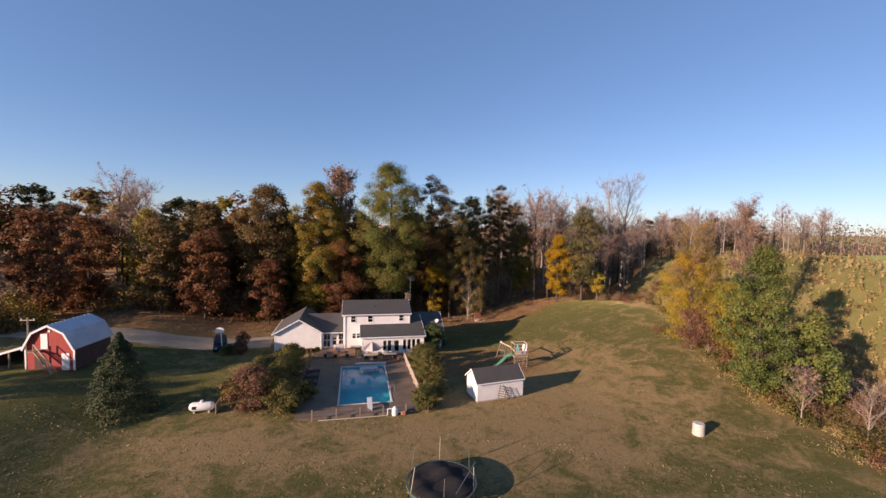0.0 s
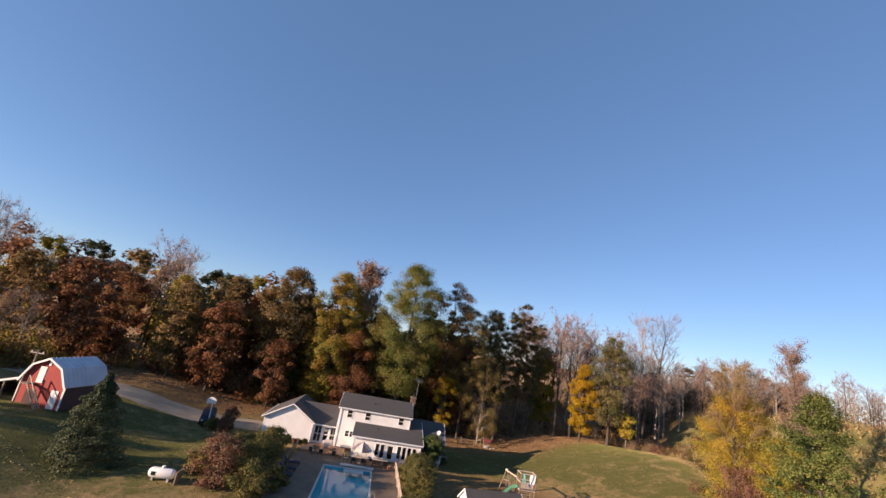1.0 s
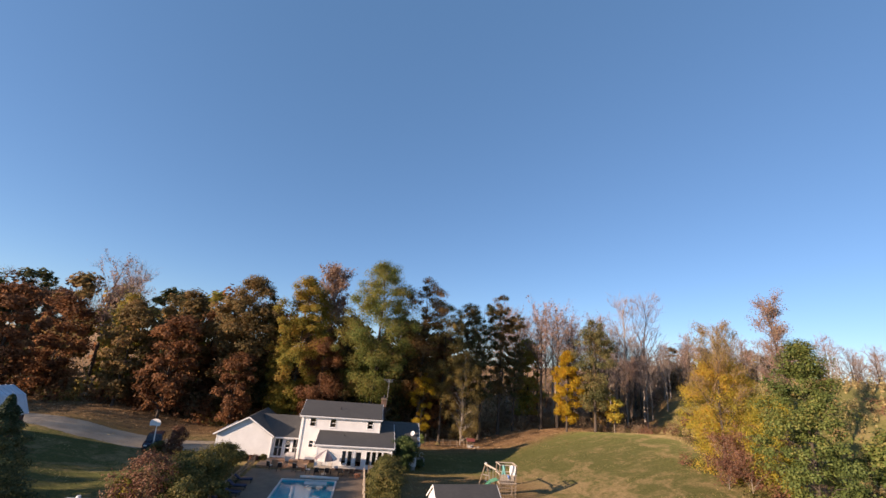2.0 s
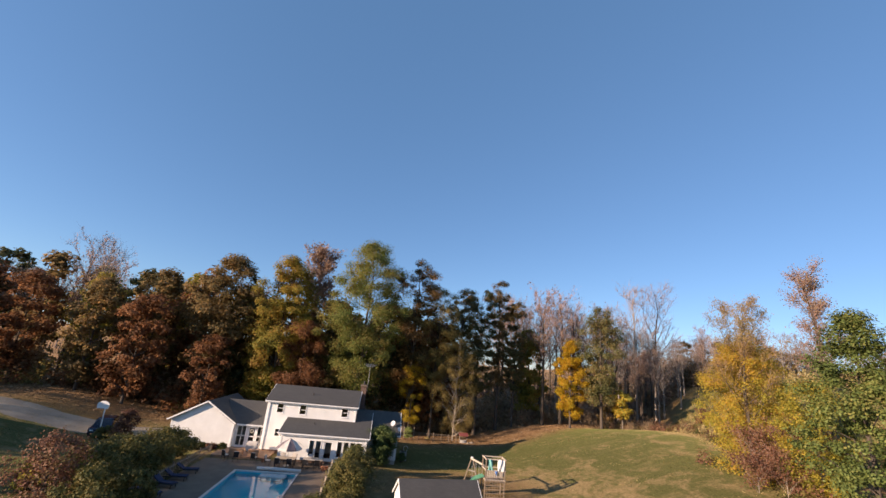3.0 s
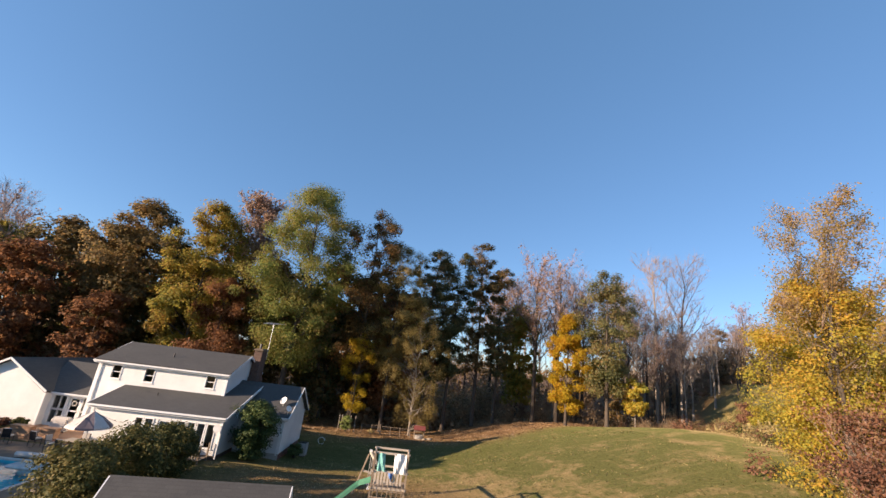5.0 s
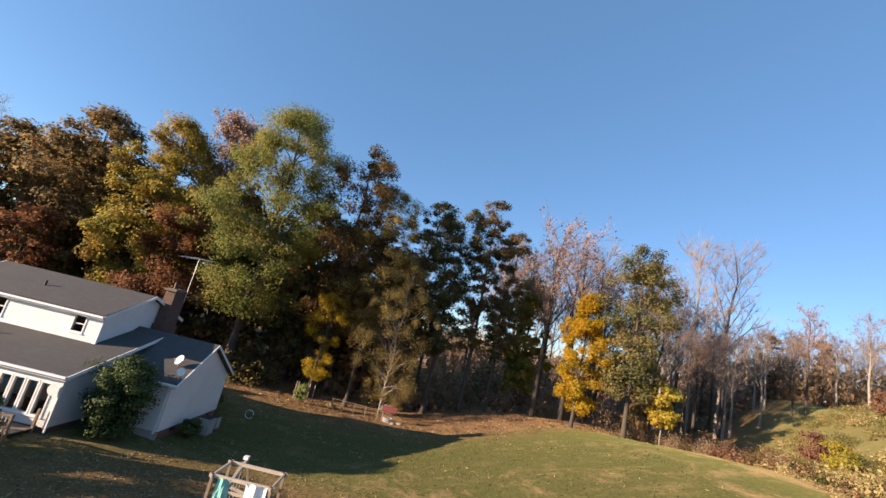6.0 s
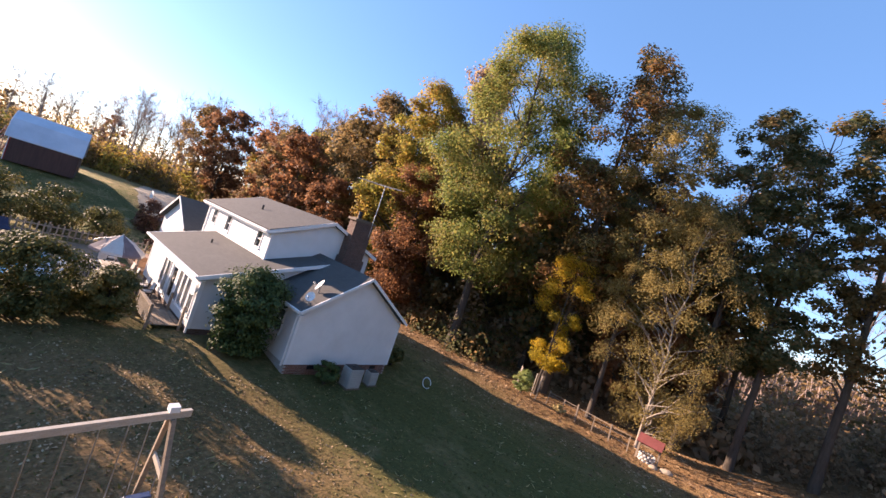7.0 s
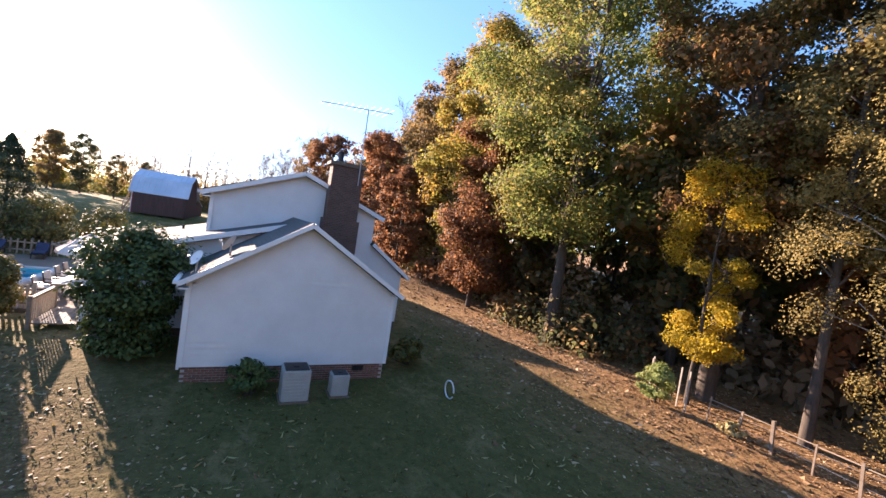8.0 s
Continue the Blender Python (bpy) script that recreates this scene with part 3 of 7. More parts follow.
def bare_tree(seed, h, r, bark, twig, buds=None, bud_n=900, bud_size=0.16, first=0.35):
    """A leafless tree: trunk, limbs, branches and a haze of twigs."""
    rng = np.random.default_rng(seed)
    segs, ends = [], []
    tp = [np.array((rng.normal() * 0.01 * h * i / 6, rng.normal() * 0.01 * h * i / 6, -0.4 + (h * 0.9 + 0.4) * i / 6)) for i in range(7)]
    rad = [h * 0.011 * (1.2 - 1.12 * i / 6) for i in range(7)]
    for i in range(6):
        segs.append((tp[i], tp[i + 1], rad[i], rad[i + 1], 6))
    for b in range(16):
        t = first + (0.95 - first) * (b + rng.uniform()) / 16
        s = min(5, int(t * 6))
        p0 = tp[s] + (tp[s + 1] - tp[s]) * (t * 6 - s)
        a = b * 2.4 + rng.uniform(-0.4, 0.4)
        reach = r * (1.05 - 0.65 * (t - first) / (1 - first)) * rng.uniform(0.6, 1.1)
        p1 = p0 + np.array((math.cos(a) * reach, math.sin(a) * reach, reach * rng.uniform(0.9, 1.8)))
        p1[2] = min(p1[2], h * rng.uniform(0.9, 1.0))
        line = bent(p0, p1, rng, 3, 0.1)
        rr = rad[s] * 0.5
        for j in range(3):
            segs.append((line[j], line[j + 1], rr * 0.8 * (1 - j / 3.2), rr * 0.8 * (1 - (j + 1) / 3.2), 4))
            for _ in range(3):
                q0 = line[j] + (line[j + 1] - line[j]) * rng.uniform()
                q1 = q0 + (line[j + 1] - line[j]) * 0.5 + rng.normal(size=3) * reach * 0.24 + np.array((0, 0, reach * 0.22))
                segs.append((q0, q1, rr * 0.22, rr * 0.06, 3))
                ends += [(q0, q1)]
        ends += [(line[2], line[3])]
    wood = tubes_mesh("trunk", segs)
    wood.materials.append(bark)
    # twigs: slim three-cornered blades
    m = 12 * len(ends)
    e = rng.integers(0, len(ends), size=m)
    A = np.array([x[0] for x in ends])[e]
    B = np.array([x[1] for x in ends])[e]
    L = np.linalg.norm(B - A, axis=1, keepdims=True)
    p = A + (B - A) * rng.uniform(0.2, 1.0, size=(m, 1))
    d = (B - A) / np.maximum(L, 1e-6) * 0.7 + rng.normal(size=(m, 3)) * 0.55 + np.array((0, 0, 0.5))
    d /= np.linalg.norm(d, axis=1, keepdims=True)
    ln = (0.062 * h * rng.uniform(0.3, 1.2, size=(m, 1)))
    side = np.cross(d, rng.normal(size=(m, 3)))
    side /= np.maximum(1e-6, np.linalg.norm(side, axis=1, keepdims=True))
    wd = 0.0005 * h + 0.003
    v = np.stack([p - side * wd, p + side * wd, p + d * ln], 1).reshape(-1, 3)
    tw = bpy.data.meshes.new("twig_haze")
    tw.from_pydata(v.tolist(), [], np.arange(3 * m).reshape(-1, 3).tolist())
    tw.materials.append(twig)
    out = [("trunk", wood), ("twig_haze", tw)]
    if buds is not None:
        e = rng.integers(0, m, size=bud_n)
        pos = p[e] + d[e] * ln[e] * rng.uniform(0.2, 1, size=(bud_n, 1)) + rng.normal(size=(bud_n, 3)) * 0.15
        cr = quads_mesh("crown", pos, rng.normal(size=pos.shape), bud_size * rng.uniform(0.5, 1.3, size=bud_n), rng)
        cr.materials.append(buds)
        out.append(("crown", cr))
    return out


def conifer(seed, h, r, leaves, leaf=0.16, n=5200, base=0.1):
    rng = np.random.default_rng(seed)
    z = rng.uniform(0, 1, size=n) ** 1.35
    tiers = 1 + 0.20 * np.sin(z * 46 + rng.normal(size=n) * 0.3)
    a = rng.uniform(0, 2 * np.pi, size=n)
    lump = 1 + 0.16 * np.sin(a * 4 + z * 9) + 0.12 * np.sin(a * 7 - z * 15)
    rho = r * (1 - z) ** 0.8 * tiers * lump * rng.uniform(0.35, 1, size=n) ** 0.4 + 0.05
    pos = np.stack([rho * np.cos(a), rho * np.sin(a), base + (h - base) * z - 0.12 * rho], 1)
    nr = np.stack([np.cos(a) * 0.6, np.sin(a) * 0.6, np.full(n, 0.7)], 1) + rng.normal(size=(n, 3)) * 0.5
    crown = quads_mesh("crown", pos, nr, leaf * rng.uniform(0.6, 1.5, size=n), rng, 0.4)
    crown.materials.append(leaves)
    segs = [((0, 0, -0.3), (0, 0, h * 0.97), h * 0.02, 0.02, 7)]
    for k in range(26):
        zz = h * (0.06 + 0.85 * k / 26)
        aa = k * 2.4
        rr = r * (1 - zz / h) ** 0.8 * 0.85
        segs.append(((0, 0, zz), (rr * math.cos(aa), rr * math.sin(aa), zz - 0.1 * rr), 0.035, 0.01, 4))
    wood = tubes_mesh("trunk", segs)
    wood.materials.append(BARK)
    return wood, crown


def plant(name, meshes, x, y, label, category="tree", group="", turn=0.0, scale=1.0, sink=0.0):
    """Stand a tree of given part meshes on the ground."""
    ob = thing(name, (x, y, g(x, y) - sink), label, category, group)
    ob.rotation_euler = (0, 0, turn)
    ob.scale = (scale, scale, scale)
    parts = meshes if isinstance(meshes, list) else [("trunk", meshes[0]), ("crown", meshes[1])]
    for nm, me in parts:
        o = new(nm, me)
        o.parent = ob
    return ob


W, WB = "trees at the wood's edge", "trees in the wood"
# the marked trees of the wood's edge
plant("oak_tree", leafy_tree(3, 32.0, 8.4, 6.5, 230, 370, 0.108, BARK, OAK_GREEN, top=0.42, puff=0.165, hole=0.15, even=0.25), -3.6, 78.6, "tall broad oak with green and olive leaves", group=W)
plant("oak_tree", leafy_tree(5, 30.4, 6.0, 7.0, 160, 190, 0.135, BARK, RUSTBROWN, top=0.70, puff=0.18), 5.2, 81.0, "tall oak with red-brown leaves", group=W)
plant("oak_tree", leafy_tree(7, 27.0, 6.8, 2.0, 200, 310, 0.14, BARK, OAK_OCHRE, top=0.45, puff=0.19), -17.2, 80.3, "oak with yellow-ochre leaves", group=W)
plant("oak_tree", leafy_tree(9, 25.4, 6.6, 3.0, 170, 180, 0.2, BARK, OAK_BROWN, top=0.55, puff=0.2), -27.0, 81.0, "oak with dull brown and olive leaves", group=W)
plant("oak_tree", leafy_tree(11, 16.5, 4.6, 1.4, 110, 290, 0.12, BARK, OAK_RUST, top=0.5, puff=0.22), -12.6, 77.6, "smaller oak with rusty orange leaves beside the house", group=W)
plant("sweetgum_tree", leafy_tree(12, 12.0, 2.5, 2.0, 46, 420, 0.06, BARK, GOLD, top=0.5, puff=0.24, hole=0.2, trunk=0.009), 5.6, 78.8, "small tree with bright golden leaves under the oak", group=W)
plant("sycamore_tree", leafy_tree(14, 17.0, 5.6, 1.2, 115, 320, 0.046, PALEBARK, OLIVE_TAN, top=0.40, puff=0.125, droop=0.8, hole=0.2, trunk=0.006, limbs=80), 13.2, 79.4, "drooping tree with thin tan-olive leaves", group=W)
plant("sycamore_tree", leafy_tree(15, 25.5, 4.8, 7.0, 150, 260, 0.08, BARK, OLIVE_TAN, top=0.55, puff=0.18, hole=0.2, trunk=0.008), 9.4, 80.6, "thin grey-brown tree with few leaves", group=W)
for k, (x, y, h, r, sd) in enumerate(((14.6, 84.2, 26.6, 4.2, 21), (18.0, 85.0, 27.4, 4.2, 22), (22.4, 86.6, 28.6, 4.0, 23), (25.6, 87.0, 24.0, 3.4, 24), (16.6, 90.0, 26.0, 4.4, 25))):
    plant("oak_tree", leafy_tree(sd, h, r, h * 0.24, 115, 150, 0.135, BARK, OAK_BROWN if k in (2,) else OAK_DARK, top=0.70, puff=0.19, trunk=0.010), x, y, "tall slim tree with dark leaves and a bare lower trunk", group=W)
plant("maple_tree", leafy_tree(31, 15.2, 3.6, 1.6, 120, 230, 0.115, BARK, GOLD, top=0.34, puff=0.2, even=0.6, hole=0.15), 33.9, 79.8, "maple with bright orange-yellow leaves", group=W)
plant("oak_tree", leafy_tree(32, 20.8, 4.3, 3.5, 120, 220, 0.125, BARK, OLIVE_GREEN, top=0.6, puff=0.22), 38.6, 77.6, "slender tree with dull green leaves", group=W)
plant("oak_tree", leafy_tree(33, 6.6, 2.1, 2.2, 26, 110, 0.19, PALEBARK, YELLOWGREEN, top=0.5, puff=0.30), 42.2, 77.2, "small tree with a pale trunk and yellow-green leaves", group=W)
# rust and brown oaks toward the barn
rust_a = leafy_tree(41, 20.0, 5.8, 1.4, 105, 84, 0.27, BARK, OAK_RUST, top=0.5, puff=0.22)
rust_b = leafy_tree(42, 21.5, 5.6, 1.5, 105, 84, 0.27, BARK, OAK_BROWN, top=0.55, puff=0.22)
dark_a = leafy_tree(43, 21.0, 5.4, 2.0, 95, 80, 0.29, BARK, OAK_DARK, top=0.5, puff=0.24)
ochre_a = leafy_tree(44, 19.0, 5.0, 1.8, 95, 80, 0.28, BARK, OAK_OCHRE, top=0.5, puff=0.24)
back_leafy = [leafy_tree(45 + k, 20.5, 5.6, 1.5, 42, 50, 0.45, BARK, (OAK_RUST, OAK_BROWN, OAK_DARK, OAK_OCHRE)[k], top=0.5, puff=0.24) for k in range(4)]
for m, x, y, s, t, lb in ((rust_a, -57.0, 82.0, 0.84, 0.3, "oak with rusty orange leaves"), (rust_a, -36.0, 75.5, 0.80, 2.1, "oak with rust-red leaves"), (rust_b, -38.0, 82.5, 0.96, 1.0, "oak with brown and olive leaves"),
                          (rust_b, -43.5, 77.0, 0.78, 4.4, "oak with dull brown leaves"), (rust_a, -58.5, 73.5, 0.88, 4.0, "oak with rust-brown leaves"), (rust_b, -65.5, 71.5, 0.80, 5.0, "oak with dull brown leaves"),
                          (rust_a, -25.5, 75.5, 0.60, 3.3, "small oak with rust-red leaves"), (ochre_a, -48.0, 84.0, 0.95, 0.9, "oak with thin olive-ochre leaves"),
                           
                          (rust_b, -9.0, 83.0, 1.0, 0.7, "oak with brown leaves"), (dark_a, -24.0, 84.5, 1.0, 2.7, "oak with dark leaves"),
                          (dark_a, 0.5, 85.5, 1.05, 1.1, "oak with dark leaves"), (rust_a, 9.5, 87.0, 1.0, 3.0, "oak with rusty leaves"), (ochre_a, 30.5, 92.0, 0.95, 5.5, "oak with ochre leaves")):
    plant("oak_tree", m, x, y, lb, group=W, turn=t, scale=s)
# trees that shade the barn from the low sun
for m, x, y, s, t, lb in ((dark_a, -73.0, 35.5, 0.48, 0.4, "oak with dark leaves west of the barn"), (rust_b, -74.0, 31.0, 0.46, 2.4, "brown oak west of the barn"), (dark_a, -71.0, 40.5, 0.36, 5.1, "small dark oak west of the barn"),
                          (rust_b, -69.0, 45.0, 0.33, 1.2, "small brown oak west of the barn"), (ochre_a, -78.0, 30.5, 0.53, 3.6, "ochre oak west of the barn")):
    plant("oak_tree", m, x, y, lb, group="trees west of the barn", turn=t, scale=s)
# the wood behind, seen between and above the front row
bare_a = bare_tree(51, 25.0, 5.2, PALEBARK, TWIG)
bare_b = bare_tree(52, 24.0, 4.6, BARK, PINKTWIG, BUDS, 700)
bare_c = bare_tree(53, 26.0, 4.8, PALEBARK, TWIG, BUDS, 500)
bare_d = bare_tree(54, 22.0, 4.0, BARK, TWIG)
plant("poplar_tree", bare_tree(55, 33.0, 3.8, PALEBARK, PINKTWIG, BUDS, 11000, 0.17, first=0.5), -13.4, 83.4, "tall poplar with thin pinkish-tan leaves", group=WB)
for x, y, sc in ((-72.0, 70.0, 0.75), (-102.0, 48.0, 0.55), (-104.0, 40.0, 0.5), (-92.0, 66.0, 0.7), (-105.0, 30.0, 0.5), (-78.0, 76.0, 0.9)):
    plant("poplar_tree", (bare_a, bare_c)[int(x) % 2], x, y, "leafless tree with pale limbs beyond the barn", group=WB, scale=sc, turn=x)
plant("poplar_tree", bare_a, -48.6, 83.5, "tall leafless tree with pale limbs", group=WB, scale=0.98)
plant("poplar_tree", bare_b, 31.3, 86.0, "tall leafless tree with pinkish twigs", group=WB, scale=1.14, turn=1.0)
plant("poplar_tree", bare_b, 35.2, 86.8, "tall leafless tree with pinkish twigs", group=WB, scale=1.12, turn=3.0)
plant("poplar_tree", bare_a, 55.0, 92.6, "tall leafless tree with grey spreading limbs", group=WB, scale=1.26, turn=2.2)
plant("poplar_tree", bare_d, 62.5, 96.0, "tall leafless tree with grey limbs", group=WB, scale=1.42, turn=0.4)
for k in range(15):
    plant("poplar_tree", (bare_a, bare_b, bare_d)[k % 3], 96 + 4.6 * k + (k * 7 % 5) * 0.6, 78 + 2.3 * k + (k * 11 % 7), "leafless tree beyond the green field", group=WB, turn=k * 1.7, scale=0.46 + 0.04 * (k * 5 % 6))
for k in range(34):
    plant("poplar_tree", (bare_d, bare_b, bare_a, bare_c)[k % 4], 45 + 1.55 * k + (k * 7 % 5) * 0.5, 84 + (k * 11 % 13) + 0.12 * k, "slim leafless tree with pinkish twigs on the rise", group=WB, turn=k * 1.3, scale=0.42 + 0.03 * (k * 5 % 6) + 0.34 * max(0, 1 - k / 15))
wood_rng = random.Random(77)
BACK = []
for k in range(48):
    x = -118 + 134 * (k + wood_rng.uniform(-0.4, 0.4)) / 48
    BACK.append((x, 93 + wood_rng.uniform(-3, 9)))
for k in range(58):
    x = 29 + 112 * (k + wood_rng.uniform(-0.4, 0.4)) / 58
    BACK.append((x, 90 + wood_rng.uniform(-2, 14) + 0.25 * max(0, x - 50)))
for k in range(15):
    x = -120 + 136 * (k + wood_rng.uniform(-0.4, 0.4)) / 15
    BACK.append((x, 110 + wood_rng.uniform(-5, 14)))
for k in range(30):
    x = 26 + 130 * (k + wood_rng.uniform(-0.4, 0.4)) / 30
    BACK.append((x, 112 + wood_rng.uniform(-5, 14) + 0.25 * max(0, x - 40)))
for k in range(30):
    BACK.append((-104 - wood_rng.uniform(0, 34), 12 + 88 * (k + wood_rng.uniform(-0.5, 0.5)) / 30))
BARE = (bare_a, bare_b, bare_c, bare_d)
for k, (x, y) in enumerate(BACK):
    s = wood_rng.uniform(0.82, 1.06)
    turn = wood_rng.uniform(0, 6.28)
    p = wood_rng.random()
    if x > 16:
        if p < 0.84:
            plant("poplar_tree", BARE[wood_rng.randrange(4)], x, y, "leafless tree with grey and pinkish twigs", group=WB, turn=turn, scale=s * (1.12 - 0.56 * min(1, max(0, x - 52) / 22)))
        else:
            plant("oak_tree", back_leafy[1], x, y, "oak with brown leaves in the wood", group=WB, turn=turn, scale=s * 0.55)
    elif x < -100:
        bare = p < 0.75
        plant("poplar_tree" if bare else "oak_tree", BARE[wood_rng.randrange(4)] if bare else back_leafy[wood_rng.randrange(2)], x, y, "leafless tree of the wood beyond the barn" if bare else "brown oak of the wood beyond the barn", group=WB, turn=turn, scale=s * (0.9 if bare else 0.72) * (0.62 if y < 62 else 1.0))
    elif p < 0.26:
        plant("poplar_tree", BARE[wood_rng.randrange(4)], x, y, "leafless tree with grey and pinkish twigs", group=WB, turn=turn, scale=s * 1.08)
    else:
        plant("oak_tree", back_leafy[wood_rng.randrange(4)], x, y, "oak with brown leaves in the wood", group=WB, turn=turn, scale=s * 1.08)

# the hedgerow along the field
H = "trees of the hedgerow"
plant("hickory_tree", leafy_tree(81, 11.6, 4.6, 0.2, 170, 320, 0.068, BARK, YELLOWGREEN, top=0.34, puff=0.2, hole=0.1), 36.0, 45.8, "broad tree with yellow and orange leaves", group=H)
plant("hickory_tree", bare_tree(82, 15.6, 3.6, BARK, TWIG, YELLOWTAN, 15000, 0.062, first=0.3), 34.6, 44.2, "tall thin-leaved yellow tree", group=H)
plant("hickory_tree", leafy_tree(83, 11.5, 3.8, 0.5, 110, 160, 0.10, BARK, GOLD, top=0.42, puff=0.22), 41.0, 49.5, "tree with orange-yellow leaves", group=H)
plant("hickory_tree", leafy_tree(86, 9.0, 3.2, 0.3, 90, 200, 0.075, BARK, YELLOWGREEN, top=0.4, puff=0.25), 35.0, 38.5, "low tree with yellow-green leaves", group=H)
plant("pine_tree", leafy_tree(84, 16.0, 4.0, 0.4, 190, 210, 0.09, BARK, PINE, top=0.38, puff=0.18, even=0.3), 31.6, 32.2, "bushy pine with dull green needles", group=H)
plant("pine_tree", leafy_tree(85, 9.5, 3.2, 0.3, 80, 120, 0.13, BARK, PINE, top=0.32, puff=0.22, even=0.5), 35.2, 29.6, "young bushy green pine tree", group=H)
plant("sweetgum_tree", bare_tree(87, 20.3, 1.9, BARK, PINKTWIG, BUDS, 6000, 0.075, first=0.45), 37.2, 39.2, "tall sparse tree with pinkish leaves", group=H)
plant("sweetgum_tree", bare_tree(88, 5.6, 1.8, PALEBARK, TWIG, BUDS, 300, 0.16, first=0.25), 31.5, 27.6, "small leafless tree with a pale trunk", group=H)
plant("sweetgum_tree", bare_tree(89, 6.2, 1.9, PALEBARK, TWIG, None, first=0.25), 34.0, 24.0, "small leafless tree with a pale trunk", group=H)

for k, (x, y, h) in enumerate(((33.6, 42.6, 4.0), (35.4, 42.2, 4.6), (36.6, 40.2, 4.4), (33.2, 39.8, 3.2), (31.8, 41.0, 2.4))):
    plant("dogwood_shrub", bare_tree(290 + k, h, 2.2, PALEBARK, PINKTWIG, SHRUBRED, 2600, 0.075, first=0.12), x, y, "spreading shrub with pale limbs and dull red-brown leaves", "shrub", "shrubs of the hedgerow", turn=k * 2.1)

# understorey and far woods: uncounted
def thicket(name, spots, seed, per, leaf, material, label, squash=0.8, category="undergrowth"):
    """Clumped brush: spots are x, y, radius, height."""
    rng = np.random.default_rng(seed)
    P, N, S = [], [], []
    for x, y, r, h in spots:
        n = int(per * r * h)
        d = rng.normal(size=(n, 3))
        d /= np.linalg.norm(d, axis=1, keepdims=True)
        q = rng.uniform(0.25, 1, size=(n, 1)) ** 0.5
        lump = 0.8 + 0.35 * np.sin(d[:, :1] * 5 + x) * np.sin(d[:, 1:2] * 6 + y)
        pos = d * q * lump * np.array((r, r, h * squash))
        pos[:, 2] = np.abs(pos[:, 2])
        pos += np.array((x, y, g(x, y)))
        P.append(pos)
        N.append(d + np.array((0, 0, 0.4)) + rng.normal(size=(n, 3)) * 0.5)
        S.append(leaf * rng.uniform(0.5, 1.4, size=n))
    me = quads_mesh(name, np.concatenate(P), np.concatenate(N), np.concatenate(S), rng, 0.6)
    me.materials.append(material)
    return tagged(new(name, me), label, category, kind="stuff")


rr = random.Random(5)
thicket("undergrowth", [(-112 + 145 * k / 110 + rr.uniform(-1, 1), 87 + rr.uniform(-1, 6) - 8 * (k < 44), rr.uniform(1.8, 3.2), rr.uniform(3.0, 6.5)) for k in range(100)], 61, 13, 0.38, DRYLEAF, "dark brown undergrowth inside the wood")
thicket("undergrowth", [(28 + 90 * k / 60 + rr.uniform(-1, 1), 95 + rr.uniform(-1, 8) + 0.2 * k, rr.uniform(1.8, 3.2), rr.uniform(3.0, 7.0)) for k in range(60)], 62, 20, 0.30, BUDS, "brown undergrowth between bare trees")
thicket("undergrowth", [(-110 - rr.uniform(0, 10), 14 + 1.6 * k, rr.uniform(2, 3.5), rr.uniform(4, 9)) for k in range(46)], 63, 16, 0.36, OAK_BROWN, "brown undergrowth beyond the barn")
def middle_storey(seed, x0, x1, y0, y1, n, material, label, low=3.0, high=11.0, leaf=0.26, per=17):
    spots = random.Random(seed)
    rows = [(x0 + (x1 - x0) * (k + spots.uniform(-0.4, 0.4)) / n, spots.uniform(y0, y1), spots.uniform(1.6, 3.0), spots.uniform(low, high)) for k in range(n)]
    thicket("undergrowth", rows, seed, per, leaf, material, label)


middle_storey(90, -76, 0, 80.0, 88.0, 42, DRYLEAF, "brown saplings and brush between the oaks")
middle_storey(98, 0, 15, 85.5, 92.0, 12, DRYLEAF, "brown saplings behind the golden tree")
middle_storey(99, -9, 1, 78.0, 82.0, 9, OAK_DARK, "dull dark brush round the broad oak", 2.5, 6.5, 0.17, 26)
middle_storey(91, -74, -3, 79.0, 86.0, 30, OLIVE_TAN, "olive-tan saplings between the oaks", 2.0, 9.0)
middle_storey(92, -70, -8, 77.5, 84.0, 26, OAK_RUST, "rusty saplings along the wood's edge", 2.0, 8.0)
middle_storey(93, 13, 31, 87.0, 100.0, 18, DRYLEAF, "dull brown saplings under the slim trees", 1.5, 6.0, 0.2, 10)
middle_storey(97, 13, 31, 88.0, 104.0, 26, DRYLEAF, "brown saplings under the slim trees", 4.0, 13.0, 0.22, 9)
middle_storey(94, 28, 54, 87.0, 97.0, 26, DRYLEAF, "dull brown bare saplings", 2.0, 7.0, 0.13, 26)
middle_storey(95, 16, 40, 98.0, 120.0, 26, OAK_BROWN, "brown saplings deep in the wood", 4.0, 12.0, 0.3, 9)
middle_storey(96, 37, 52, 14.0, 40.0, 26, BUDS, "bare pinkish saplings behind the hedgerow", 1.2, 3.2, 0.11, 26)
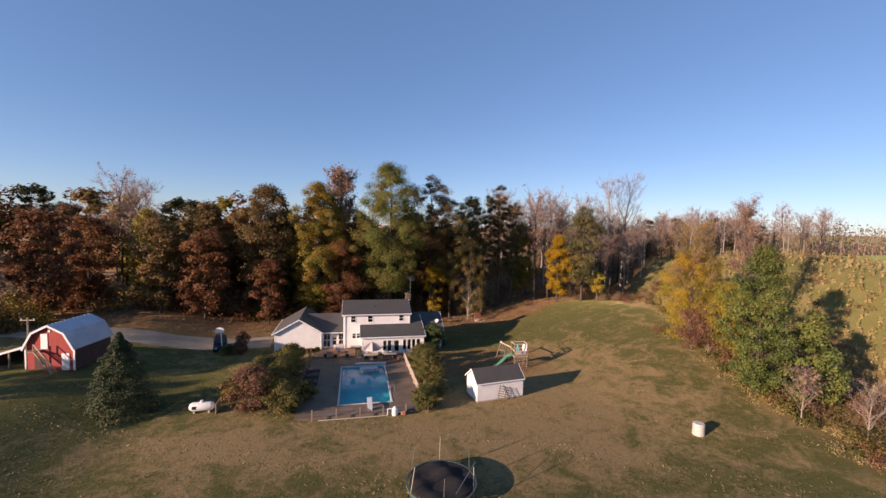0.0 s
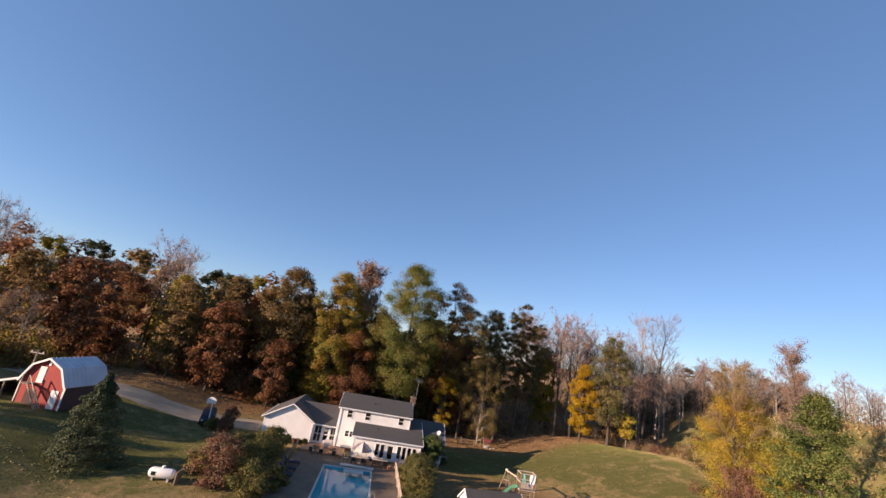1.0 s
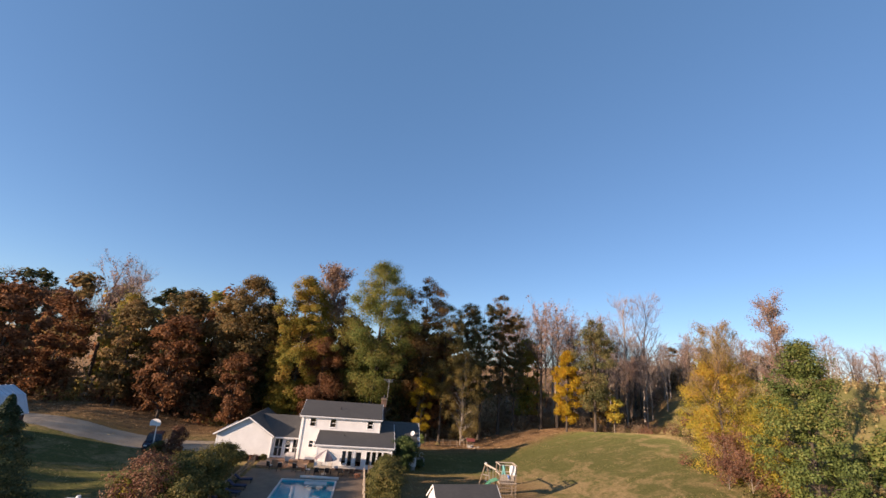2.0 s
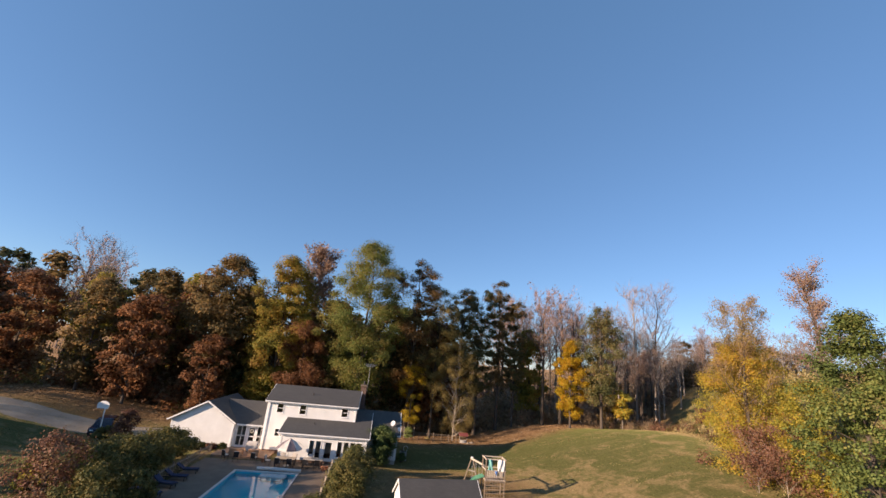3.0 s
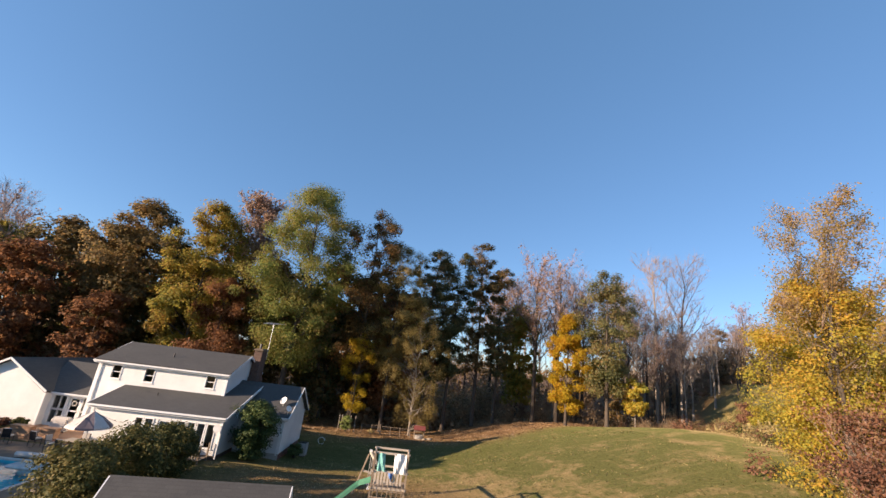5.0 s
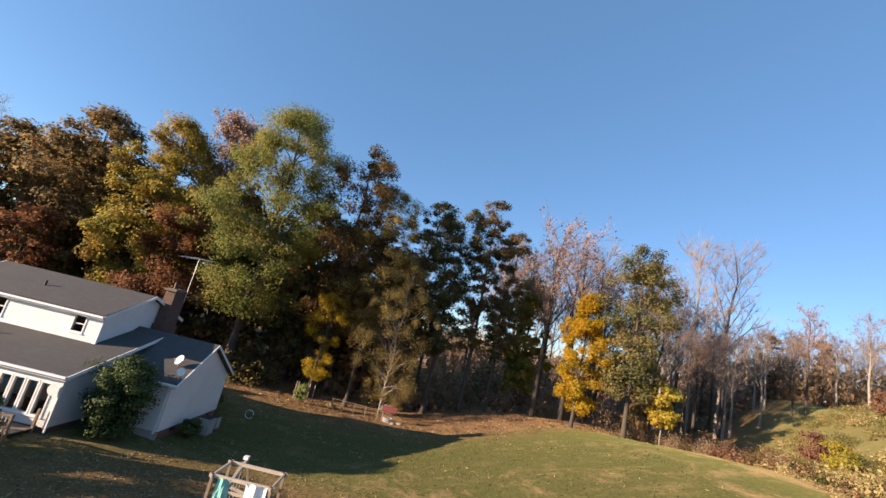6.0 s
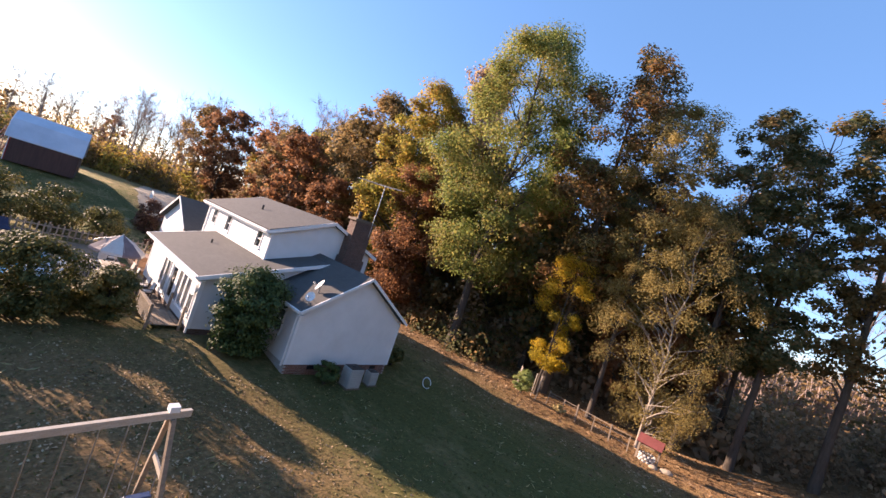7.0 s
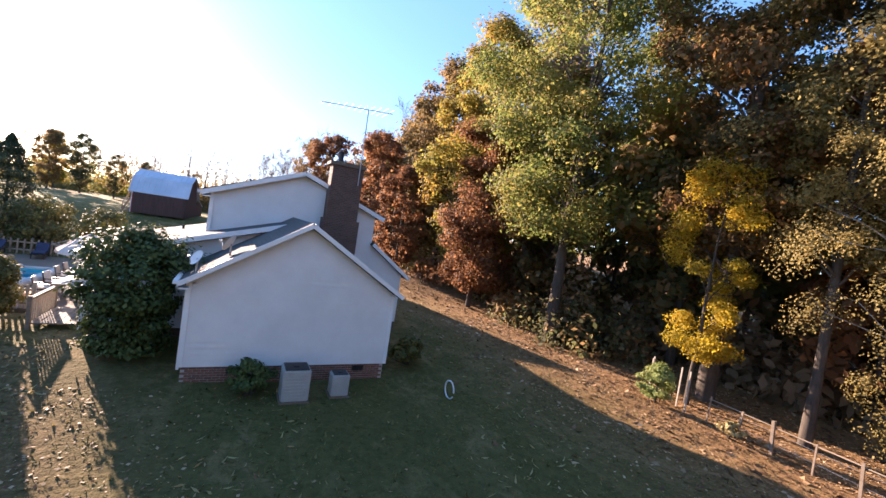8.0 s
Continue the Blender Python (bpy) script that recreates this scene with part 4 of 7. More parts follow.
# brush of the hedgerow: along the lawn's rising edge
edge_line = [(49.0, 78.0), (45.5, 70.0), (41.5, 60.0), (38.5, 53.0), (34.6, 46.0), (31.4, 40.0), (30.4, 35.0), (30.0, 30.0), (30.5, 25.0), (31.5, 19.0), (33.0, 12.0)]
brush = []
for (xa, ya), (xb, yb) in zip(edge_line, edge_line[1:]):
    for q in range(7):
        s = q / 7
        brush.append((xa + (xb - xa) * s + rr.uniform(0.8, 5.0), ya + (yb - ya) * s + rr.uniform(-0.7, 0.7), rr.uniform(0.8, 1.8), rr.uniform(1.0, 3.4) * (0.55 if ya > 52 else 1.0)))
foot = [(35.6 + rr.uniform(-3.4, 3.4), 45.0 + rr.uniform(-3.4, 2.6), rr.uniform(1.0, 1.7), rr.uniform(1.4, 2.8)) for _ in range(18)]
thicket("brush", foot[0::2], 115, 150, 0.075, SHRUBRED, "reddish-brown brush at the foot of the yellow trees", category="brush")
thicket("brush", foot[1::2], 116, 150, 0.075, YELLOWGREEN, "yellow-green brush at the foot of the yellow trees", category="brush")
thicket("brush", brush[0::3], 64, 170, 0.10, SHRUBRED, "reddish-brown brush of the hedgerow", category="brush")
thicket("brush", brush[1::3], 65, 170, 0.10, SHRUB, "dull green brush of the hedgerow", category="brush")
thicket("brush", brush[2::3], 66, 170, 0.10, OLIVE_TAN, "olive-tan brush of the hedgerow", category="brush")
edge = [(33.5 + rr.uniform(0, 9.5), 14 + 24 * rr.random(), rr.uniform(0.9, 1.9), rr.uniform(1.2, 3.0)) for _ in range(66)]
thicket("brush", edge[0::3], 117, 95, 0.085, SHRUBRED, "reddish-brown brush behind the young pines", category="brush")
thicket("brush", edge[1::3], 118, 95, 0.085, BUDS, "pinkish-tan brush behind the young pines", category="brush")
thicket("brush", edge[2::3], 119, 95, 0.085, OLIVE_TAN, "olive-tan brush behind the young pines", category="brush")
thicket("tall_grass", [(x + rr.uniform(-1.6, 0.4), y + rr.uniform(-1, 1), rr.uniform(0.6, 1.4), rr.uniform(0.35, 0.8)) for x, y, _, _ in brush for _ in range(2)], 67, 300, 0.05, STRAW, "tall straw-coloured grass along the hedgerow", category="grass")
thicket("weeds", [(44 + 1.55 * (k % 17) + rr.uniform(-0.8, 0.8), 18 + 0.82 * (k // 17) + rr.uniform(-0.5, 0.5), rr.uniform(0.2, 0.42), rr.uniform(1.1, 2.3)) for k in range(1000)], 68, 95, 0.12, STRAW, "tall straw-coloured weeds in the rough field", category="weeds")
thicket("weeds", [(40 + rr.uniform(0, 30), 8 + rr.uniform(0, 60), rr.uniform(0.8, 1.8), rr.uniform(0.8, 2.4)) for _ in range(60)], 69, 60, 0.12, SHRUBRED, "reddish brush in the rough field", category="weeds")


meadow = [(47 + 24 * rr.random(), 58 + 26 * rr.random(), rr.uniform(0.5, 1.3), rr.uniform(0.4, 1.1)) for _ in range(420)]
thicket("weeds", meadow[0::3], 107, 130, 0.065, STRAW, "pale straw weeds on the meadow hill", category="weeds")
thicket("weeds", meadow[1::3], 108, 130, 0.065, SHRUB, "dull green weeds on the meadow hill", category="weeds")
thicket("weeds", meadow[2::3], 109, 130, 0.065, OLIVE_TAN, "olive-tan weeds on the meadow hill", category="weeds")
hollow = [(42 + 14 * rr.random(), 71 + 13 * rr.random(), rr.uniform(0.9, 2.0), rr.uniform(1.0, 3.2)) for _ in range(66)]
thicket("brush", hollow[0::3], 110, 170, 0.06, SHRUBRED, "reddish-brown brush in the hollow by the wood", category="brush")
thicket("brush", hollow[1::3], 111, 170, 0.06, DRYLEAF, "dry brown brush in the hollow by the wood", category="brush")
thicket("brush", hollow[2::3], 112, 170, 0.06, SHRUB, "dull green brush in the hollow by the wood", category="brush")
slope = [(50 + rr.uniform(-4, 16), 62 + rr.uniform(-6, 20), rr.uniform(0.9, 1.9), rr.uniform(0.9, 2.1)) for _ in range(54)]
thicket("brush", slope[0::3], 104, 180, 0.062, SHRUB, "dull green brush on the rough slope", category="brush")
thicket("brush", slope[1::3], 105, 180, 0.062, OLIVE_TAN, "olive-tan brush on the rough slope", category="brush")
thicket("weeds", slope[2::3], 106, 180, 0.062, STRAW, "tall straw-coloured weeds on the rough slope", category="weeds")
for k, (x, y, h) in enumerate(((52.0, 70.5, 2.6), (56.5, 67.0, 3.0), (49.5, 66.0, 2.2), (60.5, 72.0, 2.4))):
    plant("dogwood_shrub", leafy_tree(270 + k, h, 1.5, 0.2, 40, 90, 0.08, PALEBARK, SHRUBRED if k != 2 else YELLOWGREEN, top=0.5, puff=0.28, trunk=0.02), x, y, "spreading shrub with thin dull red leaves on the rough slope" if k != 2 else "low shrub with yellow leaves at the lawn's corner", "shrub", "shrubs of the rough slope", turn=k * 1.3)


def far_woods(seed, n, r0, r1, a0, a1, material, label, tall=19.0, stems=0.14):
    """A far belt of wood with an uneven top: upright stems and a fine haze of twigs and leaves."""
    rng = np.random.default_rng(seed)
    a = rng.uniform(a0, a1, size=n)
    rad = r0 + (r1 - r0) * rng.uniform(0, 1, size=n) ** 1.6
    x, y = rad * np.cos(a), 50 + rad * np.sin(a)
    top = tall * (0.74 + 0.12 * np.sin(x * 0.31 + y * 0.11) + 0.11 * np.sin(y * 0.37 - x * 0.07) + 0.08 * np.sin(x * 0.083 + y * 0.19 + 2))
    ground_z = gz(x, y)
    z = ground_z + top * 0.86 * rng.uniform(0, 1, size=n) ** 1.3
    nr = rng.normal(size=(n, 3)) * np.array((1, 1, 0.5))
    me = quads_mesh("far_woods", np.stack([x, y, z], 1), nr, 0.42 * rng.uniform(0.5, 1.5, size=n), rng, 0.5)
    me.materials.append(material)
    ob = tagged(new("far_woods", me), label, "woods", kind="stuff")
    m = int(n * stems)
    m = min(m, n)
    th = rng.uniform(0, math.pi, size=m)
    side = np.stack([np.cos(th), np.sin(th), np.zeros(m)], 1) * rng.uniform(0.07, 0.2, size=(m, 1))
    low = np.stack([x[:m], y[:m], ground_z[:m] - 0.5], 1)
    tip = low + np.stack([rng.normal(size=m) * 1.2, rng.normal(size=m) * 1.2, top[:m] * rng.uniform(0.45, 1.22, size=m)], 1)
    v = np.stack([low - side, low + side, tip], 1).reshape(-1, 3)
    st = bpy.data.meshes.new("far_stems")
    st.from_pydata(v.tolist(), [], np.arange(3 * m).reshape(-1, 3).tolist())
    st.materials.append(TWIG)
    tagged(new("far_stems", st), "pale upright stems of the far woods", "woods", kind="stuff")
    return ob


far_woods(71, 24000, 150, 205, radians(-28), radians(56), DRYLEAF, "far bare grey-brown woods along the rise", 13.0, 0.10)
far_woods(76, 15000, 88, 120, radians(26), radians(58), DRYLEAF, "brown haze of bare thicket in the wood", 9.0, 0.012)
far_woods(75, 17000, 95, 170, radians(52), radians(100), OAK_BROWN, "far brown brush beyond the slim trees", 13.0, 0.3)
middle_storey(101, 50, 104, 98.0, 116.0, 44, DRYLEAF, "dull brown thicket under the leafless trees", 1.5, 4.0, 0.15, 20)
far_woods(72, 3000, 150, 220, radians(76), radians(150), OAK_BROWN, "far brown woods behind the house")
far_woods(73, 16000, 118, 170, radians(150), radians(250), OAK_BROWN, "far brown woods beyond the barn", 15.0, 0.03)
copse = [(-57.5 - 0.35 * k + rr.uniform(-2, 2), 70.0 - 0.62 * k + rr.uniform(-1, 1), rr.uniform(1.6, 2.8), rr.uniform(5.0, 8.5)) for k in range(32)]
thicket("undergrowth", copse[0::2], 113, 34, 0.20, OAK_OCHRE, "olive-ochre thicket at the edge of the drive")
thicket("undergrowth", copse[1::2], 114, 34, 0.20, OAK_BROWN, "brown thicket at the edge of the drive")
for k in range(7):
    plant("poplar_tree", (bare_a, bare_d)[k % 2], -61.0 - 1.1 * k, 68.5 - 2.9 * k, "small leafless tree at the edge of the drive", group=WB, turn=k * 1.9, scale=0.44 + 0.03 * (k * 3 % 4))
belt = [(rr.uniform(-108, -82), 4 + 1.15 * k, rr.uniform(2.0, 4.2), rr.uniform(3.5, 7.5)) for k in range(48)]
thicket("undergrowth", belt[0::2], 102, 26, 0.26, OLIVE_GREEN, "dull green thicket at the edge of the far lawn")
thicket("undergrowth", belt[1::2], 103, 26, 0.26, OAK_OCHRE, "olive-brown thicket at the edge of the far lawn")
far_woods(74, 4000, 150, 230, radians(250), radians(330), OAK_BROWN, "far brown woods behind the lawn")

# ---- the house ----
house = thing("house", (-9.0, 61.0, 0.0), "white two-storey farmhouse with grey shingle roofs and a garage wing", "house")
LAP = 0.19


def wall(parent, axis, at, a0, a1, z0, z1, side, holes=(), peak=None, planks=False, thick=0.16, label=""):
    """An outer wall in the plane axis = at, from a0 to a1 and z0 to z1, facing side (+1/-1) along the axis, with openings
    (a0, a1, z0, z1) through it, an optional gable peak (a, z), and lapped boards on its face."""
    inner, outer = at - side * thick, at
    bm = bmesh.new()

    def blk(p0, p1, q0, q1, i, o):
        if axis == "y":
            box(bm, p0, min(i, o), q0, p1, max(i, o), q1)
        else:
            box(bm, min(i, o), p0, q0, max(i, o), p1, q1)
    As = sorted({a0, a1, *[h[0] for h in holes], *[h[1] for h in holes]})
    Zs = sorted({z0, z1, *[h[2] for h in holes], *[h[3] for h in holes]})
    for p, q in zip(As, As[1:]):
        for u, v in zip(Zs, Zs[1:]):
            if not any(h[0] < (p + q) / 2 < h[1] and h[2] < (u + v) / 2 < h[3] for h in holes):
                blk(p, q, u, v, inner, outer)
    if peak:
        tri = prism([(a0, z1), (a1, z1), peak], inner, outer, axis)
        tri_me = bpy.data.meshes.new("tri")
        tri.to_mesh(tri_me)
        tri.free()
        bm.from_mesh(tri_me)
    w = part("wall", bm, WHITE, parent, label)
    boards = bmesh.new()
    z = z0
    top = peak[1] if peak else z1
    while z < top - 0.02:
        zz = min(z + LAP, top)
        lo, hi = a0, a1
        if peak and zz > z1:
            k = (zz - z1) / (peak[1] - z1)
            lo, hi = a0 + (peak[0] - a0) * k, a1 + (peak[0] - a1) * k
        spans = [(lo, hi)]
        for h in holes:
            if h[2] < (z + zz) / 2 < h[3]:
                spans = [s for p, q in spans for s in ((p, min(q, h[0])), (max(p, h[1]), q)) if s[1] - s[0] > 0.03]
        for p, q in spans:
            o1, o2 = outer + side * 0.022, outer + side * 0.006
            prof = [(outer, z), (o1, z), (o2, zz), (outer, zz)]
            pb = prism([(c, d) for c, d in prof], p, q, "x" if axis == "y" else "y")
            if planks:
                part("plank", pb, WHITE, w)
            else:
                tm = bpy.data.meshes.new("t")
                pb.to_mesh(tm)
                pb.free()
                boards.from_mesh(tm)
                bpy.data.meshes.remove(tm)
        z += LAP
    if not planks:
        part("siding", boards, WHITE, w)
    return w


def window(parent, axis, at, a0, a1, z0, z1, side, bars=1, name="window", label="double-hung window with a dark pane"):
    """Frame, meeting rail, sill and glass in an opening."""
    def b(p0, p1, q0, q1, d0, d1):
        i, o = at + side * d0, at + side * d1
        return (p0, min(i, o), q0, p1, max(i, o), q1) if axis == "y" else (min(i, o), p0, q0, max(i, o), p1, q1)
    f = 0.07
    fr = boxes(b(a0 - f, a1 + f, z1, z1 + f, -0.02, 0.05), b(a0 - f, a1 + f, z0 - f, z0, -0.02, 0.05), b(a0 - f, a0, z0, z1, -0.02, 0.05), b(a1, a1 + f, z0, z1, -0.02, 0.05))
    win = part(name, fr, TRIM, parent, label)
    part("sill", boxes(b(a0 - 0.1, a1 + 0.1, z0 - f - 0.04, z0 - f + 0.0, -0.02, 0.09)), TRIM, win)
    for k in range(bars):
        zc = z0 + (z1 - z0) * (k + 1) / (bars + 1)
        part("rail", boxes(b(a0, a1, zc - 0.025, zc + 0.025, -0.06, -0.01)), TRIM, win)
    part("pane", boxes(b(a0, a1, z0, z1, -0.075, -0.068)), GLASS, win)
    return win


def roof_slab(parent, quad, thick=0.14, label="", up=(0, 0, 1)):
    """A roof plane from four corners (eave a, eave b, ridge b, ridge a) with shingle rows measured along it."""
    q = [Vector(p) for p in quad]
    nrm = (q[1] - q[0]).cross(q[3] - q[0]).normalized()
    if nrm.z < 0:
        nrm = -nrm
    bm = bmesh.new()
    top = [bm.verts.new(p) for p in q]
    bot = [bm.verts.new(p - nrm * thick) for p in q]
    bm.faces.new(top)
    bm.faces.new(bot[::-1])
    n = len(q)
    for i in range(n):
        j = (i + 1) % n
        bm.faces.new((top[i], bot[i], bot[j], top[j]))
    uv = bm.loops.layers.uv.new("UVMap")
    u = (q[1] - q[0]).normalized()
    v = nrm.cross(u).normalized()
    for f in bm.faces:
        for l in f.loops:
            d = l.vert.co - q[0]
            l[uv].uv = (d.dot(u), d.dot(v))
    return part("roof", bm, SHINGLE, parent, label)


def fascia(parent, p0, p1, h=0.15, w=0.04, name="fascia"):
    return part(name, beam(p0, p1, w, h), TRIM, parent)


# main block
MX0, MX1, MY0, MY1, ME, MR = -11.85, -2.24, 58.28, 65.05, 5.34, 6.74
up_wins = [(-10.83, -10.2, 4.15, 5.05), (-8.38, -7.74, 4.12, 5.05), (-3.75, -3.12, 4.2, 5.06)]
low_wins = [(-10.62, -10.14, 1.75, 2.45), (-10.0, -9.54, 1.75, 2.45)]
wall(house, "y", MY0, MX0, MX1, 0.35, ME, -1, up_wins + low_wins)
wall(house, "y", MY1, MX0, MX1, 0.35, ME, 1)
wall(house, "x", MX0, MY0, MY1, 0.35, ME, -1, peak=(61.66, MR - 0.1))
wall(house, "x", MX1, MY0, MY1, 0.35, ME, 1, peak=(61.66, MR - 0.1))
for a0, a1, z0, z1 in up_wins + low_wins:
    window(house, "y", MY0, a0, a1, z0, z1, -1)
for xc in (MX0, MX1):
    part("corner_board", boxes((xc - 0.1, MY0 - 0.035, 0.35, xc + 0.1, MY0 + 0.1, ME)), TRIM, house)
part("foundation", boxes((MX0 + 0.02, MY0 + 0.02, -0.4, MX1 - 0.02, MY1 - 0.02, 0.35)), BRICKWORK, house, "low brick foundation")
part("floor", boxes((MX0 + 0.2, MY0 + 0.2, 2.75, MX1 - 0.2, MY1 - 0.2, 2.95)), WOOD, house)
roof_slab(house, [(-12.15, 57.95, 5.42), (-1.95, 57.95, 5.42), (-1.95, 61.68, 6.82), (-12.15, 61.68, 6.82)])
roof_slab(house, [(-1.95, 65.41, 5.42), (-12.15, 65.41, 5.42), (-12.15, 61.68, 6.82), (-1.95, 61.68, 6.82)])
fascia(house, (-12.15, 57.93, 5.25), (-1.95, 57.93, 5.25))
part("gutter", beam((-12.15, 57.86, 5.30), (-1.95, 57.86, 5.30), 0.11, 0.10), TRIM, house, "white eave gutter")
part("soffit", boxes((-12.12, 57.96, 5.13, -1.98, MY0, 5.17)), TRIM, house)
for xg in (-12.16, -1.94):
    fascia(house, (xg, 57.95, 5.27), (xg, 61.68, 6.73), 0.18, 0.05, "bargeboard")
    fascia(house, (xg, 65.41, 5.27), (xg, 61.68, 6.73), 0.18, 0.05, "bargeboard")
wall(house, "y", 66.8, MX0, MX1, 0.35, 2.6, 1)
wall(house, "x", MX1, MY1, 66.8, 0.35, 2.6, 1)
wall(house, "x", MX0, MY1, 66.8, 0.35, 2.6, -1)
for xr in (MX0, MX1 - 0.15):
    part("gable_infill", prism([(MY1, 2.6), (66.8, 2.6), (66.8, 2.72), (MY1, 4.02)], xr, xr + 0.15, "x"), WHITE, house)
part("foundation", boxes((MX0 + 0.02, MY1, -0.6, MX1 - 0.02, 66.78, 0.35)), BRICKWORK, house, "low brick foundation")
roof_slab(house, [(-1.95, 67.1, 2.66), (-12.15, 67.1, 2.66), (-12.15, MY1 + 0.02, 4.16), (-1.95, MY1 + 0.02, 4.16)])
for xg in (-12.16, -1.94):
    fascia(house, (xg, 67.1, 2.58), (xg, MY1 + 0.02, 4.08), 0.16, 0.05, "bargeboard")
fascia(house, (-12.15, 67.12, 2.56), (-1.95, 67.12, 2.56))
fascia(house, (-12.15, 65.43, 5.31), (-1.95, 65.43, 5.31))
part("vent_pipe", rod((-7.4, 59.7, 5.9), (-7.4, 59.7, 6.38), 0.06), DARKMETAL, house, "dark plumbing vent")
part("downspout", boxes((MX0 + 0.12, MY0 - 0.10, 0.3, MX0 + 0.20, MY0 - 0.02, 5.2)), TRIM, house)

# garage wing, gable to the lawn
GX0, GX1, GP, GE, GT, GY = -21.43, -15.05, -18.08, 2.66, 4.64, 58.40
wall(house, "y", GY, GX0, GX1, 0.25, GE, -1, peak=(GP, GT))
wall(house, "x", GX0, GY, 67.0, 0.25, GE, -1)
wall(house, "x", GX1, GY, 67.0, 0.25, GE, 1)
wall(house, "y", 67.0, GX0, GX1, 0.25, GE, 1, peak=(GP, GT))
part("foundation", boxes((GX0 + 0.02, GY + 0.02, -0.4, GX1 - 0.02, 66.98, 0.25)), BRICKWORK, house, "low brick foundation")
roof_slab(house, [(-21.72, 58.05, 2.68), (-21.72, 67.3, 2.68), (GP, 67.3, 4.78), (GP, 58.05, 4.78)])
roof_slab(house, [(-14.8, 67.3, 2.68), (-14.8, 58.05, 2.68), (GP, 58.05, 4.78), (GP, 67.3, 4.78)])
fascia(house, (-21.72, 58.03, 2.66), (GP, 58.03, 4.71), 0.14, 0.05, "bargeboard")
fascia(house, (-14.8, 58.03, 2.66), (GP, 58.03, 4.71), 0.14, 0.05, "bargeboard")
part("gutter", beam((-21.78, 58.05, 2.66), (-21.78, 67.3, 2.66), 0.11, 0.10), TRIM, house)
part("corner_board", boxes((GX0 - 0.03, GY - 0.035, 0.25, GX0 + 0.12, GY + 0.1, GE)), TRIM, house)
part("corner_board", boxes((GX1 - 0.12, GY - 0.035, 0.25, GX1 + 0.03, GY + 0.1, GE)), TRIM, house)

# breezeway between garage and main block
BY = 59.0
b_holes = [(-14.72, -14.32, 0.35, 1.35), (-14.72, -14.32, 1.45, 2.42), (-14.22, -13.86, 0.35, 1.35), (-14.22, -13.86, 1.45, 2.42), (-13.6, -12.8, 0.3, 2.35), (-12.6, -12.28, 0.35, 1.35), (-12.6, -12.28, 1.45, 2.42), (-12.2, -11.9, 0.35, 1.35), (-12.2, -11.9, 1.45, 2.42)]
wall(house, "y", BY, GX1, MX0, 0.25, 2.55, -1, b_holes)
for a0, a1, z0, z1 in b_holes:
    if z1 - z0 > 1.5:
        d = part("door", boxes((a0 + 0.01, BY + 0.02, z0, a0 + 0.13, BY + 0.07, z1), (a1 - 0.13, BY + 0.02, z0, a1 - 0.01, BY + 0.07, z1), (a0 + 0.13, BY + 0.02, z0, a1 - 0.13, BY + 0.07, z0 + 0.35), (a0 + 0.13, BY + 0.02, z1 - 0.14, a1 - 0.13, BY + 0.07, z1), (a0 + 0.13, BY + 0.02, z0 + 1.0, a1 - 0.13, BY + 0.07, z0 + 1.1)), TRIM, house, "white screen door with a wreath")
        part("pane", boxes((a0 + 0.13, BY + 0.04, z0 + 0.35, a1 - 0.13, BY + 0.05, z1 - 0.14)), GLASS, d)
        part("handle", rod((a1 - 0.07, BY - 0.03, z0 + 0.95), (a1 - 0.07, BY - 0.03, z0 + 1.1), 0.02), DARKMETAL, d, "dark handle")
        wr = bmesh.new()
        for k in range(18):
            t = 2 * math.pi * k / 18
            t2 = 2 * math.pi * (k + 1) / 18
            tube(wr, ((a0 + a1) / 2 + 0.16 * math.cos(t), BY, z0 + 1.6 + 0.16 * math.sin(t)), ((a0 + a1) / 2 + 0.16 * math.cos(t2), BY, z0 + 1.6 + 0.16 * math.sin(t2)), 0.05, 0.05, 6)
        part("wreath", wr, STONE, d, "pale dried wreath")
    else:
        window(house, "y", BY, a0, a1, z0, z1, -1, 0, label="screened porch window with a dark pane")
wall(house, "y", 65.5, GX1, MX0, 0.25, 2.55, 1)
part("foundation", boxes((GX1, BY + 0.02, -0.4, MX0, 65.4, 0.25)), MORTAR, house)
roof_slab(house, [(-15.6, 58.62, 2.62), (-11.87, 58.62, 2.62), (-11.87, 62.6, 4.62), (-17.4, 62.6, 4.62)])
roof_slab(house, [(-11.87, 66.6, 2.62), (-15.6, 66.6, 2.62), (-17.4, 62.6, 4.62), (-11.87, 62.6, 4.62)])
fascia(house, (-14.8, 58.60, 2.52), (-11.87, 58.60, 2.52), 0.16)
part("gutter", beam((-14.8, 58.54, 2.57), (-11.87, 58.54, 2.57), 0.10, 0.09), TRIM, house)

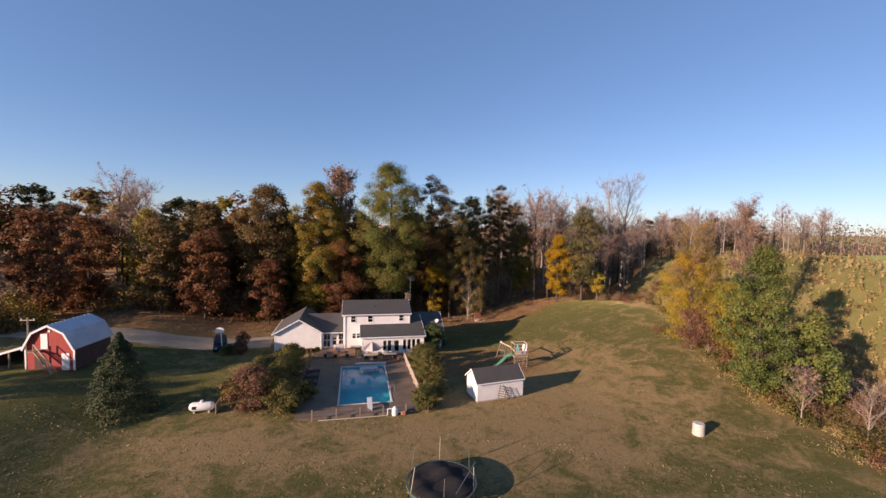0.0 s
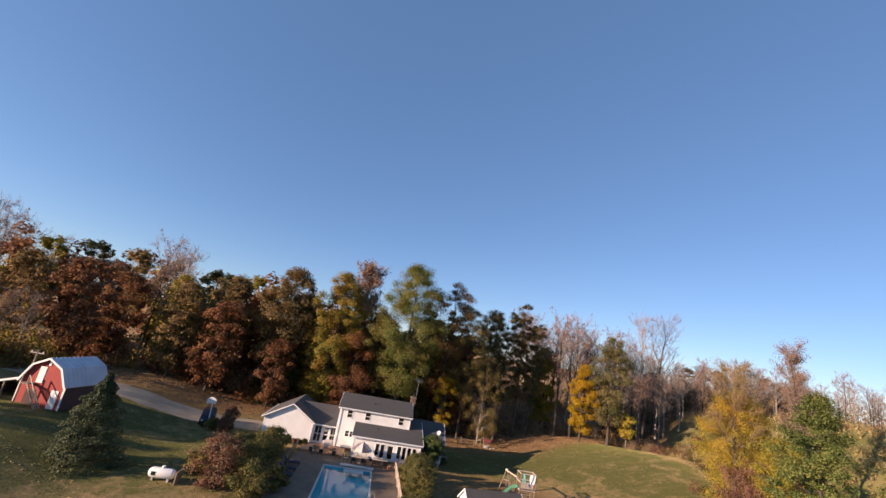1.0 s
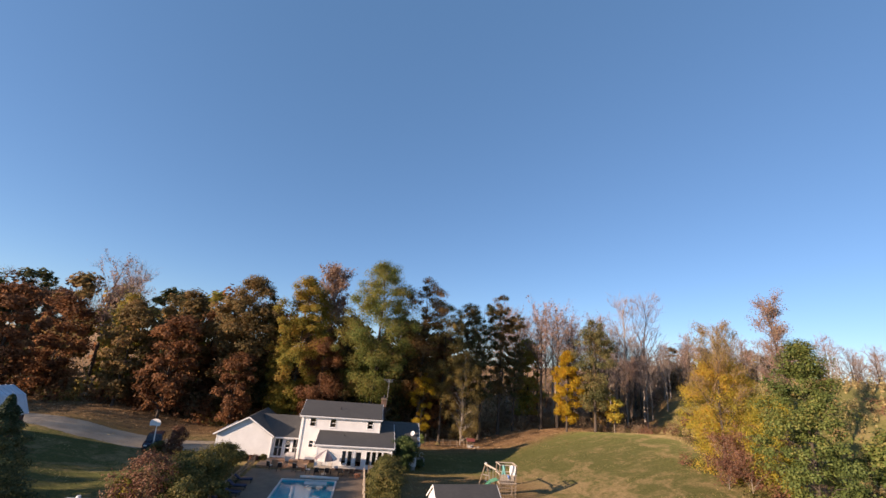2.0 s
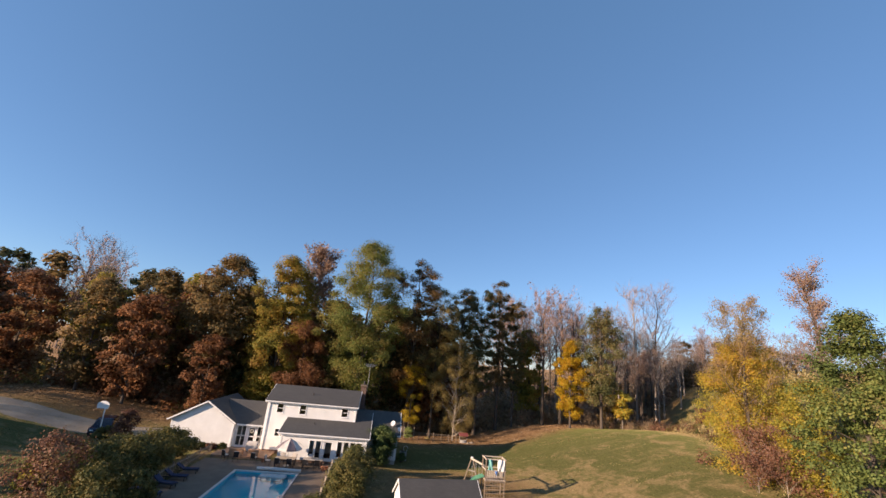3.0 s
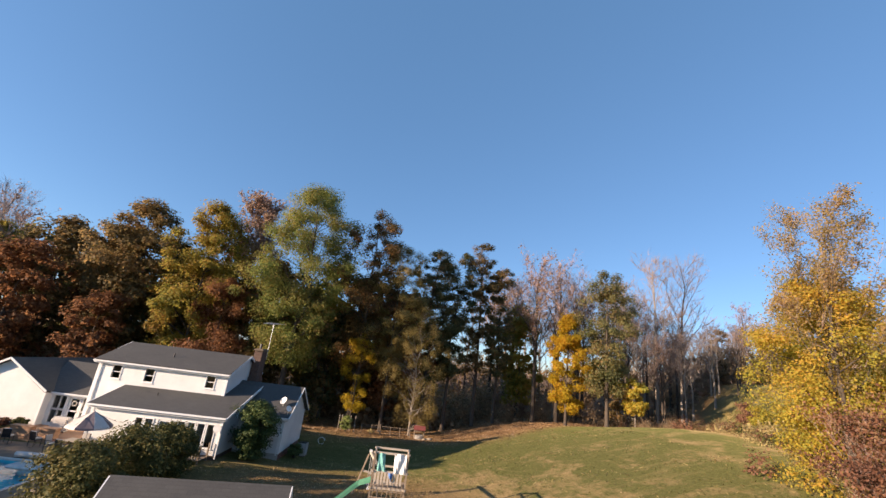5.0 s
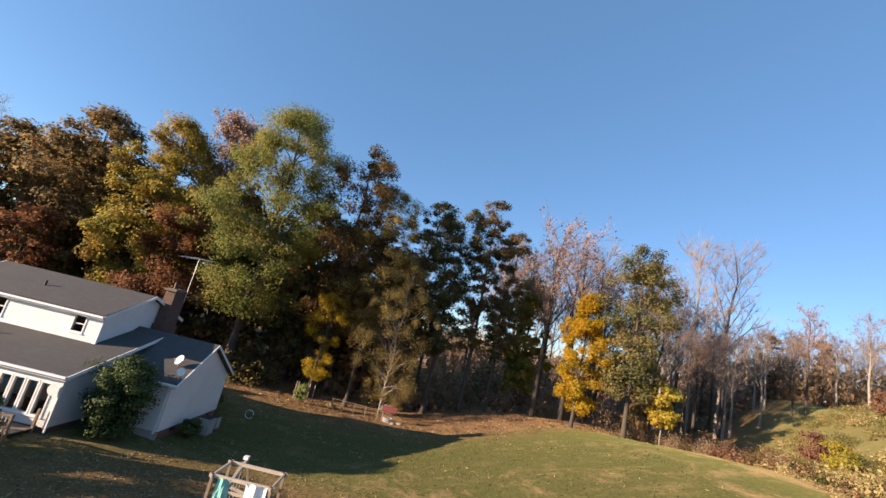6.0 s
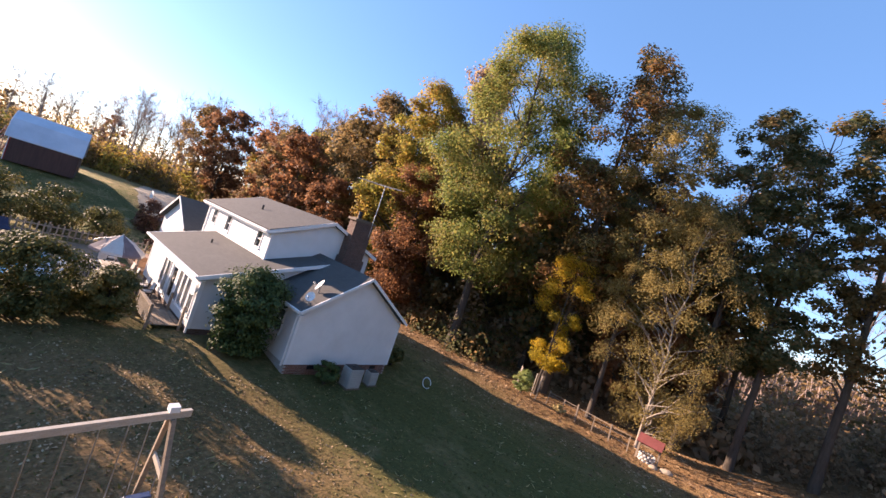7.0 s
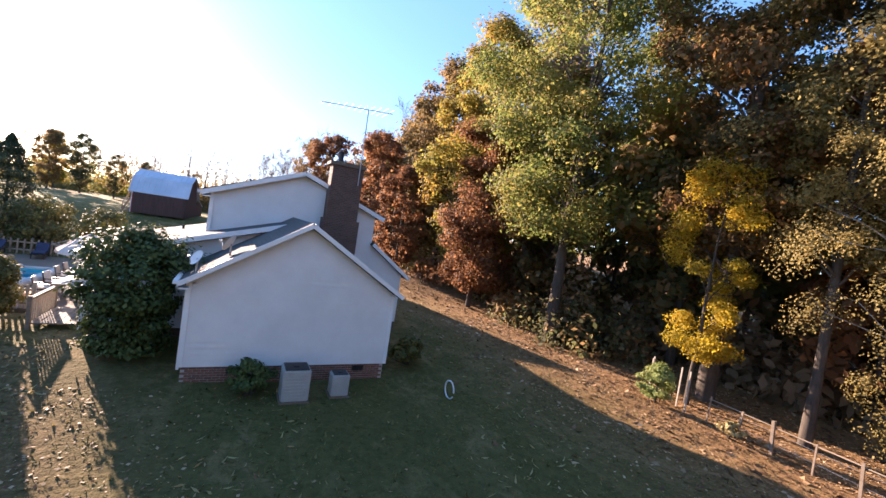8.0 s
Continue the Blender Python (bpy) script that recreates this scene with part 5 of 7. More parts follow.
# sunroom along the front of the main block
SX0, SX1, SY, SE = -9.25, -0.60, 55.20, 2.58
s_holes = [(-6.31, -5.87, 0.7, 2.15), (-5.67, -5.18, 0.55, 2.15), (-4.84, -3.97, 0.32, 2.2), (-3.48, -3.02, 0.75, 2.2), (-2.83, -2.37, 0.75, 2.2), (-2.17, -1.7, 0.75, 2.2), (-1.5, -1.01, 0.75, 2.2)]
wall(house, "y", SY, SX0, SX1, 0.28, SE, -1, s_holes)
for a0, a1, z0, z1 in s_holes:
    if z0 < 0.4:
        d = part("door", boxes((a0 + 0.01, SY + 0.02, z0, a0 + 0.12, SY + 0.07, z1), (a1 - 0.12, SY + 0.02, z0, a1 - 0.01, SY + 0.07, z1), (a0 + 0.12, SY + 0.02, z0, a1 - 0.12, SY + 0.07, z0 + 0.25), (a0 + 0.12, SY + 0.02, z1 - 0.13, a1 - 0.12, SY + 0.07, z1)), TRIM, house, "white glazed door")
        part("pane", boxes((a0 + 0.12, SY + 0.04, z0 + 0.25, a1 - 0.12, SY + 0.05, z1 - 0.13)), GLASS, d)
        part("handle", rod((a0 + 0.06, SY - 0.03, z0 + 0.95), (a0 + 0.06, SY - 0.03, z0 + 1.1), 0.02), GREYMETAL, d, "metal handle")
    else:
        window(house, "y", SY, a0, a1, z0, z1, -1, 0, label="tall sunroom window with a dark pane")
wall(house, "x", SX1, SY, 58.25, 0.28, SE, 1)
part("gable_infill", prism([(SY, SE), (61.0, SE), (61.0, 4.30), (SY, 2.62)], SX1 - 0.15, SX1, "x"), WHITE, house, "sloping white siding under the sunroom roof")
wall(house, "x", SX0, SY, MY0, 0.28, SE, -1)
part("gable_infill", prism([(SY, SE), (MY0, SE), (MY0, 3.45), (SY, 2.62)], SX0, SX0 + 0.15, "x"), WHITE, house)
part("foundation", boxes((SX0 + 0.02, SY + 0.02, -0.4, SX1 - 0.02, MY0, 0.28)), BRICKWORK, house, "brick foundation")
sl = (4.56 - 2.78) / (61.1 - 54.87)
roof_slab(house, [(-9.57, 54.87, 2.78), (-2.2, 54.87, 2.78), (-2.2, MY0, 2.78 + sl * (MY0 - 54.87)), (-9.57, MY0, 2.78 + sl * (MY0 - 54.87))])
roof_slab(house, [(-2.2, 54.87, 2.78), (-0.25, 54.87, 2.78), (-0.25, 61.1, 4.56), (-2.2, 61.1, 4.56)])
fascia(house, (-9.57, 54.85, 2.68), (-0.25, 54.85, 2.68))
part("gutter", beam((-9.57, 54.78, 2.72), (-0.25, 54.78, 2.72), 0.11, 0.10), TRIM, house, "white eave gutter")
part("soffit", boxes((-9.53, 54.88, 2.54, -0.29, SY, 2.575)), TRIM, house)
fascia(house, (-0.23, 54.87, 2.69), (-0.23, 61.1, 4.47), 0.18, 0.05, "bargeboard")
fascia(house, (-9.59, 54.87, 2.69), (-9.59, MY0, 2.69 + sl * (MY0 - 54.87)), 0.18, 0.05, "bargeboard")
for xc in (SX0, SX1):
    part("corner_board", boxes((xc - 0.08, SY - 0.035, 0.28, xc + 0.08, SY + 0.08, SE)), TRIM, house)
part("downspout", boxes((SX1 + 0.03, SY - 0.1, 0.1, SX1 + 0.11, SY - 0.02, 2.6)), TRIM, house)
part("vent_pipe", rod((-6.4, 57.1, 3.2), (-6.4, 57.1, 3.62), 0.05), DARKMETAL, house, "dark plumbing vent")

# east wing, gable end toward the side lawn
WX0, WX1, WY0, WY1, WE, WP, WT = MX1, 2.83, 58.28, 64.55, 2.64, 61.42, 4.64
wg_holes = []
wall(house, "x", WX1, WY0, WY1, 0.12, WE, 1, wg_holes, peak=(WP, WT), planks=True, label="white gable wall of lapped boards")
w_holes = [(0.85, 1.6, 1.15, 2.25)]
wall(house, "y", WY0, SX1, WX1, 0.12, WE, -1, w_holes)
for a0, a1, z0, z1 in w_holes:
    window(house, "y", WY0, a0, a1, z0, z1, -1)
wall(house, "y", WY1, WX0, WX1, 0.12, WE, 1)
brick_base = part("foundation", boxes((WX0, WY0 + 0.03, -0.9, WX1 - 0.03, WY1 - 0.03, 0.12)), MORTAR, house, "red brick foundation of the wing")
roof_slab(house, [(-2.2, 58.03, 2.70), (3.15, 58.03, 2.70), (3.15, WP, 4.80), (-2.2, WP, 4.80)])
roof_slab(house, [(3.15, 64.80, 2.68), (-2.2, 64.80, 2.68), (-2.2, WP, 4.80), (3.15, WP, 4.80)])
fascia(house, (-0.25, 58.01, 2.61), (3.15, 58.01, 2.61))
part("gutter", beam((-0.25, 57.95, 2.66), (3.15, 57.95, 2.66), 0.11, 0.10), TRIM, house, "white eave gutter")
fascia(house, (3.16, 58.03, 2.62), (3.16, WP, 4.73), 0.14, 0.05, "bargeboard")
fascia(house, (3.16, 64.80, 2.60), (3.16, WP, 4.73), 0.14, 0.05, "bargeboard")
part("soffit", boxes((2.83, 58.04, 2.47, 3.13, WY0, 2.51)), TRIM, house)
for yc in (WY0, WY1):
    part("corner_board", boxes((WX1 - 0.1, yc - 0.06, 0.12, WX1 + 0.035, yc + 0.06, WE)), TRIM, house)
part("downspout", boxes((WX1 - 0.2, WY0 - 0.1, 0.0, WX1 - 0.12, WY0 - 0.02, 2.6)), TRIM, house)
brick_me = mesh_from("brick", bevelled(boxes((-0.015, 0, 0, 0.018, 0.2, 0.062)), 0.005))
brick_me.materials.append(BRICK)
o_house = ORIGIN[house.name]
for row in range(9):
    for k in range(31):
        y = WY0 + 0.03 + 0.21 * k + (0.105 if row % 2 else 0)
        if y + 0.2 < WY1:
            bk = new("brick", brick_me)
            bk.parent = brick_base
            bk.location = Vector((WX1 - 0.03, y, -0.58 + 0.077 * row)) - o_house
for yv in (59.5, 63.4):
    part("foundation_vent", boxes((WX1 - 0.05, yv, -0.12, WX1 - 0.005, yv + 0.4, 0.06)), DARKMETAL, house, "dark crawl-space vent")

# chimney against the gable of the main block
chim = part("chimney", boxes((-2.20, 62.55, -0.4, -1.42, 64.1, 5.0), (-2.18, 62.65, 5.0, -1.5, 64.0, 7.33)), BRICKWORK, house, "red brick chimney")
part("chimney_cap", boxes((-2.26, 62.52, 7.33, -1.42, 64.08, 7.46), (-2.12, 62.75, 7.46, -1.57, 63.85, 7.52)), CONCRETE, chim, "weathered concrete cap")
part("flue", rod((-1.84, 63.0, 7.48), (-1.84, 63.0, 7.95), 0.12), DARKMETAL, chim, "dark flue pot")
aer = thing("tv_aerial", (-1.42, 63.8, 6.6), "thin metal television aerial on a mast above the chimney", "aerial")
part("mast", rod((-1.42, 63.8, 6.6), (-1.42, 63.8, 9.95), 0.025), GREYMETAL, aer)
part("boom", rod((-1.42, 61.8, 9.75), (-1.42, 64.9, 10.05), 0.02), GREYMETAL, aer)
for k in range(11):
    yy = 61.9 + 0.28 * k
    zz = 9.75 + 0.3 * (yy - 61.8) / 3.1
    ln = 0.35 + 0.05 * k
    part("rod", rod((-1.42 - ln, yy, zz), (-1.42 + ln, yy, zz), 0.008, n=5), GREYMETAL, aer)

# ---- outbuildings ----
def shed():
    sx0, sx1, sy0, sy1, e, r = -2.8, 2.8, -1.35, 1.35, 2.0, 3.15
    ob = thing("garden_shed", (0, 0, 0), "small white shed with a grey shingle roof", "shed")
    ym = 0.0
    for args in (("y", sy0, sx0, sx1, 0.08, e, -1), ("y", sy1, sx0, sx1, 0.08, e, 1)):
        wall(ob, *args)
    wall(ob, "x", sx0, sy0, sy1, 0.08, e, -1, [(-0.4, 0.4, 0.1, 1.8)], peak=(ym, r - 0.08))
    wall(ob, "x", sx1, sy0, sy1, 0.08, e, 1, peak=(ym, r - 0.08))
    part("door", bevelled(boxes((sx0 + 0.02, -0.38, 0.1, sx0 + 0.07, 0.38, 1.79)), 0.01), TRIM, ob, "white plank door")
    part("base", boxes((sx0 + 0.02, sy0 + 0.02, -0.3, sx1 - 0.02, sy1 - 0.02, 0.08)), MORTAR, ob)
    roof_slab(ob, [(sx0 - 0.15, sy0 - 0.15, e), (sx1 + 0.12, sy0 - 0.15, e), (sx1 + 0.12, ym, r + 0.05), (sx0 - 0.15, ym, r + 0.05)], 0.08)
    roof_slab(ob, [(sx1 + 0.12, sy1 + 0.2, e - 0.05), (sx0 - 0.15, sy1 + 0.2, e - 0.05), (sx0 - 0.15, ym, r + 0.05), (sx1 + 0.12, ym, r + 0.05)], 0.08)
    fascia(ob, (sx0 - 0.15, sy0 - 0.17, e - 0.06), (sx1 + 0.12, sy0 - 0.17, e - 0.06), 0.12)
    for xg in (sx0 - 0.16, sx1 + 0.13):
        fascia(ob, (xg, sy0 - 0.15, e - 0.06), (xg, ym, r - 0.02), 0.12, 0.04, "bargeboard")
        fascia(ob, (xg, sy1 + 0.2, e - 0.10), (xg, ym, r - 0.02), 0.12, 0.04, "bargeboard")
    return ob


sh = shed()
sh.location = (5.05, 40.1, 0.05)
sh.rotation_euler = (0, 0, radians(8))

# slatted gate leaning on the shed
gate = thing("wooden_trellis", (5.5, 38.5, 0), "weathered wooden slatted panel leaning on the shed wall", "trellis")
tilt = Matrix.Translation((5.5, 38.4, 0.02)) @ Matrix.Rotation(radians(8), 4, "Z") @ Matrix.Rotation(radians(18), 4, "Y") @ Matrix.Rotation(radians(-12), 4, "X")
for k in range(6):
    bm = bmesh.new()
    box(bm, -0.85 + 0.02, -0.02, 0.12 + 0.24 * k, 0.85, 0.01, 0.19 + 0.24 * k, tilt)
    part("slat", bm, WOOD, gate)
for xx in (-0.85, 0.0, 0.8):
    bm = bmesh.new()
    box(bm, xx, -0.05, 0, xx + 0.07, -0.02, 1.5, tilt)
    part("upright", bm, WOOD, gate)


def barn():
    """Gambrel barn, red front with white trim, pale tin roof, lean-to on its far side."""
    ob = thing("barn", (0, 0, 0), "red gambrel barn with white trim and a pale tin roof", "barn")
    w, L, e, k1, k2, pk = 2.65, 5.7, 2.7, (1.75, 4.45), (0.0, 5.35), 5.35
    prof = [(-w, 0), (w, 0), (w, e), (k1[0], k1[1]), (0, pk), (-k1[0], k1[1]), (-w, e)]
    part("wall", prism(prof, 0, 0.15, "y"), REDPAINT, ob, "red board front")
    # rear and sides are coloured dark for shade; only the front stays red
    part("wall", prism(prof, L - 0.15, L, "y"), SHADEBOARD, ob, "rear wall coloured dark for its shade")
    for s in (-1, 1):
        part("wall", boxes((s * w - 0.08, 0.15, 0, s * w + 0.08, L - 0.15, e)), SHADEBOARD, ob, "side wall coloured dark for its shade")
    for s in (-1, 1):
        for (xa, za), (xb, zb) in (((w + 0.18, e - 0.22), k1), (k1, (0, pk))):
            part("roof", prism([(s * xa, za + 0.02), (s * xb, zb + 0.02), (s * xb, zb + 0.12), (s * xa, za + 0.12)], -0.3, L + 0.3, "y"), BARNTIN, ob, "pale ribbed tin roof")
            for q in range(11):
                y = -0.2 + q * 0.59
                part("rib", beam((s * xa, y, za + 0.14), (s * xb, y, zb + 0.14), 0.04, 0.03), BARNTIN, ob)
            part("bargeboard", beam((s * xa, -0.33, za - 0.0), (s * xb, -0.33, zb - 0.0), 0.05, 0.22), TRIM, ob, "white trim board")
    part("corner_board", boxes((-w - 0.1, -0.04, 0, -w + 0.1, 0.02, e)), TRIM, ob)
    part("corner_board", boxes((w - 0.1, -0.04, 0, w + 0.1, 0.02, e)), TRIM, ob)
    ld = part("loft_door", boxes((-0.95, -0.05, 2.55, -0.2, 0.0, 4.35)), TRIM, ob, "white loft door standing open")
    part("loft_frame", boxes((-0.13, -0.06, 4.55, 0.13, 0.0, 5.0)), TRIM, ob)
    d = part("door", boxes((1.3, -0.06, 0.05, 2.15, -0.01, 2.05)), TRIM, ob, "white panelled door standing ajar")
    for zz in (0.25, 1.1):
        for xx in (1.38, 1.77):
            part("panel", boxes((xx, -0.085, zz, xx + 0.3, -0.062, zz + 0.72)), WHITEMETAL, d)
    # no real gap: a dark sheet paints the shade of an open doorway
    part("opening", boxes((-1.7, -0.02, 0.05, -0.5, -0.004, 1.7)), SHADEBOARD, ob, "dark sheet standing in for a shaded opening")
    stair = part("stair", beam((-0.95, -0.95, 2.45), (1.25, -1.35, 0.05), 0.08, 0.16), WOOD, ob, "wooden outside stair")
    part("stringer", beam((-1.0, -0.25, 2.45), (1.2, -0.65, 0.05), 0.08, 0.16), WOOD, stair)
    for k in range(12):
        t = (k + 0.5) / 12
        x, y, z = -0.97 + 2.2 * t, -0.6 - 0.4 * t, 2.48 - 2.4 * t
        part("tread", boxes((x - 0.12, y - 0.36, z, x + 0.12, y + 0.36, z + 0.04)), WOOD, stair)
    part("landing", boxes((-1.75, -1.0, 2.42, -0.85, 0, 2.5)), WOOD, ob)
    for p0, p1 in (((-1.7, -0.95, 2.5), (-1.7, -0.95, 3.4)), ((-0.95, -0.97, 2.5), (-0.95, -0.97, 3.4)), ((1.2, -1.35, 0), (1.2, -1.35, 0.95)), ((-1.7, -0.95, 0), (-1.7, -0.95, 2.42))):
        part("rail_post", beam(p0, p1, 0.08, 0.08), WOOD, ob)
    part("handrail", beam((-0.95, -0.97, 3.4), (1.2, -1.35, 0.95), 0.05, 0.09), PALEWOOD, ob)
    # lean-to
    lean = part("lean_to_roof", prism([(-w - 0.1, 2.75), (-w - 4.0, 1.55), (-w - 4.0, 1.66), (-w - 0.1, 2.87)], 0.1, L, "y"), BARNTIN, ob, "pale tin lean-to roof")
    part("lean_to_fascia", beam((-w - 0.1, 0.07, 2.74), (-w - 4.0, 0.07, 1.54), 0.05, 0.2), TRIM, lean, "white edge board")
    # walls coloured dark to give the shade under the lean-to roof
    part("lean_to_wall", boxes((-w - 3.95, L - 0.12, 0, -w - 0.1, L - 0.04, 1.9)), SHADEBOARD, ob, "rear wall of the lean-to, darkened for the shade inside")
    part("lean_to_wall", boxes((-w - 3.98, 0.6, 0, -w - 3.9, L - 0.12, 1.5)), SHADEBOARD, ob, "side wall of the lean-to, darkened for the shade inside")
    for x in (-w - 3.9, -w - 2.0):
        part("lean_to_post", boxes((x - 0.07, 0.15, 0, x + 0.07, 0.3, 1.58 + (x + w + 3.9) * 0.3)), WOOD, ob)
    return ob


b = barn()
b.location = (-42.4, 49.1, g(-42.4, 50.4) - 0.1)
b.rotation_euler = (0, 0, radians(-8))
b.scale = (0.92, 0.92, 0.92)

pole_z = g(-47.6, 54.0)
up = thing("utility_pole", (-47.6, 54.0, pole_z), "grey wooden pole with a crossarm behind the barn", "pole")
part("shaft", rod((-47.6, 54.0, pole_z - 0.3), (-47.6, 54.0, pole_z + 4.6), 0.11, 0.08, 10), WOOD, up)
part("crossarm", boxes((-48.35, 53.96, pole_z + 4.22, -46.85, 54.04, pole_z + 4.32)), PALEWOOD, up)
for dx in (-0.6, 0.6):
    part("insulator", rod((-47.6 + dx, 54.0, pole_z + 4.32), (-47.6 + dx, 54.0, pole_z + 4.5), 0.05, n=8), WHITEMETAL, up)

# ---- shrubs ----
def shrub(seed, x, y, r, h, leaves, label, per=76, leaf=0.082, puffs=60, group="shrubs round the pool", base=0.08, top=0.38):
    wood, crown = leafy_tree(seed, h, r, base, puffs, per, leaf, BARK, leaves, top=top, puff=0.26, trunk=0.02)
    return plant("shrub", (wood, crown), x, y, label, "shrub", group, turn=seed * 0.7)


# the four low picket-fence shrubs are added to stop sun stripes on the lawn
for k, (x, y, r, h, m, lb) in enumerate((
        (-20.4, 40.6, 2.5, 3.5, SHRUBRED, "big thin shrub with reddish-brown leaves"), (-18.2, 42.6, 2.0, 2.9, SHRUB, "large olive-green shrub outside the pool fence"),
        (-17.0, 39.4, 1.7, 2.4, SHRUB, "dark green shrub outside the pool fence"), (-15.4, 41.6, 1.2, 1.9, SHRUB, "dark green shrub hanging over the pool deck"), (-18.1, 45.2, 1.9, 2.9, SHRUB, "dark green shrub along the pool fence"),
        (-18.4, 48.4, 2.0, 2.8, SHRUB, "wide green shrub along the pool fence"), (-18.4, 51.6, 1.9, 2.5, SHRUB, "rounded green shrub along the pool fence"),
        (-18.3, 54.3, 1.5, 1.9, SHRUB, "rounded green shrub along the pool fence"), (-20.4, 47.6, 2.0, 2.4, SHRUB, "wide green shrub behind the pool fence"), (-20.6, 44.0, 1.8, 2.6, SHRUB, "olive-green shrub behind the pool fence"), (-21.6, 51.0, 1.6, 1.5, SHRUB, "low olive shrub by the lawn"), (-22.0, 46.5, 1.5, 1.5, SHRUBRED, "low brown shrub by the lawn"),
        (-23.2, 43.6, 1.2, 1.4, YELLOWGREEN, "yellow-green shrub behind the gas tank"), (-27.6, 58.6, 1.0, 1.1, SHRUB, "round clipped green shrub by the drive"),
        (-25.8, 58.4, 1.3, 2.6, SHRUBRED, "thin reddish shrub beside the drive"),
        (-3.2, 37.8, 1.6, 1.8, SHRUB, "rounded dark green shrub by the pool corner"), (-1.7, 40.3, 1.3, 1.3, SHRUB, "dark green shrub by the picket fence"),
        (-1.5, 43.6, 1.9, 2.3, SHRUB, "olive shrub along the picket fence"), (-1.4, 46.6, 2.0, 2.5, SHRUB, "olive shrub along the picket fence"),
        (-1.2, 49.8, 1.8, 2.3, SHRUB, "olive shrub along the picket fence"), (-2.2, 41.9, 1.1, 1.0, SHRUB, "low shrub added at the picket fence to block sun gaps"), (-2.3, 45.1, 1.1, 1.1, SHRUB, "low shrub added at the picket fence to block sun gaps"), (-2.2, 48.2, 1.1, 1.1, SHRUB, "low shrub added at the picket fence to block sun gaps"), (-2.3, 51.2, 1.0, 1.0, SHRUB, "low shrub added at the picket fence to block sun gaps"), (-1.5, 52.3, 1.1, 1.7, SHRUB, "olive shrub by the sunroom"))):
    near = x > -4
    shrub(200 + k, x, y, r * (0.98 if near else 1.08), h * (1.34 if near else 1.22), m, lb, 150 if near else 80, 0.058 if near else 0.082, 100 if near else 60, top=0.5 if near else 0.38)
for k, (x, y) in enumerate(((-20.6, 57.9), (-19.2, 57.7), (-17.9, 57.6), (-16.6, 57.4), (-15.6, 57.7))):
    shrub(230 + k, x, y, 0.75, 0.7, SHRUBRED if k % 2 else SHRUB, "low clipped shrub along the garage wall", 60, 0.08, 20, "foundation shrubs")
shrub(240, 1.15, 56.75, 1.7, 3.9, HOLLY, "tall dark evergreen holly against the wing", 170, 0.065, 130, "foundation shrubs", top=0.68)
shrub(241, 3.65, 60.1, 0.68, 1.05, HOLLY, "small dark shrub under the gable wall", 150, 0.05, 26, "foundation shrubs")
shrub(242, 1.9, 65.9, 0.8, 1.1, SHRUB, "dark shrub behind the wing", 100, 0.08, 24, "foundation shrubs")
plant("cedar_tree", conifer(91, 7.5, 2.9, CEDAR, 0.10, 20000), -32.1, 41.6, "dense dark green cedar on the lawn")

# ---- pool side ----
def picket_fence(name, x0, y0, x1, y1, h, gap, material, label, posts=2.4):
    L = math.hypot(x1 - x0, y1 - y0)
    ux, uy = (x1 - x0) / L, (y1 - y0) / L
    ob = thing(name, ((x0 + x1) / 2, (y0 + y1) / 2, 0), label, "fence")
    rot = Matrix.Rotation(math.atan2(uy, ux), 4, "Z")
    n = int(L / gap)
    me = mesh_from("picket", bevelled(boxes((-0.045, -0.012, 0.06, 0.045, 0.012, h)), 0.004))
    me.materials.append(material)
    o = ORIGIN[ob.name]
    for k in range(n + 1):
        p = new("picket", me)
        p.parent = ob
        s = L * k / n
        p.matrix_local = Matrix.Translation(Vector((x0 + ux * s, y0 + uy * s, random.uniform(-0.02, 0.02))) - o) @ rot
    for z in (0.3, h - 0.2):
        part("rail", beam((x0 - uy * 0.04, y0 + ux * 0.04, z), (x1 - uy * 0.04, y1 + ux * 0.04, z), 0.04, 0.09), material, ob)
    m = max(1, int(L / posts))
    for k in range(m + 1):
        s = L * k / m
        x, y = x0 + ux * s - uy * 0.1, y0 + uy * s + ux * 0.1
        part("post", boxes((x - 0.05, y - 0.05, -0.3, x + 0.05, y + 0.05, h + 0.08)), material, ob)
    return ob


picket_fence("pool_fence", -16.2, 40.8, -16.2, 56.6, 0.95, 0.30, WOOD, "weathered grey picket fence beside the pool")
picket_fence("picket_fence", -3.3, 41.5, -3.5, 53.0, 0.95, 0.15, PALEWOOD, "pale wooden picket fence beside the pool")
wf = thing("wire_fence", (-8.7, 37.0, 0), "low wire fence on wooden posts at the pool's end", "fence")
for k in range(6):
    x = -14.2 + 2.22 * k
    part("post", boxes((x - 0.06, 36.94, -0.3, x + 0.06, 37.06, 1.1)), WOOD, wf)
for z in (0.25, 0.6, 0.95):
    part("wire", rod((-14.2, 37.0, z), (-3.1, 37.0, z), 0.008, n=4), GREYMETAL, wf)
part("rail", beam((-13.6, 36.85, 0.12), (-7.1, 36.85, 0.12), 0.07, 0.07), PALEWOOD, wf, "pale pipe lying along the fence")

fl = thing("pool_filter", (-6.4, 36.9, 0), "white pool filter tank with pipes", "filter")
part("tank", bevelled(rod((-6.4, 37.0, 0), (-6.4, 37.0, 0.75), 0.3, 0.3, 14), 0.06), WHITEMETAL, fl)
part("lid", rod((-6.4, 37.0, 0.75), (-6.4, 37.0, 0.9), 0.18, 0.1, 12), WHITEMETAL, fl)
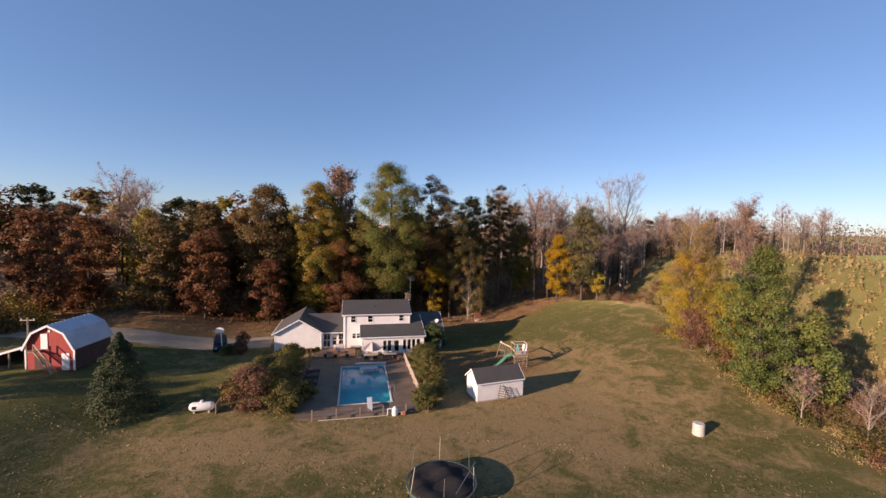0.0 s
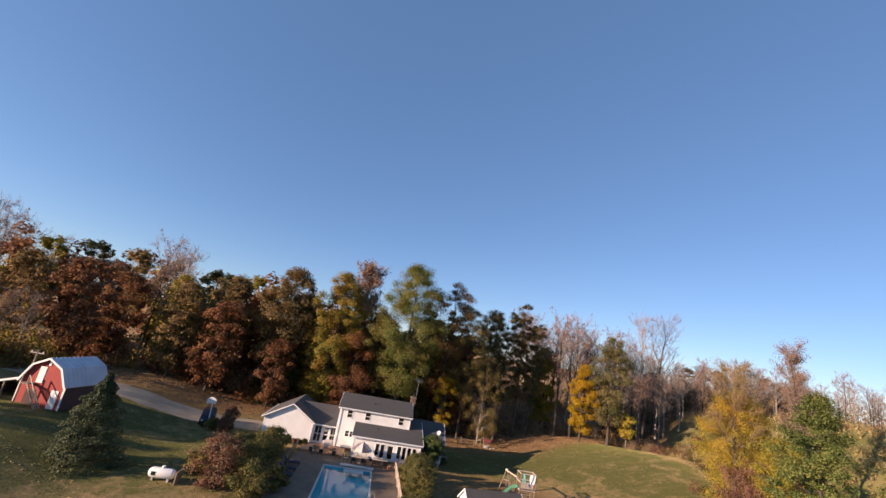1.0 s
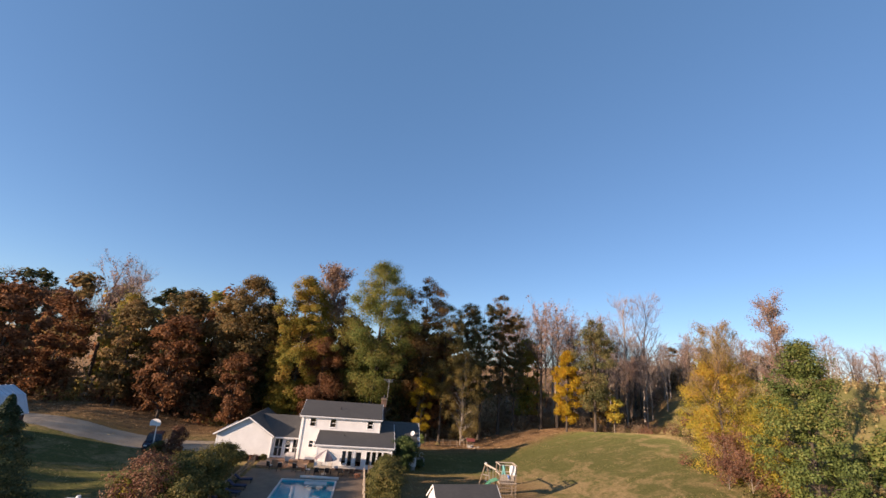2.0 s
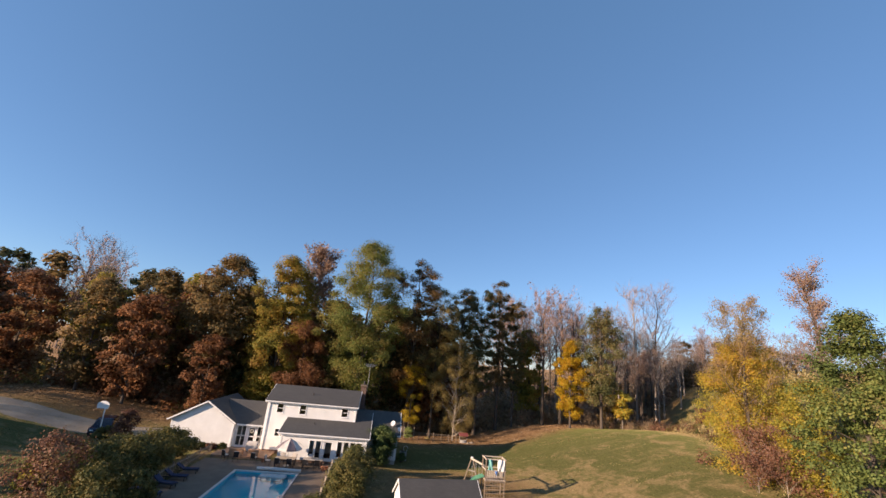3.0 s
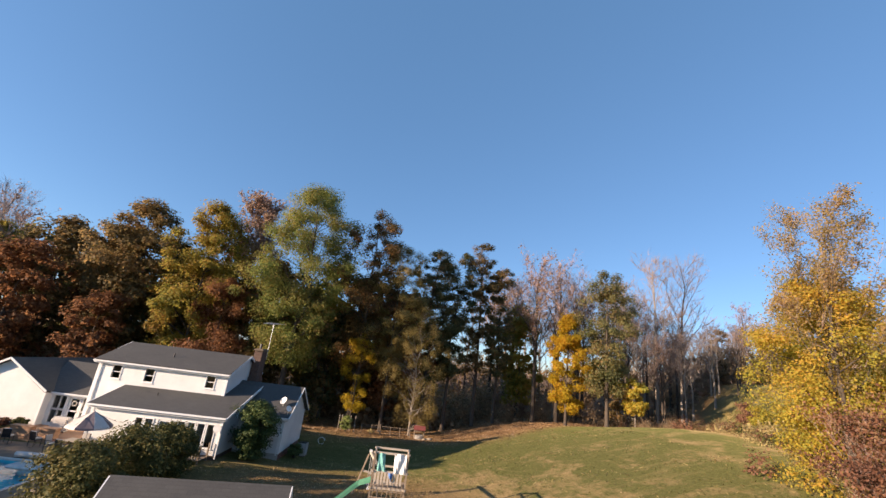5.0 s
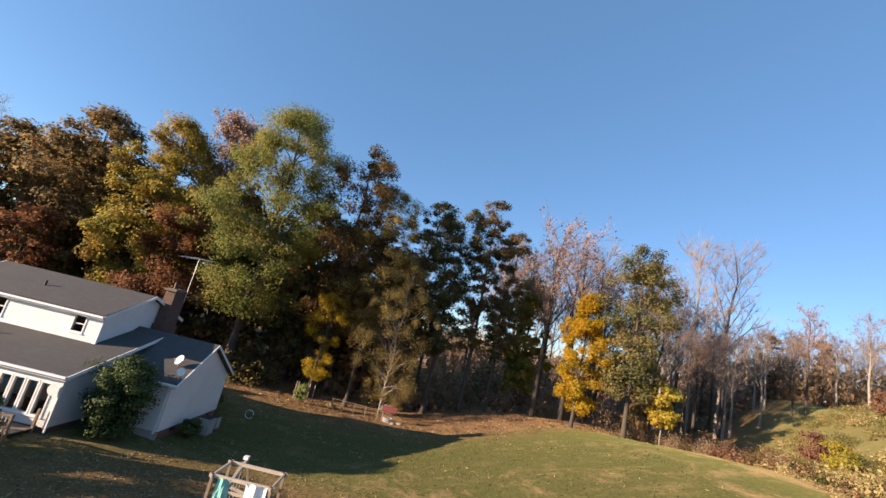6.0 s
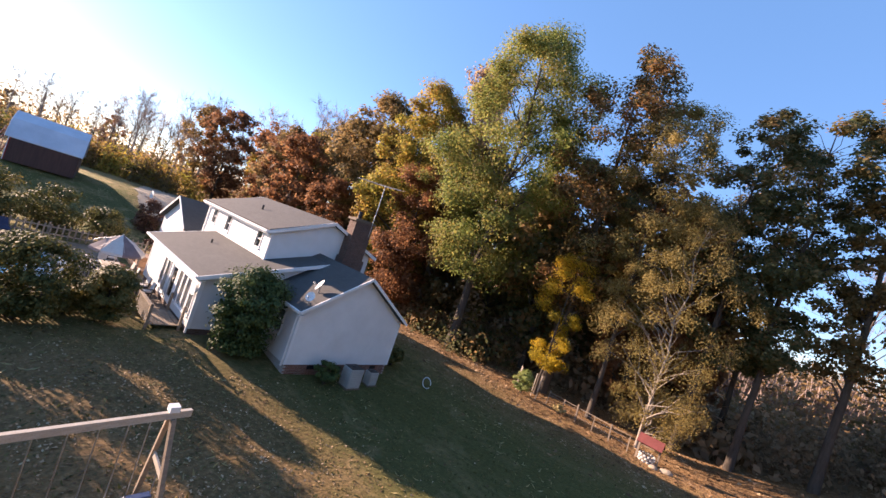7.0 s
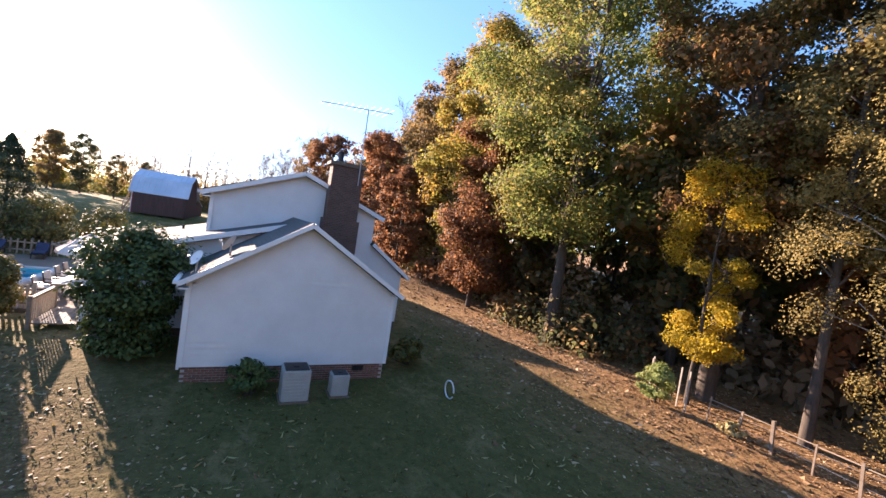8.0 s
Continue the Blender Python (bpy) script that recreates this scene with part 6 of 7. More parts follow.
part("pipe", tube(tube(rod((-7.1, 37.0, 0.1), (-7.1, 37.0, 0.7), 0.05), (-7.1, 37.0, 0.7), (-6.6, 37.0, 0.7), 0.05), (-6.2, 37.0, 0.3), (-5.7, 37.0, 0.3), 0.05), WHITEMETAL, fl)
part("pump", bevelled(boxes((-5.8, 36.8, 0.02, -5.35, 37.15, 0.4)), 0.05), TERRA, fl, "brown pump housing")

db = thing("diving_board", (-8.75, 38.9, 0.06), "white diving board at the pool's end", "diving board")
part("plank", bevelled(boxes((-9.0, 37.95, 0.46, -8.5, 40.35, 0.52)), 0.015), WHITEMETAL, db)
part("stand", boxes((-8.95, 38.2, 0.06, -8.55, 38.5, 0.46), (-8.95, 39.2, 0.06, -8.55, 39.4, 0.46)), WHITEMETAL, db)

ld = thing("pool_ladder", (-6.1, 42.6, 0.06), "chrome pool ladder with curved rails", "ladder")
for dy in (0, 0.5):
    bm = bmesh.new()
    pts = [(-5.9, 42.4 + dy, 0.06), (-5.92, 42.4 + dy, 0.6), (-6.1, 42.4 + dy, 0.8), (-6.32, 42.4 + dy, 0.7), (-6.4, 42.4 + dy, -0.6)]
    for a, b2 in zip(pts, pts[1:]):
        tube(bm, a, b2, 0.025)
    part("rail", bm, GREYMETAL, ld)
for z in (-0.15, -0.4):
    part("step", boxes((-6.45, 42.4, z, -6.3, 42.9, z + 0.03)), WHITEMETAL, ld)

st = thing("pool_steps", (-8.6, 50.6, -0.4), "white moulded steps at the pool's far end", "steps")
part("tread", bevelled(boxes((-9.6, 50.2, -0.5, -7.3, 51.08, -0.02)), 0.08), COPING, st)
part("tread", bevelled(boxes((-9.4, 49.8, -0.8, -7.5, 50.22, -0.3)), 0.06), COPING, st)
bag = bmesh.new()
for k in range(5):
    tube(bag, (-10.2 + 0.8 * k, 51.55 + 0.1 * math.sin(k), 0.2), (-9.4 + 0.8 * k, 51.55 + 0.1 * math.sin(k + 1), 0.2), 0.16, 0.16, 8)
single("pool_cover", bag, PALECANVAS, "rolled pale pool cover beside the water", "cover")


def lounger(x, y, turn, cushion, label):
    ob = thing("sun_lounger", (0, 0, 0), label, "lounger", "loungers beside the pool")
    part("frame", boxes((-0.32, -0.9, 0.26, -0.27, 0.9, 0.31), (0.27, -0.9, 0.26, 0.32, 0.9, 0.31), (-0.32, -0.9, 0.26, 0.32, -0.85, 0.31)), DARKMETAL, ob)
    for lx in (-0.28, 0.28):
        for ly in (-0.75, 0.6):
            part("leg", boxes((lx - 0.025, ly - 0.025, 0, lx + 0.025, ly + 0.025, 0.27)), DARKMETAL, ob)
    part("mattress", bevelled(boxes((-0.29, -0.88, 0.31, 0.29, 0.3, 0.39)), 0.03), cushion, ob)
    part("backrest", bevelled(beam((0, 0.3, 0.36), (0, 0.85, 0.75), 0.58, 0.08), 0.03), cushion, ob)
    ob.location, ob.rotation_euler = (x, y, 0.06), (0, 0, turn)
    return ob


lounger(-15.35, 43.3, 1.5, CUSHION, "dark pool lounger beside the fence")
lounger(-15.35, 45.6, 1.35, CUSHION, "pool lounger with a blue cushion")
lounger(-15.35, 47.4, 1.6, CUSHION, "pool lounger with a dark blue cushion")
lounger(-15.35, 49.4, 1.75, CUSHION, "pool lounger with a dark blue cushion")


def patio_chair(x, y, turn, material=DARKMETAL, label="dark metal patio chair at the tables"):
    ob = thing("patio_chair", (0, 0, 0), label, "chair", "patio chairs")
    part("seat", bevelled(boxes((-0.24, -0.24, 0.40, 0.24, 0.24, 0.45)), 0.015), material, ob)
    part("backrest", bevelled(beam((0, 0.23, 0.45), (0, 0.32, 0.92), 0.46, 0.03), 0.01), material, ob)
    for lx in (-0.21, 0.21):
        for ly in (-0.21, 0.21):
            part("leg", rod((lx, ly, 0), (lx, ly, 0.41), 0.018, n=6), material, ob)
        part("armrest", boxes((lx - 0.025, -0.22, 0.62, lx + 0.025, 0.26, 0.65)), material, ob)
    part("cushion", bevelled(boxes((-0.22, -0.22, 0.45, 0.22, 0.2, 0.52)), 0.025, 2), PALECANVAS, ob, "pale seat cushion")
    part("back_cushion", bevelled(beam((0, 0.2, 0.52), (0, 0.285, 0.94), 0.42, 0.06), 0.02), PALECANVAS, ob, "pale back cushion")
    ob.location, ob.rotation_euler = (x, y, 0.06), (0, 0, turn)
    return ob


def patio_table(x, y, lx, ly, label, turn=0.0):
    ob = thing("patio_table", (0, 0, 0), label, "table")
    part("tabletop", bevelled(boxes((-lx / 2, -ly / 2, 0.70, lx / 2, ly / 2, 0.75)), 0.015), PALEWOOD, ob)
    for sx in (-1, 1):
        for sy in (-1, 1):
            part("leg", boxes((sx * (lx / 2 - 0.08) - 0.03, sy * (ly / 2 - 0.08) - 0.03, 0, sx * (lx / 2 - 0.08) + 0.03, sy * (ly / 2 - 0.08) + 0.03, 0.7)), DARKMETAL, ob)
    ob.location, ob.rotation_euler = (x, y, 0.06), (0, 0, turn)
    return ob


patio_table(-8.1, 53.4, 1.9, 0.9, "long weathered patio table under the umbrella")
patio_table(-5.5, 53.6, 1.9, 0.9, "long weathered patio table by the sunroom door")
for x, y, t in ((-8.7, 52.65, 3.1), (-7.6, 52.7, 3.2), (-8.6, 54.2, 0.1), (-7.5, 54.2, -0.1), (-6.1, 52.8, 3.0), (-5.0, 52.8, 3.3), (-5.9, 54.4, 0.1), (-4.9, 54.4, 0.0), (-9.7, 53.2, 1.5), (-14.0, 54.2, 2.6), (-12.9, 53.9, 3.4), (-11.2, 53.9, 2.9)):
    patio_chair(x, y, t)
um = thing("patio_umbrella", (-7.95, 53.4, 0.06), "open patio umbrella with violet-grey and pale panels", "umbrella")
part("pole", rod((-7.95, 53.4, 0.06), (-7.95, 53.4, 2.62), 0.025), GREYMETAL, um)
cv = [(-7.95, 53.4, 2.58)]
for ring, (rr_, zz_) in enumerate(((0.62, 2.22), (1.22, 1.74), (1.25, 1.62))):
    for k in range(16):
        a = 2 * math.pi * k / 16
        rs = rr_ * (1.0 if k % 2 == 0 else 0.93)
        cv.append((-7.95 + rs * math.cos(a), 53.4 + rs * math.sin(a), zz_ - (0.03 if k % 2 else 0)))
for seg in range(8):
    cf = []
    for k in (2 * seg, 2 * seg + 1):
        k2 = (k + 1) % 16
        cf.append((0, 1 + k, 1 + k2))
        for ring in range(2):
            b0 = 1 + 16 * ring
            cf.append((b0 + k, b0 + 16 + k, b0 + 16 + k2, b0 + k2))
    used = sorted({i for f in cf for i in f})
    part("canopy_panel", ([cv[i] for i in used], [tuple(used.index(i) for i in f) for f in cf]), PALECANVAS if seg % 2 else PURPLE, um, "pale canvas panel" if seg % 2 else "violet-grey canvas panel")
for k in range(8):
    a = 2 * math.pi * k / 8
    part("rib", rod((-7.95, 53.4, 2.5), (-7.95 + 1.36 * math.cos(a), 53.4 + 1.36 * math.sin(a), 1.9), 0.01, n=5), GREYMETAL, um)
part("base", bevelled(rod((-7.95, 53.4, 0.06), (-7.95, 53.4, 0.16), 0.28, 0.26, 14), 0.02), STONE, um)

# wooden deck by the breezeway
dk = thing("wooden_deck", (-12.7, 57.0, 0), "low cedar deck in front of the breezeway", "deck")
me = mesh_from("plank", bevelled(boxes((-2.75, -0.065, 0.20, 2.75, 0.065, 0.245)), 0.006))
me.materials.append(CEDARWOOD)
for k in range(27):
    p = new("plank", me)
    p.parent = dk
    p.location = (-0.25, -1.95 + 0.14 * k + 0.1, 0)
part("frame", boxes((-15.6, 55.1, -0.2, -10.3, 55.2, 0.2), (-15.6, 58.6, -0.2, -10.3, 58.7, 0.2), (-15.6, 55.2, -0.2, -15.5, 58.6, 0.2), (-10.4, 55.2, -0.2, -10.3, 58.6, 0.2)), CEDARWOOD, dk)
for k, (x, y, lx) in enumerate(((-13.4, 55.45, 1.3), (-11.7, 55.5, 1.0))):
    bx = thing("planter_bench", (x, y, 0.245), "orange-brown wooden planter box on the deck", "planter", "planters on the deck")
    for zz in range(3):
        part("board", bevelled(boxes((x - lx / 2, y - 0.24, 0.25 + 0.19 * zz, x + lx / 2, y + 0.24, 0.25 + 0.19 * zz + 0.18)), 0.01), CEDARWOOD, bx)
    part("cap", boxes((x - lx / 2 - 0.04, y - 0.28, 0.82, x + lx / 2 + 0.04, y + 0.28, 0.86)), CEDARWOOD, bx)
gr = thing("grill", (-12.4, 57.2, 0.245), "barbecue grill under a pale cover", "grill")
part("cover", bevelled(boxes((-13.0, 56.9, 0.3, -11.8, 57.5, 1.25)), 0.12, 2), PALECANVAS, gr)
for lx in (-12.85, -11.95):
    part("leg", boxes((lx - 0.03, 57.0, 0.245, lx + 0.03, 57.06, 0.32)), DARKMETAL, gr)
for k, (x, y, r, h) in enumerate(((-4.35, 52.6, 0.2, 0.36), (-4.05, 52.95, 0.16, 0.3), (-10.4, 54.3, 0.18, 0.32))):
    pot = thing("flower_pot", (x, y, 0.06), "terracotta flower pot on the pool deck", "pot", "flower pots")
    part("bowl", rod((x, y, 0.06), (x, y, 0.06 + h), r * 0.7, r, 12), TERRA, pot)
    part("rim", rod((x, y, 0.06 + h), (x, y, 0.10 + h), r * 1.1, r * 1.1, 12), TERRA, pot)
# porch steps and rail by the sunroom's corner
ps = thing("side_landing", (-2.0, 54.5, 0), "small wooden landing with a railing at the sunroom corner", "landing")
for k in range(6):
    part("plank", boxes((-3.1, 53.75 + 0.23 * k, 0.2, -1.0, 53.96 + 0.23 * k, 0.24)), WOOD, ps)
for k in range(12):
    part("baluster", boxes((-3.08 + 0.185 * k, 53.72, 0.24, -3.04 + 0.185 * k, 53.76, 1.0)), PALEWOOD, ps)
part("handrail", boxes((-3.15, 53.68, 1.0, -0.95, 53.8, 1.06)), WOOD, ps)
for x in (-3.1, -1.0):
    for y in (53.74, 55.0):
        part("post", boxes((x - 0.05, y - 0.05, -0.2, x + 0.05, y + 0.05, 1.12)), WOOD, ps)

# ---- lawn things ----
def trampoline(cx, cy, r):
    ob = thing("trampoline", (cx, cy, 0), "round black trampoline with a blue-green edge and bare net poles", "trampoline")
    n, z = 28, 0.85
    bm = bmesh.new()
    bmesh.ops.create_circle(bm, cap_ends=True, radius=r * 0.90, segments=n, matrix=Matrix.Translation((cx, cy, z - 0.03)))
    part("mat", bm, BLACKMESH, ob, "black jumping mat")

    def ring(r0, r1, z0, z1):
        v = [(cx + rr_ * math.cos(2 * math.pi * k / n), cy + rr_ * math.sin(2 * math.pi * k / n), zz_) for rr_, zz_ in ((r0, z0), (r1, z0), (r1, z1), (r0, z1)) for k in range(n)]
        f = []
        for q in range(4):
            for k in range(n):
                a, b3 = q * n + k, q * n + (k + 1) % n
                c, d = ((q + 1) % 4) * n + (k + 1) % n, ((q + 1) % 4) * n + k
                f.append((a, b3, c, d))
        return v, f
    part("frame", ring(r * 0.97, r, z - 0.05, z + 0.02), GREYMETAL, ob, "steel ring")
    part("edge_pad", ring(r * 0.97, r * 1.02, z - 0.16, z + 0.03), TEALPAD, ob, "faded grey-green edge pad")
    for k in range(6):
        a = 2 * math.pi * (k + 0.35) / 6
        x, y = cx + r * math.cos(a), cy + r * math.sin(a)
        part("leg", rod((x, y, 0), (x, y, z), 0.03), GREYMETAL, ob)
        lean_x = 0.35 if k in (2, 3) else 0.05
        part("pole", rod((x, y, z), (x - 0.1 * math.cos(a) + lean_x * 0.4, y, z + 1.75), 0.025), PALEWOOD if k % 2 else GREYMETAL, ob)
    nv, nf, m2 = [], [], 22
    for j in range(m2 + 1):
        for i in range(m2 + 1):
            u, w2 = 2 * i / m2 - 1, 2 * j / m2 - 1
            x, y = u * math.sqrt(1 - w2 * w2 / 2), w2 * math.sqrt(1 - u * u / 2)
            q = max(0.0, 1 - x * x - y * y) ** 0.5
            hgt = 0.02 + q * (0.16 + 0.13 * math.sin(x * 5.1 + y * 2.3) + 0.09 * math.sin(y * 8.3 - x * 3.7))
            nv.append((cx + 0.05 + x * r * 0.93, cy + y * r * 0.93, z + max(0.012, hgt)))
    for j in range(m2):
        for i in range(m2):
            a = j * (m2 + 1) + i
            nf.append((a, a + 1, a + m2 + 2, a + m2 + 1))
    part("net", (nv, nf), BLACKMESH, ob, "fallen black net lying in folds on the mat")
    part("net_rail", rod((cx + r * 0.2, cy - r * 0.9, z + 0.5), (cx + r, cy, z + 1.1), 0.02), GREYMETAL, ob)
    return ob


trampoline(-4.3, 25.1, 2.45)
wl = thing("concrete_pipe", (20.6, 28.4, g(20.6, 28.4)), "pale concrete well ring standing on the lawn", "well ring")
gz0 = g(20.6, 28.4)
part("ring", bevelled(rod((20.6, 28.4, gz0 - 0.1), (20.6, 28.4, gz0 + 0.95), 0.52, 0.50, 24), 0.02), STONE, wl, smooth=False)
part("cap", rod((20.6, 28.4, gz0 + 0.95), (20.6, 28.4, gz0 + 1.02), 0.47, 0.45, 24), COPING, wl, "pale lid")

gt = thing("gas_tank", (-24.75, 40.6, 0), "white horizontal propane tank on the lawn", "tank")
bm = bmesh.new()
bmesh.ops.create_uvsphere(bm, u_segments=20, v_segments=14, radius=0.42, matrix=Matrix.Translation((-24.75, 40.6, 0.62)))
for v in bm.verts:
    d = v.co.x + 24.75
    v.co.x += 0.72 if d > 0.01 else (-0.72 if d < -0.01 else 0)
part("shell", bm, WHITEMETAL, gt, smooth=True)
part("dome", bevelled(rod((-24.75, 40.6, 1.02), (-24.75, 40.6, 1.22), 0.17, 0.15, 12), 0.03), WHITEMETAL, gt)
# flat dark patch near the tank's end
part("gauge_plate", boxes((-25.5, 40.17, 0.5, -25.15, 40.2, 0.8)), DARKMETAL, gt, "dark patch near the end of the shell")
for dx in (-0.65, 0.65):
    part("foot", boxes((-24.75 + dx - 0.07, 40.4, 0, -24.75 + dx + 0.07, 40.8, 0.3)), STONE, gt)
single("tank_screen", boxes((-23.4, 40.0, 0, -23.32, 41.2, 1.0)), WOOD, "dark wooden screen at the end of the gas tank", "screen")

# basketball hoop
bh = thing("basketball_hoop", (-28.3, 58.8, 0), "white basketball hoop on a pole beside the drive", "hoop")
part("pole", rod((-28.3, 58.8, 0), (-28.55, 58.95, 3.3), 0.06), WHITEMETAL, bh)
fan = [(-0.55, 0.0)] + [(0.62 * math.cos(math.pi - math.pi * k / 12) * 0.95, 0.35 + 0.42 * math.sin(math.pi * k / 12)) for k in range(13)] + [(0.55, 0.0)]
part("backboard", prism([(-28.6 + a, 3.05 + b4) for a, b4 in fan], 58.6, 58.64, "y"), WHITEMETAL, bh)
rim = bmesh.new()
for k in range(14):
    t, t2 = 2 * math.pi * k / 14, 2 * math.pi * (k + 1) / 14
    tube(rim, (-28.6 + 0.23 * math.cos(t), 58.3 + 0.23 * math.sin(t), 3.1), (-28.6 + 0.23 * math.cos(t2), 58.3 + 0.23 * math.sin(t2), 3.1), 0.012, 0.012, 5)
part("rim", rim, TERRA, bh, "orange rim")


def car(x, y, turn, h, label, long=4.5):
    ob = thing("car", (0, 0, 0), label, "car", "parked cars")
    a = long / 2
    side = [(-a, 0.35), (-a, 0.85), (-a + 0.15, 0.98), (-a * 0.42, 1.02), (-a * 0.2, h - 0.02), (a * 0.62, h), (a * 0.9, 1.05), (a, 0.95), (a, 0.35)]
    bm = prism(side, -0.86, 0.86, "y")
    for v in bm.verts:
        if v.co.z > 1.1:
            v.co.y *= 0.80
    part("body", bevelled(bm, 0.05), CARPAINT, ob)
    for s in (-1, 1):
        part("side_window", prism([(-a * 0.32, 1.06), (-a * 0.17, h - 0.12), (a * 0.55, h - 0.10), (a * 0.78, 1.08)], s * 0.80, s * 0.835, "y"), GLASS, ob)
        for wx in (-a * 0.62, a * 0.62):
            tyre = part("wheel", rod((wx, s * 0.70, 0.33), (wx, s * 0.90, 0.33), 0.33, 0.33, 16), RUBBER, ob)
            part("rim", rod((wx, s * 0.895, 0.33), (wx, s * 0.915, 0.33), 0.2, 0.19, 12), GREYMETAL, tyre)
        part("headlight", bevelled(boxes((-a - 0.02, s * 0.55 - 0.16, 0.66, -a + 0.06, s * 0.55 + 0.16, 0.8)), 0.01), WHITEMETAL, ob)
        part("tail_light", boxes((a - 0.05, s * 0.62 - 0.12, 0.72, a + 0.02, s * 0.62 + 0.12, 0.88)), REDPAINT, ob)
    part("windscreen", beam((-a * 0.40, 0, 1.06), (-a * 0.22, 0, h - 0.08), 1.36, 0.04), GLASS, ob)
    part("bumper", bevelled(boxes((-a - 0.06, -0.8, 0.35, -a + 0.05, 0.8, 0.58)), 0.03), DARKMETAL, ob)
    ob.location, ob.rotation_euler = (x, y, g(x, y) + 0.03), (0, 0, turn)
    return ob


car(-29.3, 61.2, 1.85, 1.72, "dark blue sport utility car parked on the drive")

# swing set with a fort
def swing_set():
    x0, x1, y0, y1, top = 10.5, 12.3, 47.6, 48.8, 3.25
    ob = thing("swing_set", (10.6, 49.5, 0), "weathered wooden play tower with slide, tarps and swings", "swing set")
    z0 = g(10.6, 49.5)
    for x in (x0, x1):
        for y in (y0, y1):
            part("post", beam((x, y, z0 - 0.2), (x, y, top), 0.085, 0.085), WOOD, ob)
    for z in (top - 0.05, 2.3, 1.5):
        for y in (y0, y1):
            part("crossbeam", beam((x0 - 0.1, y, z), (x1 + 0.1, y, z), 0.05, 0.10), PALEWOOD, ob)
        for x in (x0, x1):
            part("crossbeam", beam((x, y0 - 0.1, z), (x, y1 + 0.1, z), 0.05, 0.10), PALEWOOD, ob)
    for k in range(9):
        part("floor_board", boxes((x0, y0 + 0.145 * k, 1.52, x1, y0 + 0.145 * k + 0.13, 1.56)), WOOD, ob)
    for k in range(9):
        part("slat", boxes((x0 + 0.1 + 0.17 * k, y0 - 0.05, 1.7, x0 + 0.22 + 0.17 * k, y0 - 0.02, 2.25)), PALEWOOD, ob)
        part("slat", boxes((x1 + 0.02, y0 + 0.05 + 0.13 * k, 1.7, x1 + 0.05, y0 + 0.15 + 0.13 * k, 2.25)), PALEWOOD, ob)
    for k in range(5):
        part("rung", rod((x0, y0 - 0.02 - 0.06 * (5 - k), z0 + 0.3 * k + 0.2), (x1, y0 - 0.02 - 0.06 * (5 - k), z0 + 0.3 * k + 0.2), 0.03), WOOD, ob)
    net = bmesh.new()
    for k in range(7):
        tube(net, (x0 + 0.15 + 0.25 * k, y0 - 0.06, 1.8), (x0 + 0.15 + 0.25 * k, y0 - 0.3, z0 + 0.1), 0.012, 0.012, 5)
    part("climbing_net", net, WOOD, ob, "grey climbing net")

    def cloth(p, material, label, sag=0.08):
        v, f, m = [], [], 6
        p = [Vector(q) for q in p]
        for i in range(m + 1):
            for j in range(m + 1):
                u, w = i / m, j / m
                q = p[0] * (1 - u) * (1 - w) + p[1] * u * (1 - w) + p[2] * u * w + p[3] * (1 - u) * w
                q.y += 0.05 * math.sin(u * 9 + w * 4) - sag * math.sin(u * math.pi) * math.sin(w * math.pi)
                v.append(tuple(q))
        for i in range(m):
            for j in range(m):
                a = i * (m + 1) + j
                f.append((a, a + 1, a + m + 2, a + m + 1))
        part("tarp", (v, f), material, ob, label)
    cloth([(x0 + 0.55, y0 - 0.04, top - 0.05), (x0 + 0.2, y0 - 0.04, top - 0.05), (x0 + 0.2, y0 - 0.04, 2.32), (x0 + 0.65, y0 - 0.04, 2.32)], TEALCLOTH, "torn teal tarp")
    cloth([(x1 - 0.75, y0 - 0.05, top - 0.03), (x1 - 0.1, y0 - 0.05, top - 0.03), (x1 - 0.05, y0 - 0.05, 2.25), (x1 - 0.7, y0 - 0.05, 2.27)], TRIM, "white tarp")
    cloth([(x0 + 0.75, y0 - 0.06, 2.27), (x1 - 0.7, y0 - 0.06, 2.27), (x1 - 0.8, y0 - 0.06, 1.9), (x1 - 0.75, y0 - 0.06, 1.85)], BLUECLOTH, "blue rag")
    # slide toward the shed
    sl_pts = [(x0 - 0.02, 48.3, 1.65), (x0 - 0.7, 48.5, 1.35), (x0 - 1.5, 48.45, 0.65), (x0 - 2.1, 48.4, z0 + 0.14), (x0 - 2.5, 48.35, z0 + 0.08)]
    for a, b5 in zip(sl_pts, sl_pts[1:]):
        part("slide", beam(a, b5, 0.5, 0.04), GREENPLASTIC, ob, "green plastic slide")
        for dy in (-0.25, 0.25):
            part("slide_side", beam((a[0], a[1] + dy, a[2] + 0.06), (b5[0], b5[1] + dy, b5[2] + 0.06), 0.05, 0.16), GREENPLASTIC, ob)
    # swing beam to the rear with its end frame
    part("swing_beam", beam((10.6, 48.75, 2.42), (10.05, 51.85, 2.3), 0.09, 0.14), PALEWOOD, ob, "pale beam")
    part("beam_cap", boxes((10.0, 51.4, 2.38, 10.18, 51.58, 2.5)), TRIM, ob, "white cap on the beam")
    for s in (-1, 1):
        part("end_leg", beam((10.1 + 0.1 * s, 51.5, 2.25), (10.1 + 0.8 * s, 51.6, z0 - 0.1), 0.09, 0.09), WOOD, ob, "dark wooden leg")
    part("end_brace", beam((9.72, 51.53, 1.3), (10.48, 51.56, 1.15), 0.04, 0.12), PALEWOOD, ob, "pale cross brace")
    for k, t in enumerate((0.3, 0.58, 0.84)):
        xx, yy, zz = 10.6 - 0.55 * t, 48.75 + 3.1 * t, 2.35 - 0.12 * t
